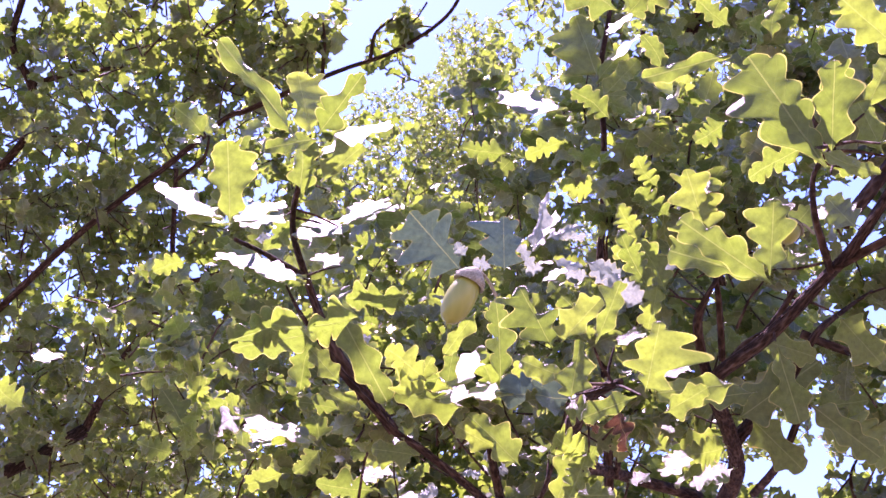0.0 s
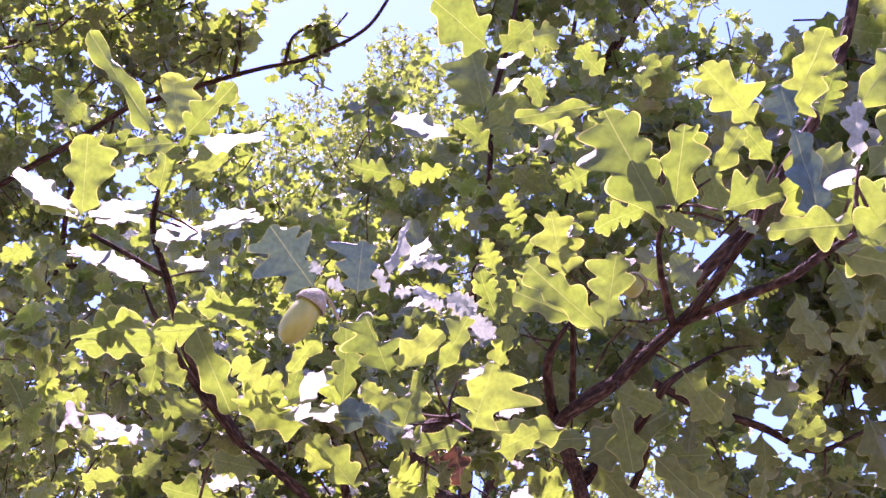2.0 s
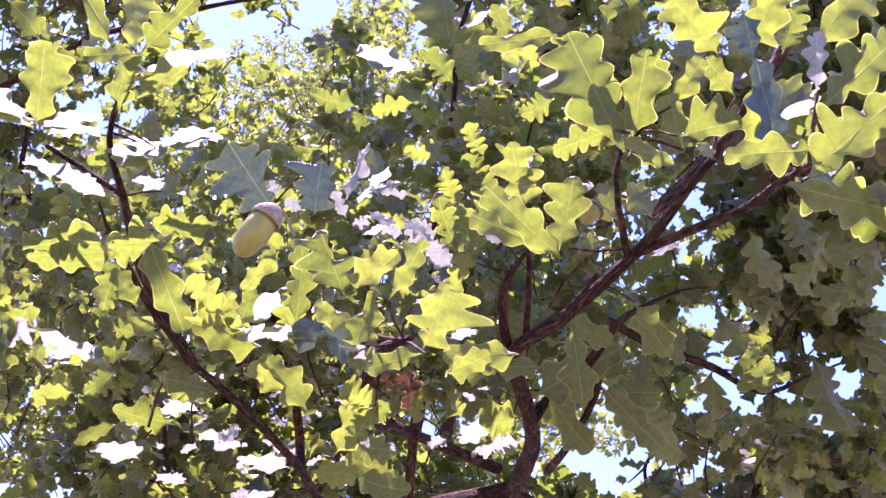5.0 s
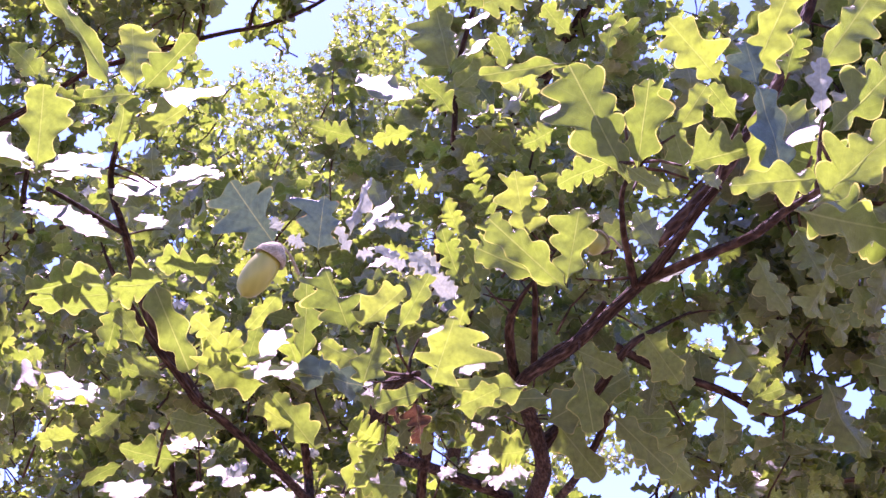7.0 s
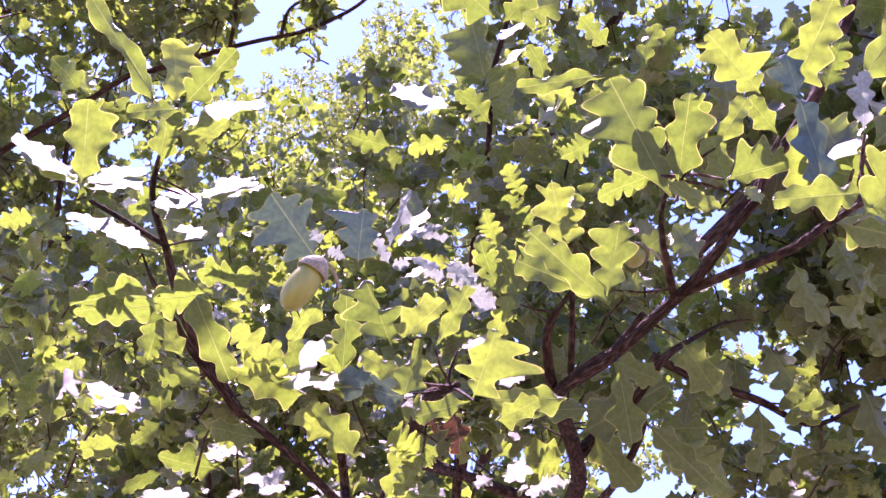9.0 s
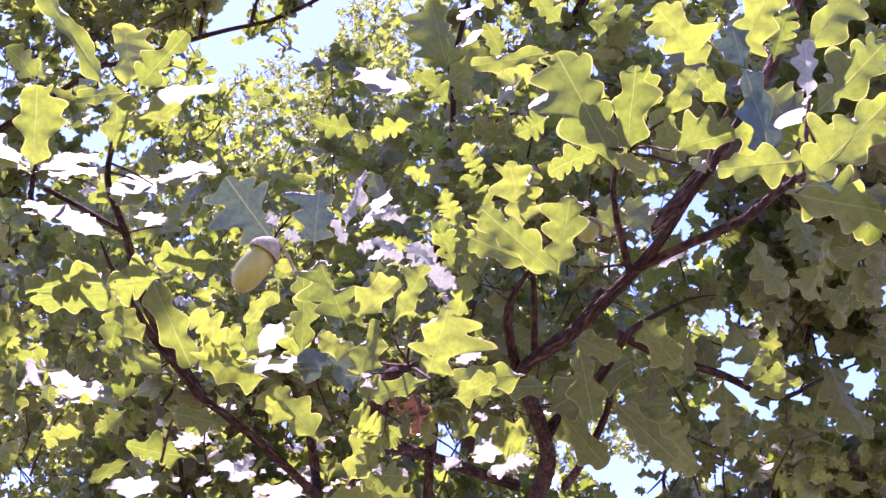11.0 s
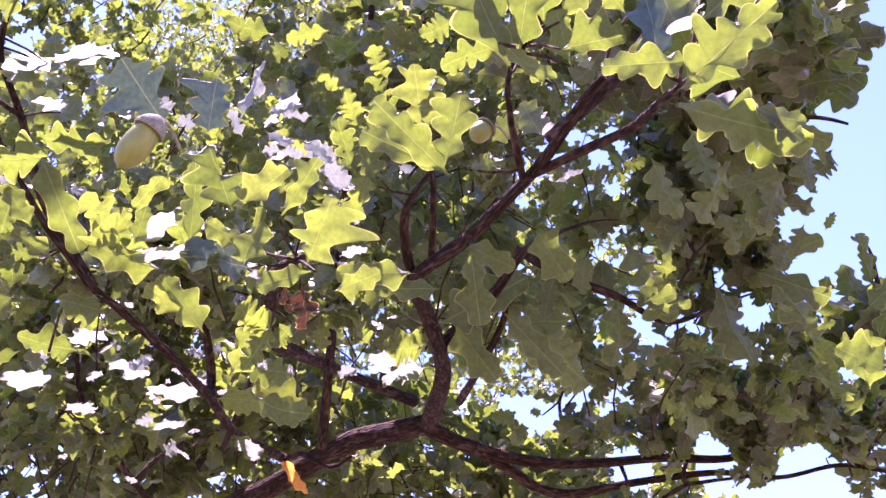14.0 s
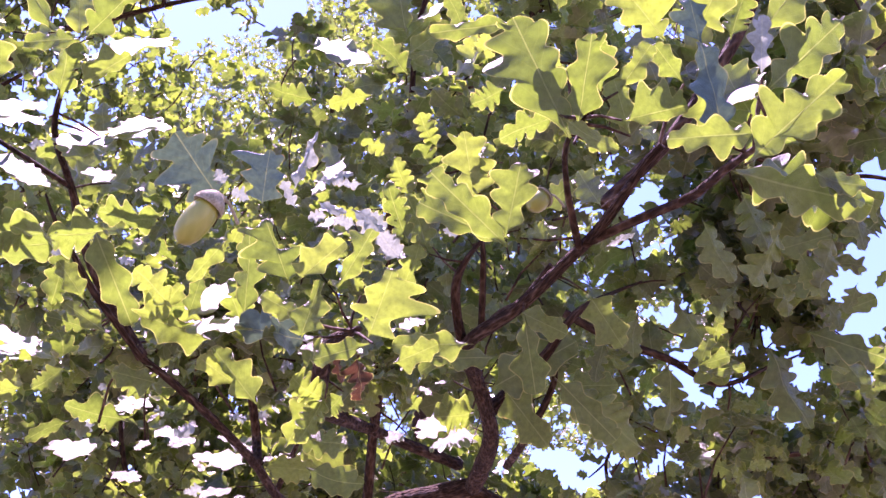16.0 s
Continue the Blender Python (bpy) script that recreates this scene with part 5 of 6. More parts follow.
leaf((0.049, 0.990, 2.066), (0.064, 0.976, 2.051), (-0.12, -0.81, 0.57), 0.008, 4, leaf_shiny)
leaf((-0.032, 1.037, 2.074), (-0.049, 1.044, 2.069), (-0.07, 0.51, 0.86), 0.017, 5, leaf_glare, "pale leaf with white glare painted in")
leaf((0.083, 0.949, 1.996), (0.072, 0.958, 2.003), (-0.21, -0.72, 0.66), 0.009, 4, leaf_shiny)
leaf((-0.090, 1.106, 2.056), (-0.075, 1.094, 2.043), (-0.02, -0.75, 0.66), 0.010, 11, leaf_shiny)
leaf((-0.096, 1.047, 2.047), (-0.112, 1.046, 2.054), (0.26, 0.65, 0.71), 0.016, 6, leaf_glare, "pale leaf with white glare painted in")
leaf((0.033, 1.046, 1.995), (0.044, 1.048, 2.000), (-0.16, -0.72, 0.68), 0.011, 11, leaf_shiny)
leaf((-0.030, 0.715, 2.027), (-0.019, 0.707, 2.016), (-0.04, -0.84, 0.53), 0.006, 4, leaf_shiny)
leaf((-0.080, 0.752, 2.109), (-0.068, 0.754, 2.113), (-0.07, -0.79, 0.61), 0.010, 11, leaf_shiny)
leaf((-0.111, 0.796, 2.073), (-0.125, 0.794, 2.078), (0.22, 0.56, 0.80), 0.014, 12, leaf_glare, "pale leaf with white glare painted in")
leaf((-0.050, 0.849, 2.059), (-0.041, 0.848, 2.059), (-0.11, -0.76, 0.64), 0.011, 11, leaf_shiny)
leaf((-0.009, 0.761, 2.090), (-0.000, 0.754, 2.083), (-0.18, -0.78, 0.60), 0.010, 4, leaf_shiny)
leaf((-0.063, 0.739, 2.041), (-0.051, 0.738, 2.039), (0.05, 1.00, -0.00), 0.012, 13, leaf_glare, "pale leaf with white glare painted in")
leaf((-0.161, 0.721, 2.091), (-0.173, 0.720, 2.091), (0.11, -0.77, 0.63), 0.009, 4, leaf_shiny)
leaf((-0.145, 0.706, 2.037), (-0.150, 0.703, 2.028), (-0.06, -0.92, 0.38), 0.006, 11, leaf_shiny)
leaf((-0.137, 0.713, 2.107), (-0.125, 0.710, 2.109), (0.21, 0.96, 0.18), 0.010, 0, leaf_glare, "pale leaf with white glare painted in")
leaf((-0.019, 0.683, 2.108), (-0.026, 0.680, 2.101), (-0.16, -0.80, 0.58), 0.010, 11, leaf_shiny)
leaf((-0.111, 0.731, 2.125), (-0.105, 0.735, 2.135), (-0.14, -0.90, 0.40), 0.009, 4, leaf_shiny)
leaf((0.001, 0.740, 2.027), (0.011, 0.741, 2.024), (-0.11, 0.99, -0.01), 0.009, 1, leaf_glare, "pale leaf with white glare painted in")
leaf((0.115, 0.925, 2.053), (0.124, 0.917, 2.043), (-0.18, -0.86, 0.48), 0.012, 4, leaf_shiny)
leaf((-0.027, 0.850, 2.056), (-0.041, 0.856, 2.060), (-0.12, -0.76, 0.64), 0.011, 11, leaf_shiny)
leaf((0.057, 0.799, 2.001), (0.067, 0.795, 2.004), (0.31, 0.95, 0.00), 0.014, 2, leaf_glare, "pale leaf with white glare painted in")
leaf((0.170, 0.797, 1.994), (0.162, 0.804, 2.004), (-0.24, -0.87, 0.43), 0.008, 11, leaf_shiny)
leaf((0.184, 0.793, 2.006), (0.173, 0.803, 2.008), (-0.40, -0.68, 0.61), 0.009, 4, leaf_shiny)
leaf((0.046, 0.927, 2.020), (0.053, 0.922, 2.026), (0.48, 0.87, 0.13), 0.016, 3, leaf_glare, "pale leaf with white glare painted in")
leaf((0.139, 0.783, 2.023), (0.148, 0.784, 2.030), (-0.37, -0.71, 0.60), 0.009, 4, leaf_shiny)
leaf((0.084, 0.873, 2.016), (0.070, 0.886, 2.026), (-0.24, -0.75, 0.62), 0.008, 11, leaf_shiny)
leaf((0.089, 0.801, 2.016), (0.079, 0.802, 2.016), (0.07, 0.53, 0.84), 0.013, 4, leaf_glare, "pale leaf with white glare painted in")
leaf((0.097, 0.775, 2.037), (0.111, 0.767, 2.036), (-0.33, -0.73, 0.60), 0.009, 11, leaf_shiny)
leaf((0.068, 0.730, 2.099), (0.080, 0.720, 2.092), (-0.32, -0.76, 0.57), 0.009, 4, leaf_shiny)
leaf((0.195, 0.689, 2.123), (0.188, 0.695, 2.132), (-0.37, -0.88, 0.31), 0.010, 11, leaf_shiny)
leaf((0.078, 0.773, 2.124), (0.064, 0.776, 2.122), (-0.01, 0.44, 0.90), 0.015, 10, leaf_glare, "pale leaf with white glare painted in")
leaf((0.085, 0.734, 2.131), (0.077, 0.740, 2.134), (-0.34, -0.76, 0.55), 0.009, 11, leaf_shiny)
leaf((0.173, 0.654, 2.123), (0.182, 0.646, 2.111), (-0.38, -0.87, 0.31), 0.006, 4, leaf_shiny)
leaf((0.191, 0.812, 2.150), (0.175, 0.811, 2.153), (0.17, 0.42, 0.89), 0.011, 11, leaf_glare, "pale leaf with white glare painted in")
leaf((0.170, 0.768, 2.121), (0.156, 0.768, 2.110), (-0.44, -0.71, 0.55), 0.007, 4, leaf_shiny)
leaf((0.146, 0.662, 2.094), (0.139, 0.668, 2.099), (-0.39, -0.79, 0.47), 0.008, 11, leaf_shiny)
leaf((0.385, 0.994, 2.079), (0.393, 0.984, 2.071), (-0.45, -0.73, 0.52), 0.011, 4, leaf_shiny)
leaf((0.462, 0.986, 2.035), (0.457, 0.993, 2.044), (-0.45, -0.79, 0.41), 0.012, 11, leaf_shiny)
leaf((0.413, 1.001, 2.032), (0.427, 1.002, 2.026), (-0.08, 1.00, 0.03), 0.013, 8, leaf_glare, "pale leaf with white glare painted in")
leaf((0.551, 0.997, 2.084), (0.544, 1.009, 2.089), (-0.61, -0.56, 0.56), 0.011, 11, leaf_shiny)
leaf((0.606, 0.974, 2.089), (0.597, 0.989, 2.099), (-0.58, -0.65, 0.48), 0.009, 4, leaf_shiny)
leaf((0.389, 0.956, 2.014), (0.378, 0.956, 2.019), (0.31, 0.51, 0.80), 0.016, 9, leaf_glare, "pale leaf with white glare painted in")
leaf((0.353, 0.937, 1.990), (0.367, 0.934, 1.999), (-0.50, -0.61, 0.61), 0.009, 4, leaf_shiny)
leaf((-0.183, 0.871, 1.960), (-0.176, 0.860, 1.976), (0.13, 0.82, 0.55), 0.014, 5, lit=True)
leaf((-0.170, 0.818, 2.022), (-0.182, 0.831, 2.004), (-0.51, 0.48, 0.71), 0.015, 10)
leaf((-0.092, 0.815, 1.967), (-0.079, 0.801, 1.985), (0.33, 0.85, 0.41), 0.018, 1)
leaf((-0.076, 0.739, 1.983), (-0.056, 0.739, 1.981), (0.00, 1.00, -0.09), 0.012, 6, lit=True)
leaf((-0.108, 0.753, 1.942), (-0.136, 0.760, 1.936), (0.02, 0.69, 0.72), 0.021, 11)
leaf((-0.123, 0.734, 2.012), (-0.109, 0.743, 1.997), (-0.50, 0.87, 0.04), 0.016, 2)
leaf((-0.173, 0.768, 2.005), (-0.160, 0.776, 1.990), (-0.41, 0.90, 0.16), 0.013, 7, lit=True)
leaf((-0.186, 0.826, 1.946), (-0.162, 0.817, 1.957), (0.25, 0.93, 0.27), 0.020, 12)
leaf((-0.057, 0.795, 2.054), (-0.061, 0.812, 2.029), (-0.24, 0.77, 0.59), 0.021, 3)
leaf((-0.167, 0.745, 2.023), (-0.145, 0.749, 2.015), (-0.10, 0.98, 0.16), 0.018, 8, lit=True)
leaf((-0.146, 0.779, 1.986), (-0.152, 0.763, 2.009), (-0.01, 0.83, 0.55), 0.016, 13)
leaf((-0.090, 0.854, 1.967), (-0.119, 0.866, 1.953), (0.05, 0.79, 0.60), 0.018, 4)
leaf((-0.069, 0.732, 1.979), (-0.100, 0.731, 1.985), (0.10, 0.76, 0.65), 0.021, 9, lit=True)
leaf((-0.208, 0.842, 2.068), (-0.244, 0.848, 2.065), (0.05, 0.71, 0.70), 0.019, 0)
leaf((-0.179, 0.748, 1.975), (-0.177, 0.761, 1.956), (-0.36, 0.79, 0.50), 0.013, 5)
leaf((-0.178, 0.801, 1.930), (-0.201, 0.804, 1.930), (0.09, 0.86, 0.51), 0.015, 10, lit=True)
leaf((0.338, 0.732, 2.123), (0.354, 0.723, 2.132), (0.29, 0.89, 0.36), 0.016, 1, lit=True)
leaf((0.273, 0.788, 2.030), (0.257, 0.788, 2.036), (0.28, 0.52, 0.81), 0.013, 6)
leaf((0.488, 0.705, 2.079), (0.493, 0.697, 2.091), (0.60, 0.75, 0.28), 0.009, 11)
leaf((0.316, 0.871, 2.016), (0.312, 0.879, 2.004), (0.06, 0.84, 0.55), 0.008, 2)
leaf((0.291, 0.788, 2.062), (0.294, 0.795, 2.050), (0.13, 0.85, 0.51), 0.010, 7)
leaf((0.305, 0.731, 2.068), (0.320, 0.733, 2.060), (-0.02, 0.98, 0.19), 0.012, 12, lit=True)
leaf((0.435, 0.827, 1.981), (0.433, 0.817, 1.999), (0.78, 0.50, 0.38), 0.015, 3)
leaf((0.469, 0.842, 1.977), (0.462, 0.835, 1.991), (0.55, 0.59, 0.59), 0.013, 8)
leaf((0.271, 0.677, 2.083), (0.272, 0.687, 2.066), (0.12, 0.85, 0.52), 0.012, 13)
leaf((0.421, 0.671, 1.987), (0.434, 0.670, 1.984), (0.07, 1.00, 0.06), 0.009, 4)
leaf((0.485, 0.701, 1.999), (0.472, 0.707, 1.993), (0.22, 0.87, 0.45), 0.010, 9, lit=True)
leaf((0.446, 0.831, 2.002), (0.464, 0.833, 1.993), (-0.02, 0.99, 0.17), 0.013, 0)
leaf((0.418, 0.864, 1.984), (0.432, 0.868, 1.974), (-0.01, 0.96, 0.29), 0.015, 5)
leaf((0.395, 0.801, 2.083), (0.412, 0.793, 2.091), (0.39, 0.92, 0.10), 0.018, 10)
leaf((0.301, 0.802, 1.972), (0.324, 0.801, 1.966), (0.07, 0.99, 0.09), 0.013, 1)
leaf((0.395, 0.783, 1.961), (0.400, 0.790, 1.947), (-0.05, 0.89, 0.45), 0.010, 6, lit=True)
leaf((0.349, 0.749, 1.970), (0.342, 0.757, 1.959), (-0.15, 0.74, 0.65), 0.014, 11)
leaf((0.478, 0.735, 2.014), (0.494, 0.741, 2.000), (0.22, 0.80, 0.56), 0.015, 2)
leaf((0.310, 0.768, 2.144), (0.321, 0.761, 2.153), (0.34, 0.88, 0.33), 0.012, 7)
leaf((0.464, 0.811, 1.986), (0.467, 0.801, 2.001), (0.70, 0.66, 0.29), 0.010, 12)
leaf((0.398, 0.701, 2.092), (0.395, 0.708, 2.082), (0.06, 0.83, 0.55), 0.008, 3, lit=True)
leaf((0.388, 0.765, 1.995), (0.409, 0.759, 1.998), (0.28, 0.96, 0.00), 0.019, 8)
leaf((0.464, 0.803, 2.069), (0.453, 0.815, 2.055), (0.03, 0.80, 0.59), 0.016, 13)
leaf((0.302, 0.657, 2.072), (0.293, 0.667, 2.060), (-0.19, 0.72, 0.67), 0.015, 4)
leaf((0.345, 0.777, 1.940), (0.341, 0.771, 1.951), (0.62, 0.56, 0.56), 0.011, 9)
leaf((0.543, 0.810, 1.988), (0.552, 0.797, 2.005), (0.60, 0.77, 0.24), 0.016, 0, lit=True)
leaf((0.392, 0.755, 1.945), (0.409, 0.750, 1.948), (0.24, 0.92, 0.30), 0.011, 5)
leaf((0.367, 0.754, 2.123), (0.384, 0.742, 2.136), (0.39, 0.88, 0.26), 0.018, 10)
leaf((0.305, 0.812, 2.009), (0.299, 0.804, 2.023), (0.40, 0.73, 0.56), 0.014, 1)
leaf((0.346, 0.764, 2.101), (0.356, 0.757, 2.109), (0.51, 0.85, 0.10), 0.012, 6)
leaf((0.235, 0.364, 1.927), (0.236, 0.395, 1.970), (-0.70, -0.57, 0.43), 0.030, 4, leaf_shiny)
leaf((-0.060, 0.604, 2.041), (-0.039, 0.628, 2.081), (-0.07, -0.83, 0.55), 0.032, 11, leaf_shiny)
leaf((0.110, 0.527, 1.891), (0.123, 0.526, 1.898), (-0.35, -0.75, 0.56), 0.016, 11, leaf_shiny)
leaf((0.095, 0.572, 1.935), (0.112, 0.570, 1.943), (-0.33, -0.76, 0.56), 0.016, 4, leaf_shiny)
# the sun reaches the low limb
lit_spots.extend([(0.126, 1.242, 2.026, 0.03), (0.184, 1.152, 2.043, 0.03), (0.222, 1.101, 2.040, 0.03)])
# the large leaves round the acorn and along the low limb, each with its own lobes
blade((0.165, 0.404, 1.926), (0.135, 0.386, 1.975), (-0.21, -0.87, -0.44), [(0.44, 0.28), (0.7, 0.38), (0.91, 0.28), (1.0, 0.14)], [(0.23, 0.11), (0.45, 0.18), (0.62, 0.2), (0.85, 0.22)], cut=0.34, end=0.12)
blade((0.169, 0.404, 1.934), (0.167, 0.374, 1.960), (-0.41, -0.58, -0.70), [(0.23, 0.2), (0.58, 0.22), (0.87, 0.18)], [(0.29, 0.24), (0.72, 0.33), (1.0, 0.17)], cut=0.35, end=0.1)
blade((0.196, 0.414, 1.942), (0.187, 0.405, 1.965), (-0.13, -0.91, -0.40), [(0.37, 0.34), (0.81, 0.27)], [(0.45, 0.22), (0.79, 0.22)], cut=0.25, end=0.2, lit=False)
blade((0.190, 0.407, 1.961), (0.205, 0.400, 1.987), (0.03, -0.95, -0.30), [(0.34, 0.16), (0.74, 0.2)], [(0.4, 0.22), (0.8, 0.16)], cut=0.3, end=0.14)
blade((0.184, 0.385, 1.924), (0.211, 0.381, 1.934), (0.04, -0.89, -0.46), [(0.36, 0.51), (0.74, 0.49), (0.92, 0.25)], [(0.28, 0.16), (0.65, 0.16)], cut=0.3, end=0.12)
blade((0.210, 0.398, 1.988), (0.183, 0.386, 2.011), (-0.16, -0.77, -0.61), [(0.2, 0.19), (0.5, 0.32), (0.8, 0.3), (0.96, 0.21)], [(0.16, 0.2), (0.32, 0.42), (0.81, 0.28)], cut=0.4, end=0.14)
blade((0.216, 0.371, 1.973), (0.228, 0.348, 2.004), (-0.27, -0.82, -0.51), [(0.24, 0.21), (0.52, 0.21), (0.85, 0.21)], [(0.03, 0.27), (0.34, 0.27), (0.63, 0.25), (0.95, 0.25)], cut=0.4, end=0.12)
blade((0.224, 0.378, 1.917), (0.215, 0.368, 1.961), (0.17, -0.96, -0.20), [(0.13, 0.25), (0.49, 0.25), (0.8, 0.14)], [(0.27, 0.17), (0.62, 0.2), (0.9, 0.15)], cut=0.3, end=0.1, dress=leaf_skylit, label='shaded leaf with blue-grey sky painted in', lit=False)
blade((0.214, 0.369, 1.959), (0.210, 0.365, 1.983), (0.02, -0.99, -0.15), [(0.17, 0.35), (0.59, 0.49), (0.85, 0.26)], [(0.48, 0.23), (0.85, 0.3)], cut=0.35, end=0.16, dress=leaf_skylit, label='shaded leaf with blue-grey sky painted in', lit=False)
blade((0.227, 0.422, 1.986), (0.211, 0.414, 2.000), (-0.27, -0.68, -0.69), [(0.41, 0.32), (0.8, 0.29)], [(0.4, 0.26), (0.78, 0.26)], cut=0.3, end=0.15, lit=False)
blade((0.235, 0.358, 1.936), (0.231, 0.344, 1.956), (-0.62, -0.58, -0.53), [(0.31, 0.18), (0.66, 0.25), (0.91, 0.18)], [(0.23, 0.15), (0.59, 0.21), (0.86, 0.16)], cut=0.4, end=0.14, dress=leaf_glare, label='pale leaf with white glare painted in')
blade((0.229, 0.348, 1.916), (0.262, 0.333, 1.950), (0.05, -0.89, -0.45), [(0.26, 0.15), (0.53, 0.31), (0.71, 0.22), (0.94, 0.15)], [(0.24, 0.1), (0.48, 0.19), (0.8, 0.18)], cut=0.4, end=0.1)
blade((0.252, 0.381, 1.988), (0.282, 0.369, 2.034), (-0.06, -0.98, -0.20), [(0.31, 0.12), (0.64, 0.14), (0.94, 0.12)], [(0.27, 0.22), (0.59, 0.26), (0.91, 0.2)], cut=0.35, end=0.12, lit=False)
blade((0.221, 0.343, 1.890), (0.190, 0.357, 1.893), (-0.41, -0.83, -0.37), [(0.17, 0.18), (0.38, 0.3), (0.73, 0.19), (0.94, 0.11)], [(0.12, 0.14), (0.44, 0.24), (0.77, 0.17)], cut=0.35, end=0.1)
blade((0.218, 0.345, 1.878), (0.245, 0.314, 1.901), (-0.47, -0.75, -0.47), [(0.26, 0.23), (0.47, 0.38), (0.58, 0.23), (0.79, 0.16)], [(0.22, 0.13), (0.48, 0.23), (0.74, 0.23), (0.92, 0.14)], cut=0.34, end=0.08)
blade((0.157, 0.581, 2.016), (0.146, 0.563, 2.053), (-0.04, -0.89, -0.45), [(0.3, 0.22), (0.63, 0.38), (0.97, 0.25)], [(0.24, 0.32), (0.5, 0.39), (0.84, 0.3)], cut=0.45, end=0.1)
blade((0.152, 0.475, 1.915), (0.110, 0.482, 1.938), (-0.32, -0.90, -0.28), [(0.25, 0.07), (0.51, 0.16), (0.81, 0.15)], [(0.44, 0.14), (0.79, 0.2), (1.02, 0.15)], cut=0.25, end=0.14)
blade((0.151, 0.463, 1.905), (0.111, 0.457, 1.938), (-0.28, -0.83, -0.48), [(0.32, 0.13), (0.61, 0.15), (0.88, 0.17), (1.01, 0.14)], [(0.2, 0.12), (0.44, 0.19), (0.66, 0.15), (0.83, 0.1)], cut=0.25, end=0.12)
blade((0.147, 0.449, 1.900), (0.150, 0.433, 1.932), (-0.36, -0.84, -0.40), [(0.26, 0.22), (0.54, 0.32), (0.78, 0.37)], [(0.26, 0.19), (0.65, 0.31), (0.9, 0.26)], cut=0.4, end=0.12)
blade((0.054, 0.515, 1.901), (0.038, 0.503, 1.930), (0.04, -0.93, -0.36), [(0.34, 0.36), (0.62, 0.53), (0.95, 0.43)], [(0.15, 0.24), (0.44, 0.35), (0.58, 0.05)], cut=0.5, end=0.1)
blade((0.058, 0.509, 1.901), (0.078, 0.499, 1.920), (-0.06, -0.91, -0.41), [(0.08, 0.28), (0.38, 0.39), (0.81, 0.32)], [(0.39, 0.2), (0.72, 0.15)], cut=0.25, end=0.12)
blade((0.079, 0.538, 1.917), (0.094, 0.526, 1.948), (0.20, -0.89, -0.42), [(0.39, 0.14), (0.78, 0.28)], [(0.36, 0.17), (0.74, 0.18), (0.98, 0.11)], cut=0.35, end=0.08)
blade((0.092, 0.484, 1.860), (0.099, 0.467, 1.887), (-0.11, -0.87, -0.49), [(0.19, 0.15), (0.32, 0.39), (0.61, 0.28)], [(0.11, 0.36), (0.65, 0.83), (0.86, 0.54)], cut=0.36, end=0.1, hole=(30, 5))
blade((0.063, 0.528, 1.880), (0.069, 0.520, 1.909), (-0.21, -0.95, -0.24), [(0.07, 0.23), (0.32, 0.32)], [(0.22, 0.33), (0.58, 0.32)], cut=0.35, end=0.08)
blade((0.066, 0.541, 1.897), (0.040, 0.546, 1.912), (-0.29, -0.94, -0.19), [(0.44, 0.25), (0.75, 0.24)], [(0.42, 0.16), (0.81, 0.14)], cut=0.3, end=0.14)
blade((0.010, 0.568, 1.983), (-0.019, 0.549, 2.010), (-0.05, -0.79, -0.61), [(0.2, 0.37), (0.6, 0.58), (0.9, 0.42)], [(0.21, 0.23), (0.64, 0.4), (0.76, 0.32)], cut=0.45, end=0.1, dress=leaf_skylit, label='shaded leaf with blue-grey sky painted in', lit=False)
blade((0.034, 0.553, 1.973), (0.034, 0.544, 2.004), (-0.17, -0.95, -0.27), [(0.17, 0.31), (0.5, 0.43), (0.89, 0.66)], [(0.17, 0.33), (0.51, 0.36), (0.87, 0.28)], cut=0.4, end=0.1, dress=leaf_skylit, label='shaded leaf with blue-grey sky painted in', lit=False)
blade((0.018, 0.555, 1.947), (0.001, 0.574, 1.931), (-0.13, -0.70, -0.70), [(0.31, 0.21), (0.8, 0.15)], [(0.34, 0.13), (0.66, 0.18)], cut=0.3, end=0.1)
blade((-0.113, 0.514, 1.978), (-0.115, 0.493, 2.016), (0.31, -0.85, -0.44), [(0.22, 0.14), (0.54, 0.26), (0.83, 0.21)], [(0.18, 0.2), (0.61, 0.37), (0.81, 0.37), (1.02, 0.18)], cut=0.2, end=0.16)
blade((-0.078, 0.478, 2.008), (-0.116, 0.451, 2.051), (0.44, -0.88, -0.17), [(0.18, 0.11), (0.54, 0.1), (0.83, 0.11)], [(0.18, 0.09), (0.34, 0.1)], cut=0.3, end=0.08)
blade((-0.075, 0.518, 2.044), (-0.085, 0.522, 2.092), (0.35, -0.92, 0.15), [(0.21, 0.17), (0.56, 0.2), (0.88, 0.16)], [(0.3, 0.19), (0.73, 0.34), (1.01, 0.32)], cut=0.3, end=0.16, lit=False)
blade((-0.069, 0.509, 2.034), (-0.044, 0.490, 2.061), (0.21, -0.70, -0.69), [(0.26, 0.24), (0.41, 0.29), (0.87, 0.16)], [(0.28, 0.21), (0.52, 0.1), (0.83, 0.14)], cut=0.4, end=0.1)
blade((-0.066, 0.510, 2.001), (-0.043, 0.500, 2.019), (0.10, -0.83, -0.56), [(0.28, 0.3), (0.72, 0.4)], [(0.39, 0.1), (0.7, 0.13)], cut=0.3, end=0.1)
blade((-0.066, 0.481, 2.007), (-0.096, 0.498, 2.015), (-0.53, -0.77, -0.36), [(0.22, 0.16), (0.61, 0.16)], [(0.32, 0.14), (0.74, 0.13)], cut=0.15, end=0.1, lit=False)
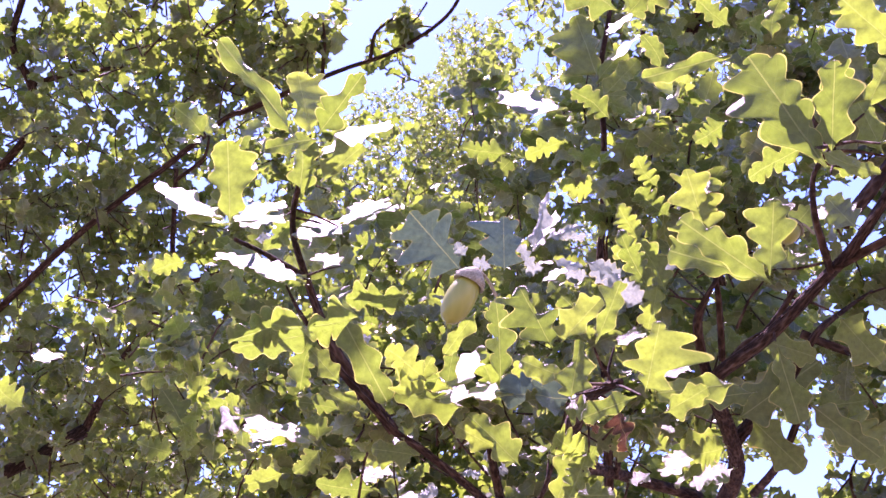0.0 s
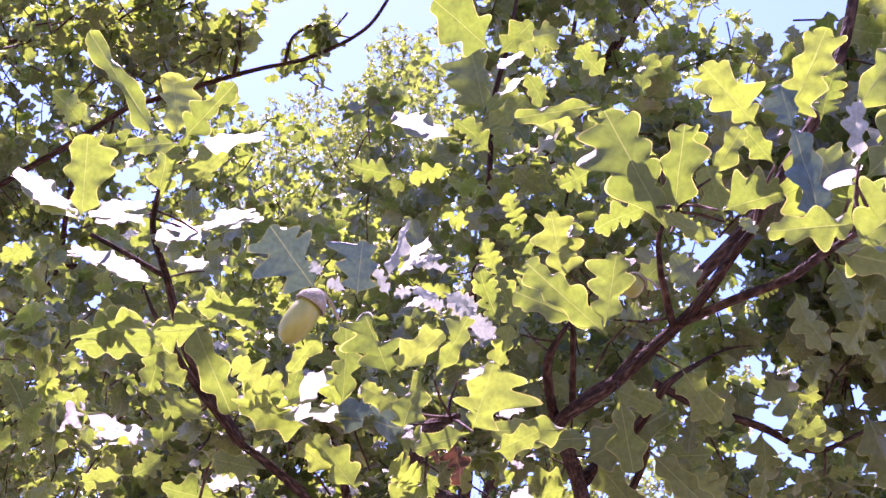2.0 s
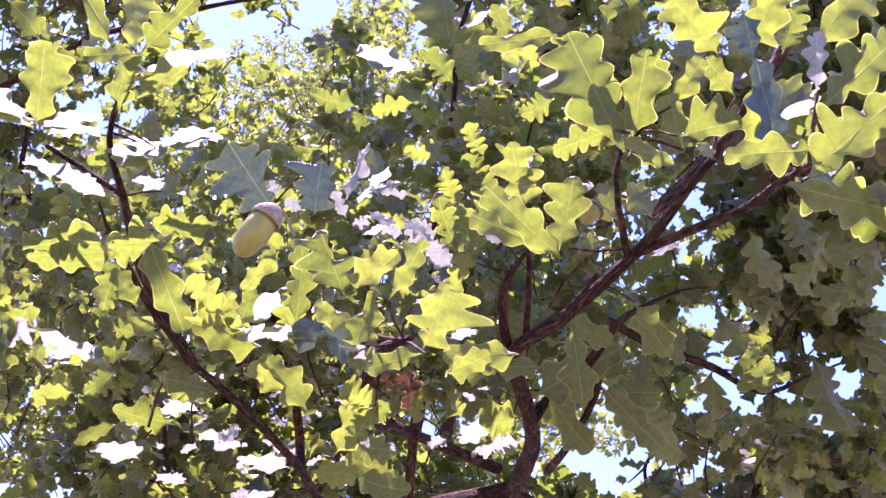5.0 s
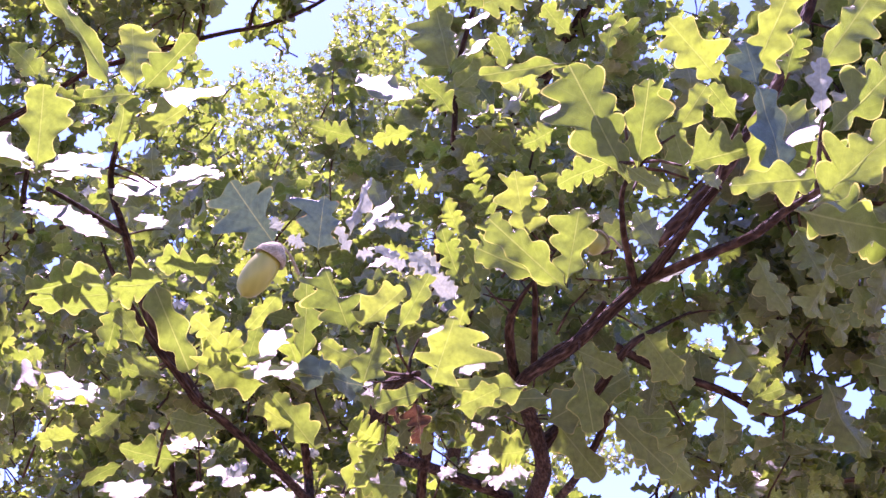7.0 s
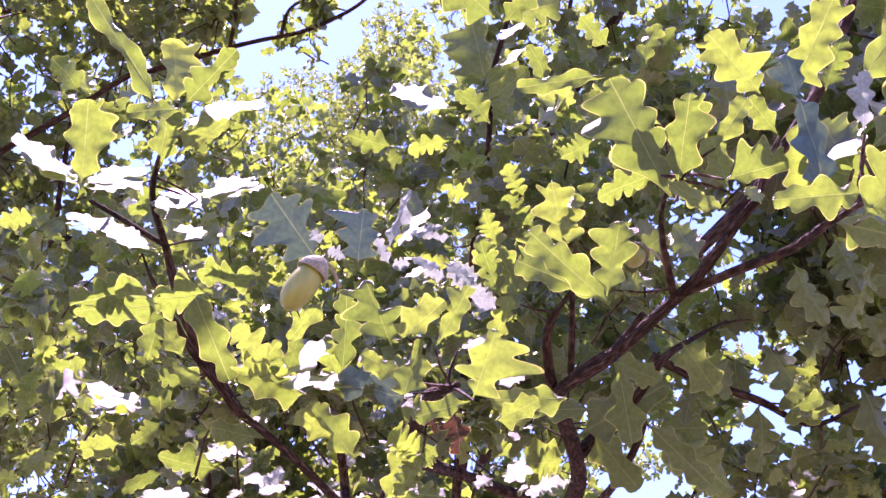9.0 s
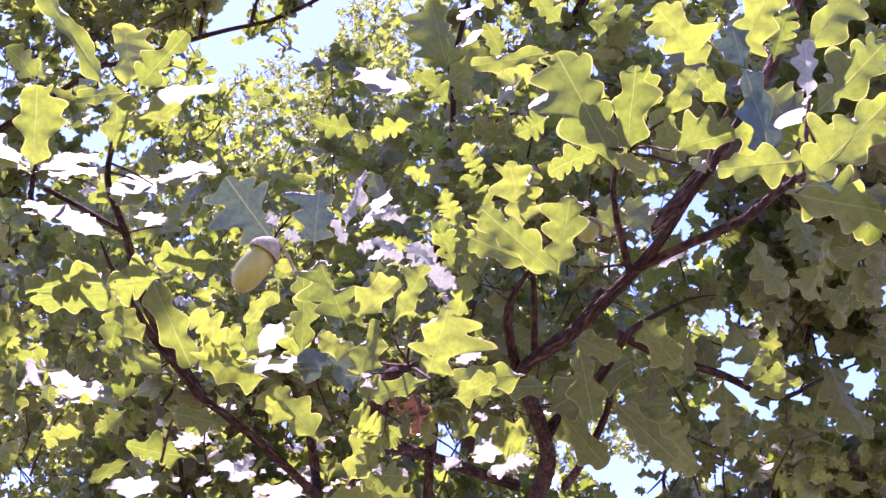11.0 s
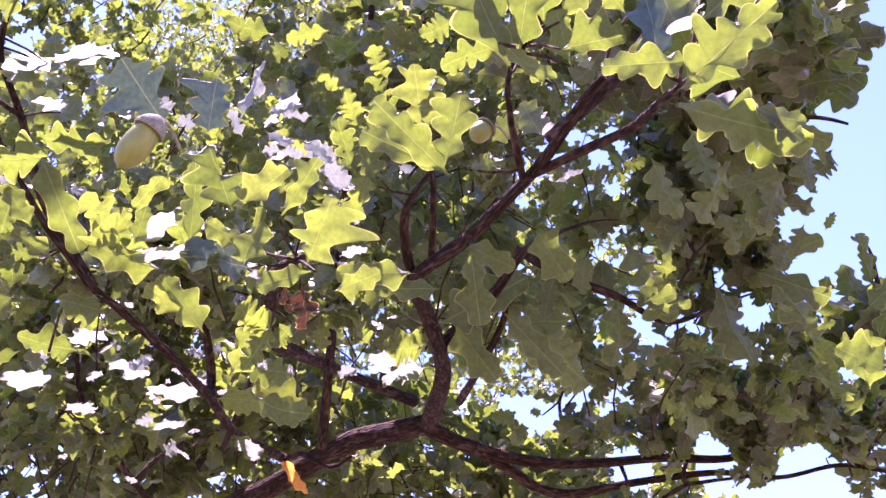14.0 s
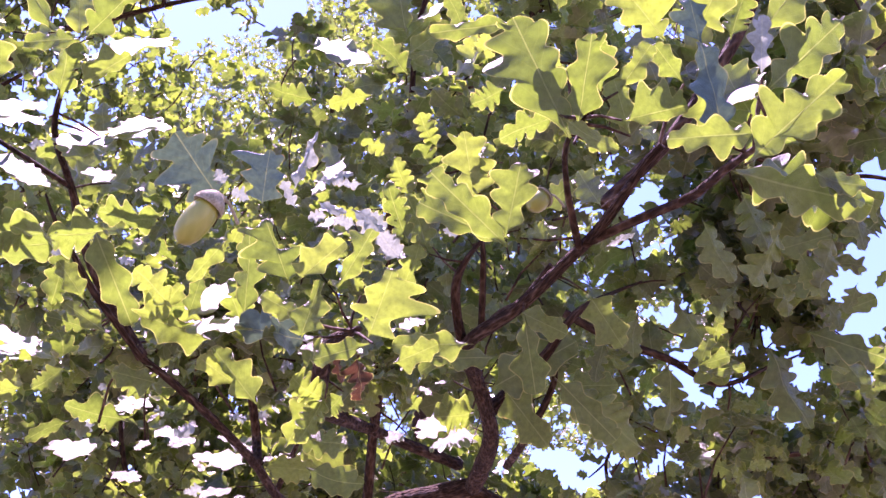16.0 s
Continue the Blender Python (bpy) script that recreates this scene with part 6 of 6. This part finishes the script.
blade((0.119, 0.685, 2.244), (0.105, 0.674, 2.298), (-0.08, -0.97, -0.22), [(0.15, 0.43), (0.45, 0.51), (0.76, 0.49)], [(0.21, 0.12), (0.53, 0.2), (0.82, 0.21)], cut=0.35, end=0.12, lit=False)
blade((0.124, 0.694, 2.230), (0.154, 0.690, 2.265), (0.27, -0.90, -0.33), [(0.25, 0.21), (0.72, 0.23)], [(0.38, 0.17), (0.73, 0.16)], cut=0.25, end=0.12, lit=False)
blade((0.161, 0.490, 2.076), (0.114, 0.508, 2.076), (-0.34, -0.89, -0.32), [(0.34, 0.12), (0.72, 0.12)], [(0.32, 0.1), (0.65, 0.09)], cut=0.2, end=0.08)
blade((0.045, 0.651, 1.901), (0.015, 0.645, 1.932), (-0.03, -0.98, -0.21), [(0.32, 0.21), (0.62, 0.1)], [(0.24, 0.27), (0.51, 0.3), (0.82, 0.19)], cut=0.35, end=0.1)
blade((0.065, 0.653, 1.877), (0.081, 0.637, 1.914), (-0.04, -0.93, -0.37), [(0.22, 0.18), (0.56, 0.25), (0.84, 0.24)], [(0.19, 0.22), (0.58, 0.14), (0.89, 0.16)], cut=0.45, end=0.1)
blade((0.128, 0.855, 1.943), (0.082, 0.856, 1.966), (-0.15, -0.96, -0.24), [(0.18, 0.22), (0.53, 0.25), (0.85, 0.17)], [(0.24, 0.19), (0.53, 0.35), (0.83, 0.2)], cut=0.3, end=0.12)
blade((0.327, 0.670, 1.975), (0.336, 0.666, 1.997), (-0.17, -0.98, -0.09), [(0.27, 0.28)], [(0.35, 0.23), (0.82, 0.24)], cut=0.3, end=0.14)
blade((0.326, 0.671, 1.974), (0.351, 0.671, 1.985), (0.21, -0.87, -0.46), [(0.35, 0.2), (0.77, 0.29)], [(0.51, 0.22)], cut=0.3, end=0.14)
blade((0.327, 0.664, 1.965), (0.358, 0.665, 1.974), (0.19, -0.71, -0.68), [(0.33, 0.09), (0.71, 0.08)], [(0.47, 0.12)], cut=0.2, end=0.1)
blade((0.394, 0.513, 1.860), (0.372, 0.520, 1.874), (-0.50, -0.80, -0.33), [(0.29, 0.2), (0.64, 0.31)], [(0.27, 0.45), (0.73, 0.54), (0.98, 0.34)], cut=0.3, end=0.14)
blade((0.213, 0.866, 2.004), (0.185, 0.903, 2.001), (-0.73, -0.52, 0.44), [(0.24, 0.53), (0.8, 0.16)], [(0.42, 0.21), (0.91, 0.17)], cut=0.3, end=0.1, dress=leaf_shiny)
blade((0.204, 0.805, 1.990), (0.175, 0.810, 1.991), (-0.18, -0.91, -0.37), [(0.25, 0.49), (0.8, 0.28)], [(0.27, 0.39), (0.74, 0.41)], cut=0.4, end=0.14)
blade((0.191, 0.595, 1.949), (0.203, 0.616, 1.910), (-0.18, -0.84, -0.52), [(0.32, 0.15), (0.7, 0.24)], [(0.29, 0.14), (0.63, 0.29)], cut=0.35, end=0.14, lit=False)
blade((0.238, 0.695, 1.964), (0.281, 0.707, 1.931), (-0.17, -0.84, -0.51), [(0.22, 0.18), (0.54, 0.18), (0.84, 0.15)], [(0.23, 0.15), (0.53, 0.18), (0.8, 0.18)], cut=0.35, end=0.14, lit=False)
blade((0.173, 0.593, 1.918), (0.137, 0.601, 1.917), (-0.19, -0.92, -0.33), [(0.19, 0.18), (0.54, 0.22), (0.85, 0.12)], [(0.28, 0.16), (0.65, 0.17)], cut=0.3, end=0.1, lit=False)
blade((0.148, 0.541, 1.895), (0.111, 0.558, 1.899), (-0.43, -0.86, -0.26), [(0.21, 0.23), (0.59, 0.24)], [(0.32, 0.18), (0.7, 0.17)], cut=0.3, end=0.12, lit=False)
blade((0.110, 0.536, 1.876), (0.131, 0.527, 1.885), (-0.16, -0.84, -0.53), [(0.34, 0.25), (0.73, 0.29)], [(0.25, 0.34), (0.71, 0.27)], cut=0.3, end=0.14, lit=False)
blade((0.207, 0.759, 1.986), (0.262, 0.730, 2.016), (-0.19, -0.85, -0.49), [(0.27, 0.26), (0.61, 0.27)], [(0.2, 0.24), (0.63, 0.2)], cut=0.35, end=0.12, lit=False)
blade((0.436, 0.617, 2.180), (0.488, 0.623, 2.153), (-0.29, -0.65, -0.71), [(0.18, 0.17), (0.55, 0.25), (0.87, 0.22)], [(0.28, 0.18), (0.64, 0.2)], cut=0.45, end=0.12, lit=False)
blade((0.448, 0.631, 2.192), (0.509, 0.615, 2.199), (-0.13, -0.76, -0.64), [(0.26, 0.24), (0.59, 0.24), (0.86, 0.13)], [(0.31, 0.17), (0.71, 0.19)], cut=0.45, end=0.12, lit=False)
blade((0.406, 0.624, 2.102), (0.452, 0.620, 2.093), (-0.19, -0.74, -0.65), [(0.23, 0.18), (0.67, 0.18)], [(0.25, 0.24), (0.63, 0.24), (0.96, 0.34)], cut=0.4, end=0.14, lit=False)
blade((0.403, 0.651, 2.059), (0.453, 0.661, 2.064), (0.17, -0.36, -0.92), [(0.34, 0.08), (0.63, 0.2)], [(0.34, 0.08), (0.71, 0.04), (1.05, 0.17)], cut=0.45, end=0.16, lit=False)
blade((0.471, 0.630, 1.992), (0.459, 0.617, 2.018), (-0.14, -0.85, -0.51), [(0.57, 0.03), (0.95, 0.19)], [(0.4, 0.15), (0.86, 0.19)], cut=0.6, end=0.16, lit=False)
blade((0.429, 0.685, 2.033), (0.464, 0.670, 2.046), (-0.21, -0.87, -0.44), [(0.3, 0.21), (0.73, 0.25)], [(0.36, 0.17), (0.78, 0.18)], cut=0.4, end=0.14, lit=False)
blade((0.471, 0.641, 1.975), (0.489, 0.626, 1.993), (-0.37, -0.86, -0.35), [(0.34, 0.29), (0.8, 0.23)], [(0.27, 0.27), (0.75, 0.3)], cut=0.4, end=0.16, lit=False)
blade((0.415, 0.684, 2.020), (0.472, 0.682, 2.005), (-0.18, -0.80, -0.57), [(0.23, 0.14), (0.58, 0.17), (0.89, 0.1)], [(0.2, 0.14), (0.58, 0.22), (0.87, 0.22)], cut=0.4, end=0.14, lit=False)
blade((0.376, 0.646, 2.056), (0.416, 0.631, 2.067), (-0.17, -0.84, -0.51), [(0.32, 0.18), (0.79, 0.24)], [(0.39, 0.24), (0.86, 0.2)], cut=0.4, end=0.14, lit=False)
blade((0.391, 0.675, 2.043), (0.424, 0.659, 2.058), (-0.21, -0.86, -0.46), [(0.31, 0.2), (0.76, 0.2)], [(0.41, 0.32), (0.93, 0.3)], cut=0.4, end=0.14, lit=False)
blade((0.265, 0.453, 1.961), (0.341, 0.462, 1.959), (0.06, -0.63, -0.77), [(0.21, 0.09), (0.43, 0.18), (0.7, 0.14), (0.91, 0.07)], [(0.22, 0.12), (0.5, 0.2), (0.79, 0.15)], cut=0.35, end=0.12, lit=False)
# four mostly hidden leaves added square to the sun, to cast shade on others
blade((0.165, 0.410, 1.972), (0.143, 0.401, 1.970), (0.17, -0.24, -0.96), [(0.4, 0.3), (0.75, 0.3)], [(0.4, 0.3), (0.75, 0.25)], cut=0.45, end=0.14, lit=False)
blade((0.188, 0.429, 1.978), (0.179, 0.401, 1.983), (0.17, -0.24, -0.96), [(0.35, 0.3), (0.7, 0.3)], [(0.4, 0.3), (0.75, 0.3)], cut=0.45, end=0.14, lit=False)
blade((0.318, 0.485, 2.015), (0.261, 0.468, 2.009), (0.17, -0.24, -0.96), [(0.35, 0.36), (0.7, 0.36)], [(0.35, 0.36), (0.7, 0.36)], cut=0.35, end=0.14, lit=False)
blade((0.285, 0.501, 2.020), (0.257, 0.460, 2.025), (0.17, -0.24, -0.96), [(0.35, 0.36), (0.7, 0.36)], [(0.35, 0.36), (0.7, 0.36)], cut=0.35, end=0.14, lit=False)
blade((-0.063, 0.648, 1.954), (-0.082, 0.643, 1.975), (-0.05, -0.96, -0.28), [(0.42, 0.26), (0.82, 0.2)], [(0.31, 0.26), (0.74, 0.29)], cut=0.35, end=0.12)
blade((-0.049, 0.661, 1.941), (-0.076, 0.660, 1.957), (-0.10, -0.97, -0.21), [(0.41, 0.2), (0.79, 0.13)], [(0.37, 0.26), (0.8, 0.19)], cut=0.3, end=0.12)
blade((-0.021, 0.635, 1.937), (-0.006, 0.621, 1.957), (0.01, -0.80, -0.61), [(-0.02, 0.47), (0.44, 0.57), (0.7, 0.23)], [(0.31, 0.21), (0.79, 0.25)], cut=0.4, end=0.1)
blade((0.002, 0.603, 1.927), (0.006, 0.591, 1.944), (0.05, -0.82, -0.57), [(0.32, 0.28), (0.77, 0.24)], [(0.32, 0.24), (0.79, 0.22)], cut=0.3, end=0.12)
blade((-0.063, 0.625, 1.989), (-0.034, 0.656, 1.945), (0.13, -0.85, -0.51), [(0.24, 0.12), (0.56, 0.18), (0.84, 0.14)], [(0.26, 0.18), (0.66, 0.18), (0.92, 0.1)], cut=0.3, end=0.12, lit=False)
blade((0.012, 0.662, 1.945), (-0.030, 0.661, 1.955), (-0.09, -0.89, -0.45), [(0.22, 0.32), (0.64, 0.3)], [(0.3, 0.15), (0.74, 0.2)], cut=0.35, end=0.14, lit=False)
blade((0.033, 0.656, 1.913), (0.008, 0.650, 1.926), (-0.03, -0.91, -0.42), [(0.47, 0.33), (0.89, 0.23)], [(0.35, 0.32), (0.86, 0.27)], cut=0.35, end=0.14, lit=False)
blade((-0.017, 0.699, 1.930), (-0.046, 0.700, 1.935), (-0.09, -0.90, -0.42), [(0.27, 0.37), (0.76, 0.31)], [(0.33, 0.27), (0.82, 0.24)], cut=0.35, end=0.14, lit=False)
blade((0.233, 0.602, 1.973), (0.257, 0.615, 1.948), (-0.20, -0.78, -0.59), [(0.2, 0.31), (0.74, 0.28)], [(0.24, 0.31), (0.72, 0.36)], cut=0.35, end=0.14, lit=False)
blade((0.199, 0.647, 1.984), (0.232, 0.650, 1.973), (-0.11, -0.83, -0.55), [(0.33, 0.26), (0.78, 0.24)], [(0.35, 0.29), (0.79, 0.27)], cut=0.35, end=0.14, lit=False)
blade((0.097, 0.534, 1.884), (0.070, 0.552, 1.881), (-0.47, -0.78, -0.42), [(0.43, 0.15), (0.84, 0.17)], [(0.35, 0.21), (0.79, 0.22)], cut=0.3, end=0.12, lit=False)
blade((0.157, 0.613, 1.935), (0.136, 0.625, 1.920), (-0.16, -0.85, -0.50), [(0.55, 0.18), (0.97, 0.16)], [(0.26, 0.24), (0.8, 0.28)], cut=0.35, end=0.14, lit=False)
blade((0.217, 0.762, 1.988), (0.253, 0.778, 1.955), (-0.11, -0.83, -0.54), [(0.3, 0.26), (0.78, 0.22)], [(0.26, 0.3), (0.73, 0.29)], cut=0.4, end=0.14, lit=False)
blade((0.089, 0.433, 2.052), (0.057, 0.408, 2.057), (-0.10, -0.85, -0.50), [(0.25, 0.3), (0.62, 0.4)], [(0.3, 0.32), (0.66, 0.36)], cut=0.4, end=0.14)
blade((0.093, 0.427, 2.043), (0.106, 0.409, 2.050), (-0.10, -0.85, -0.50), [(0.3, 0.3), (0.7, 0.36)], [(0.35, 0.28), (0.75, 0.3)], cut=0.4, end=0.14)
# unseen limb and foliage added overhead to shade the low branches
branch("limb", near, [(-0.70, 1.68, 0.9, 0.075), (-1.10, 1.30, 1.6, 0.065), (-1.05, 1.20, 2.6, 0.05), (-0.55, 1.45, 3.5, 0.035), (0.05, 1.70, 4.05, 0.018), (0.45, 1.75, 4.2, 0.006)])
foliage((0.139, 1.427, 4.068), (0.260, 0.220, 0.120), 177, 0.055)
foliage((0.319, 1.597, 4.088), (0.200, 0.200, 0.120), 58, 0.055)
foliage((0.039, 1.197, 4.058), (0.200, 0.180, 0.120), 129, 0.055)
foliage((-0.161, 1.477, 4.028), (0.200, 0.200, 0.120), 58, 0.055)
foliage((-0.201, 1.217, 3.958), (0.180, 0.140, 0.100), 82, 0.055)
foliage((-0.381, 1.237, 3.958), (0.160, 0.140, 0.100), 75, 0.055)
foliage((-0.501, 1.397, 3.998), (0.200, 0.200, 0.120), 58, 0.055)
foliage((-0.051, 1.027, 3.978), (0.13, 0.11, 0.08), 61, 0.055)
foliage((-0.481, 1.047, 3.948), (0.140, 0.100, 0.070), 61, 0.055)
foliage((-0.341, 1.117, 3.908), (0.120, 0.090, 0.070), 48, 0.055)
foliage((-0.151, 1.157, 3.958), (0.120, 0.100, 0.080), 68, 0.055)
# foliage of the low branches and the crown behind them
foliage((0.434, 0.848, 2.088), (0.135, 0.095, 0.096), 95, 0.034, True)
foliage((0.583, 1.004, 2.080), (0.138, 0.057, 0.039), 60, 0.028)
foliage((0.438, 0.778, 2.200), (0.072, 0.076, 0.072), 35, 0.032)
foliage((-0.083, 0.769, 2.027), (0.121, 0.066, 0.076), 55, 0.030)
foliage((0.076, 0.791, 2.034), (0.113, 0.066, 0.071), 50, 0.030)
foliage((0.209, 0.687, 2.160), (0.109, 0.076, 0.092), 50, 0.030)
foliage((-0.066, 0.726, 2.187), (0.141, 0.076, 0.081), 50, 0.030)
foliage((-0.047, 1.039, 2.010), (0.095, 0.076, 0.075), 42, 0.030)
foliage((0.451, 0.820, 2.201), (0.085, 0.076, 0.065), 60, 0.034)
foliage((0.480, 0.802, 2.148), (0.043, 0.057, 0.039), 25, 0.034)
foliage((0.452, 0.746, 2.174), (0.060, 0.095, 0.070), 26, 0.045, True)
foliage((0.393, 0.651, 2.201), (0.099, 0.152, 0.047), 40, 0.045)
foliage((0.446, 0.635, 2.292), (0.058, 0.152, 0.067), 32, 0.045)
foliage((0.486, 0.678, 2.200), (0.033, 0.057, 0.049), 30, 0.034)
foliage((0.466, 0.721, 2.137), (0.029, 0.057, 0.049), 26, 0.034)
foliage((0.526, 0.686, 2.247), (0.028, 0.057, 0.042), 24, 0.033)
foliage((0.496, 0.719, 2.167), (0.019, 0.057, 0.032), 14, 0.033)
foliage((0.502, 0.777, 2.108), (0.026, 0.057, 0.021), 12, 0.032)
foliage((0.635, 0.919, 2.127), (0.043, 0.076, 0.032), 12, 0.040)
foliage((0.167, 1.016, 2.198), (0.183, 0.171, 0.094), 81, 0.037)
foliage((0.135, 1.050, 2.420), (0.206, 0.228, 0.138), 81, 0.037)
foliage((-0.118, 1.179, 2.301), (0.257, 0.228, 0.129), 135, 0.037)
foliage((-0.028, 1.476, 2.248), (0.242, 0.209, 0.146), 190, 0.041)
foliage((0.545, 1.480, 2.164), (0.228, 0.247, 0.053), 67, 0.039)
foliage((0.706, 1.216, 2.174), (0.174, 0.247, 0.074), 108, 0.039)
foliage((0.365, 1.689, 2.253), (0.424, 0.380, 0.102), 297, 0.039)
foliage((0.415, 1.267, 2.772), (0.281, 0.380, 0.161), 189, 0.039)
foliage((0.455, 1.456, 2.502), (0.265, 0.380, 0.185), 148, 0.039)
foliage((-0.033, 1.813, 2.655), (0.413, 0.380, 0.255), 351, 0.039)
# two lobes added high above the right-hand leaves to shade them
foliage((0.250, 1.140, 2.960), (0.200, 0.200, 0.090), 60, 0.050)
foliage((0.194, 1.249, 3.294), (0.138, 0.247, 0.067), 150, 0.055)
foliage((0.478, 1.012, 2.029), (0.177, 0.028, 0.021), 40, 0.026)
foliage((-0.127, 1.524, 2.130), (0.179, 0.285, 0.093), 80, 0.040)
# two unseen lobes added above the left tree to shade its leaves
far_foliage((-1.297, 2.615, 5.586), (0.55, 0.5, 0.3), 110, 0.080, left_tree)
far_foliage((-1.498, 3.386, 5.773), (0.6, 0.6, 0.3), 90, 0.080, left_tree)
far_foliage((-0.801, 1.934, 3.309), (0.398, 0.570, 0.313), 275, 0.046, left_tree)
far_foliage((-0.821, 2.390, 2.990), (0.518, 0.570, 0.388), 400, 0.046, left_tree)
far_foliage((-1.245, 3.063, 4.182), (0.675, 0.570, 0.563), 110, 0.050, left_tree)
far_foliage((-1.152, 3.526, 3.521), (0.788, 0.570, 0.488), 200, 0.050, left_tree)
far_foliage((-1.008, 2.924, 3.056), (0.455, 0.380, 0.243), 170, 0.050, left_tree)
far_foliage((-0.895, 3.645, 3.189), (0.411, 0.570, 0.250), 240, 0.050, left_tree)
far_foliage((-0.411, 1.770, 3.379), (0.163, 0.380, 0.151), 100, 0.048, left_tree)
far_foliage((-0.244, 1.582, 3.183), (0.037, 0.057, 0.050), 10, 0.050, left_tree)
far_foliage((-0.101, 1.624, 3.255), (0.059, 0.057, 0.038), 9, 0.050, left_tree)
far_foliage((-0.158, 1.674, 3.283), (0.165, 0.190, 0.088), 20, 0.045, left_tree)
far_foliage((-0.401, 2.628, 3.479), (0.501, 0.570, 0.380), 330, 0.048, left_tree)
far_foliage((0.189, 6.733, 7.222), (0.452, 1.520, 0.945), 1900, 0.040, tall_tree)
far_foliage((-0.437, 7.798, 7.689), (0.697, 1.520, 0.789), 1500, 0.040, tall_tree)
far_foliage((0.394, 7.346, 6.347), (1.232, 1.900, 1.027), 2400, 0.042, tall_tree)
far_foliage((0.981, 4.176, 5.574), (0.857, 1.520, 0.643), 600, 0.055, right_tree)
far_foliage((1.332, 5.241, 4.715), (0.943, 1.520, 0.743), 500, 0.055, right_tree)
far_foliage((0.693, 5.597, 4.070), (1.429, 1.520, 0.572), 650, 0.055, right_tree)
acorn((0.016, 0.474, 1.920), (0.001, 0.479, 1.892), 0.0072, (0.026, 0.494, 1.918), "plump green acorn hanging from a long stalk")
acorn((0.174, 0.478, 1.950), (0.165, 0.476, 1.938), 0.0052, (0.187, 0.492, 1.954), "small pale green acorn close to its twig")
acorn((0.164, 0.689, 2.198), (0.162, 0.672, 2.189), 0.0052, (0.168, 0.697, 2.203), "small unripe acorn in its cup")
acorn((0.168, 0.718, 2.231), (0.160, 0.707, 2.206), 0.0055, (0.172, 0.722, 2.240), "small unripe acorn in its cup")

for i, (o, x, y, z) in enumerate(singles):
    ob = new("leaf", forms[i * 3 % 14])
    ob.parent = holder(Vector(o))[1]
    m = Matrix((Vector(x) * 1.25, Vector(y), Vector(z))).transposed().to_4x4()
    m.translation = Vector(o)
    ob.matrix_basis = m
close = [bl for bl in near_blades if (Vector(bl[0]) - Vector(CAM_SPOT)).length < 0.95]
joined_leaves("foliage", close, near_forms, near, "dense green lobed oak leaves on fine twigs")
joined_leaves("foliage", [bl for bl in near_blades if (Vector(bl[0]) - Vector(CAM_SPOT)).length >= 0.95], mid_forms, near, "small green lobed oak leaves deeper in the crown")
joined_twigs("twig_mass", near_lines, near, 0.0011)
for owner, lines, blades in far_store.values():
    joined_leaves("foliage", blades, mid_forms if owner == left_tree else far_forms, owner, "dense green lobed oak leaves on fine twigs")
    joined_twigs("twig_mass", lines, owner, 0.002)
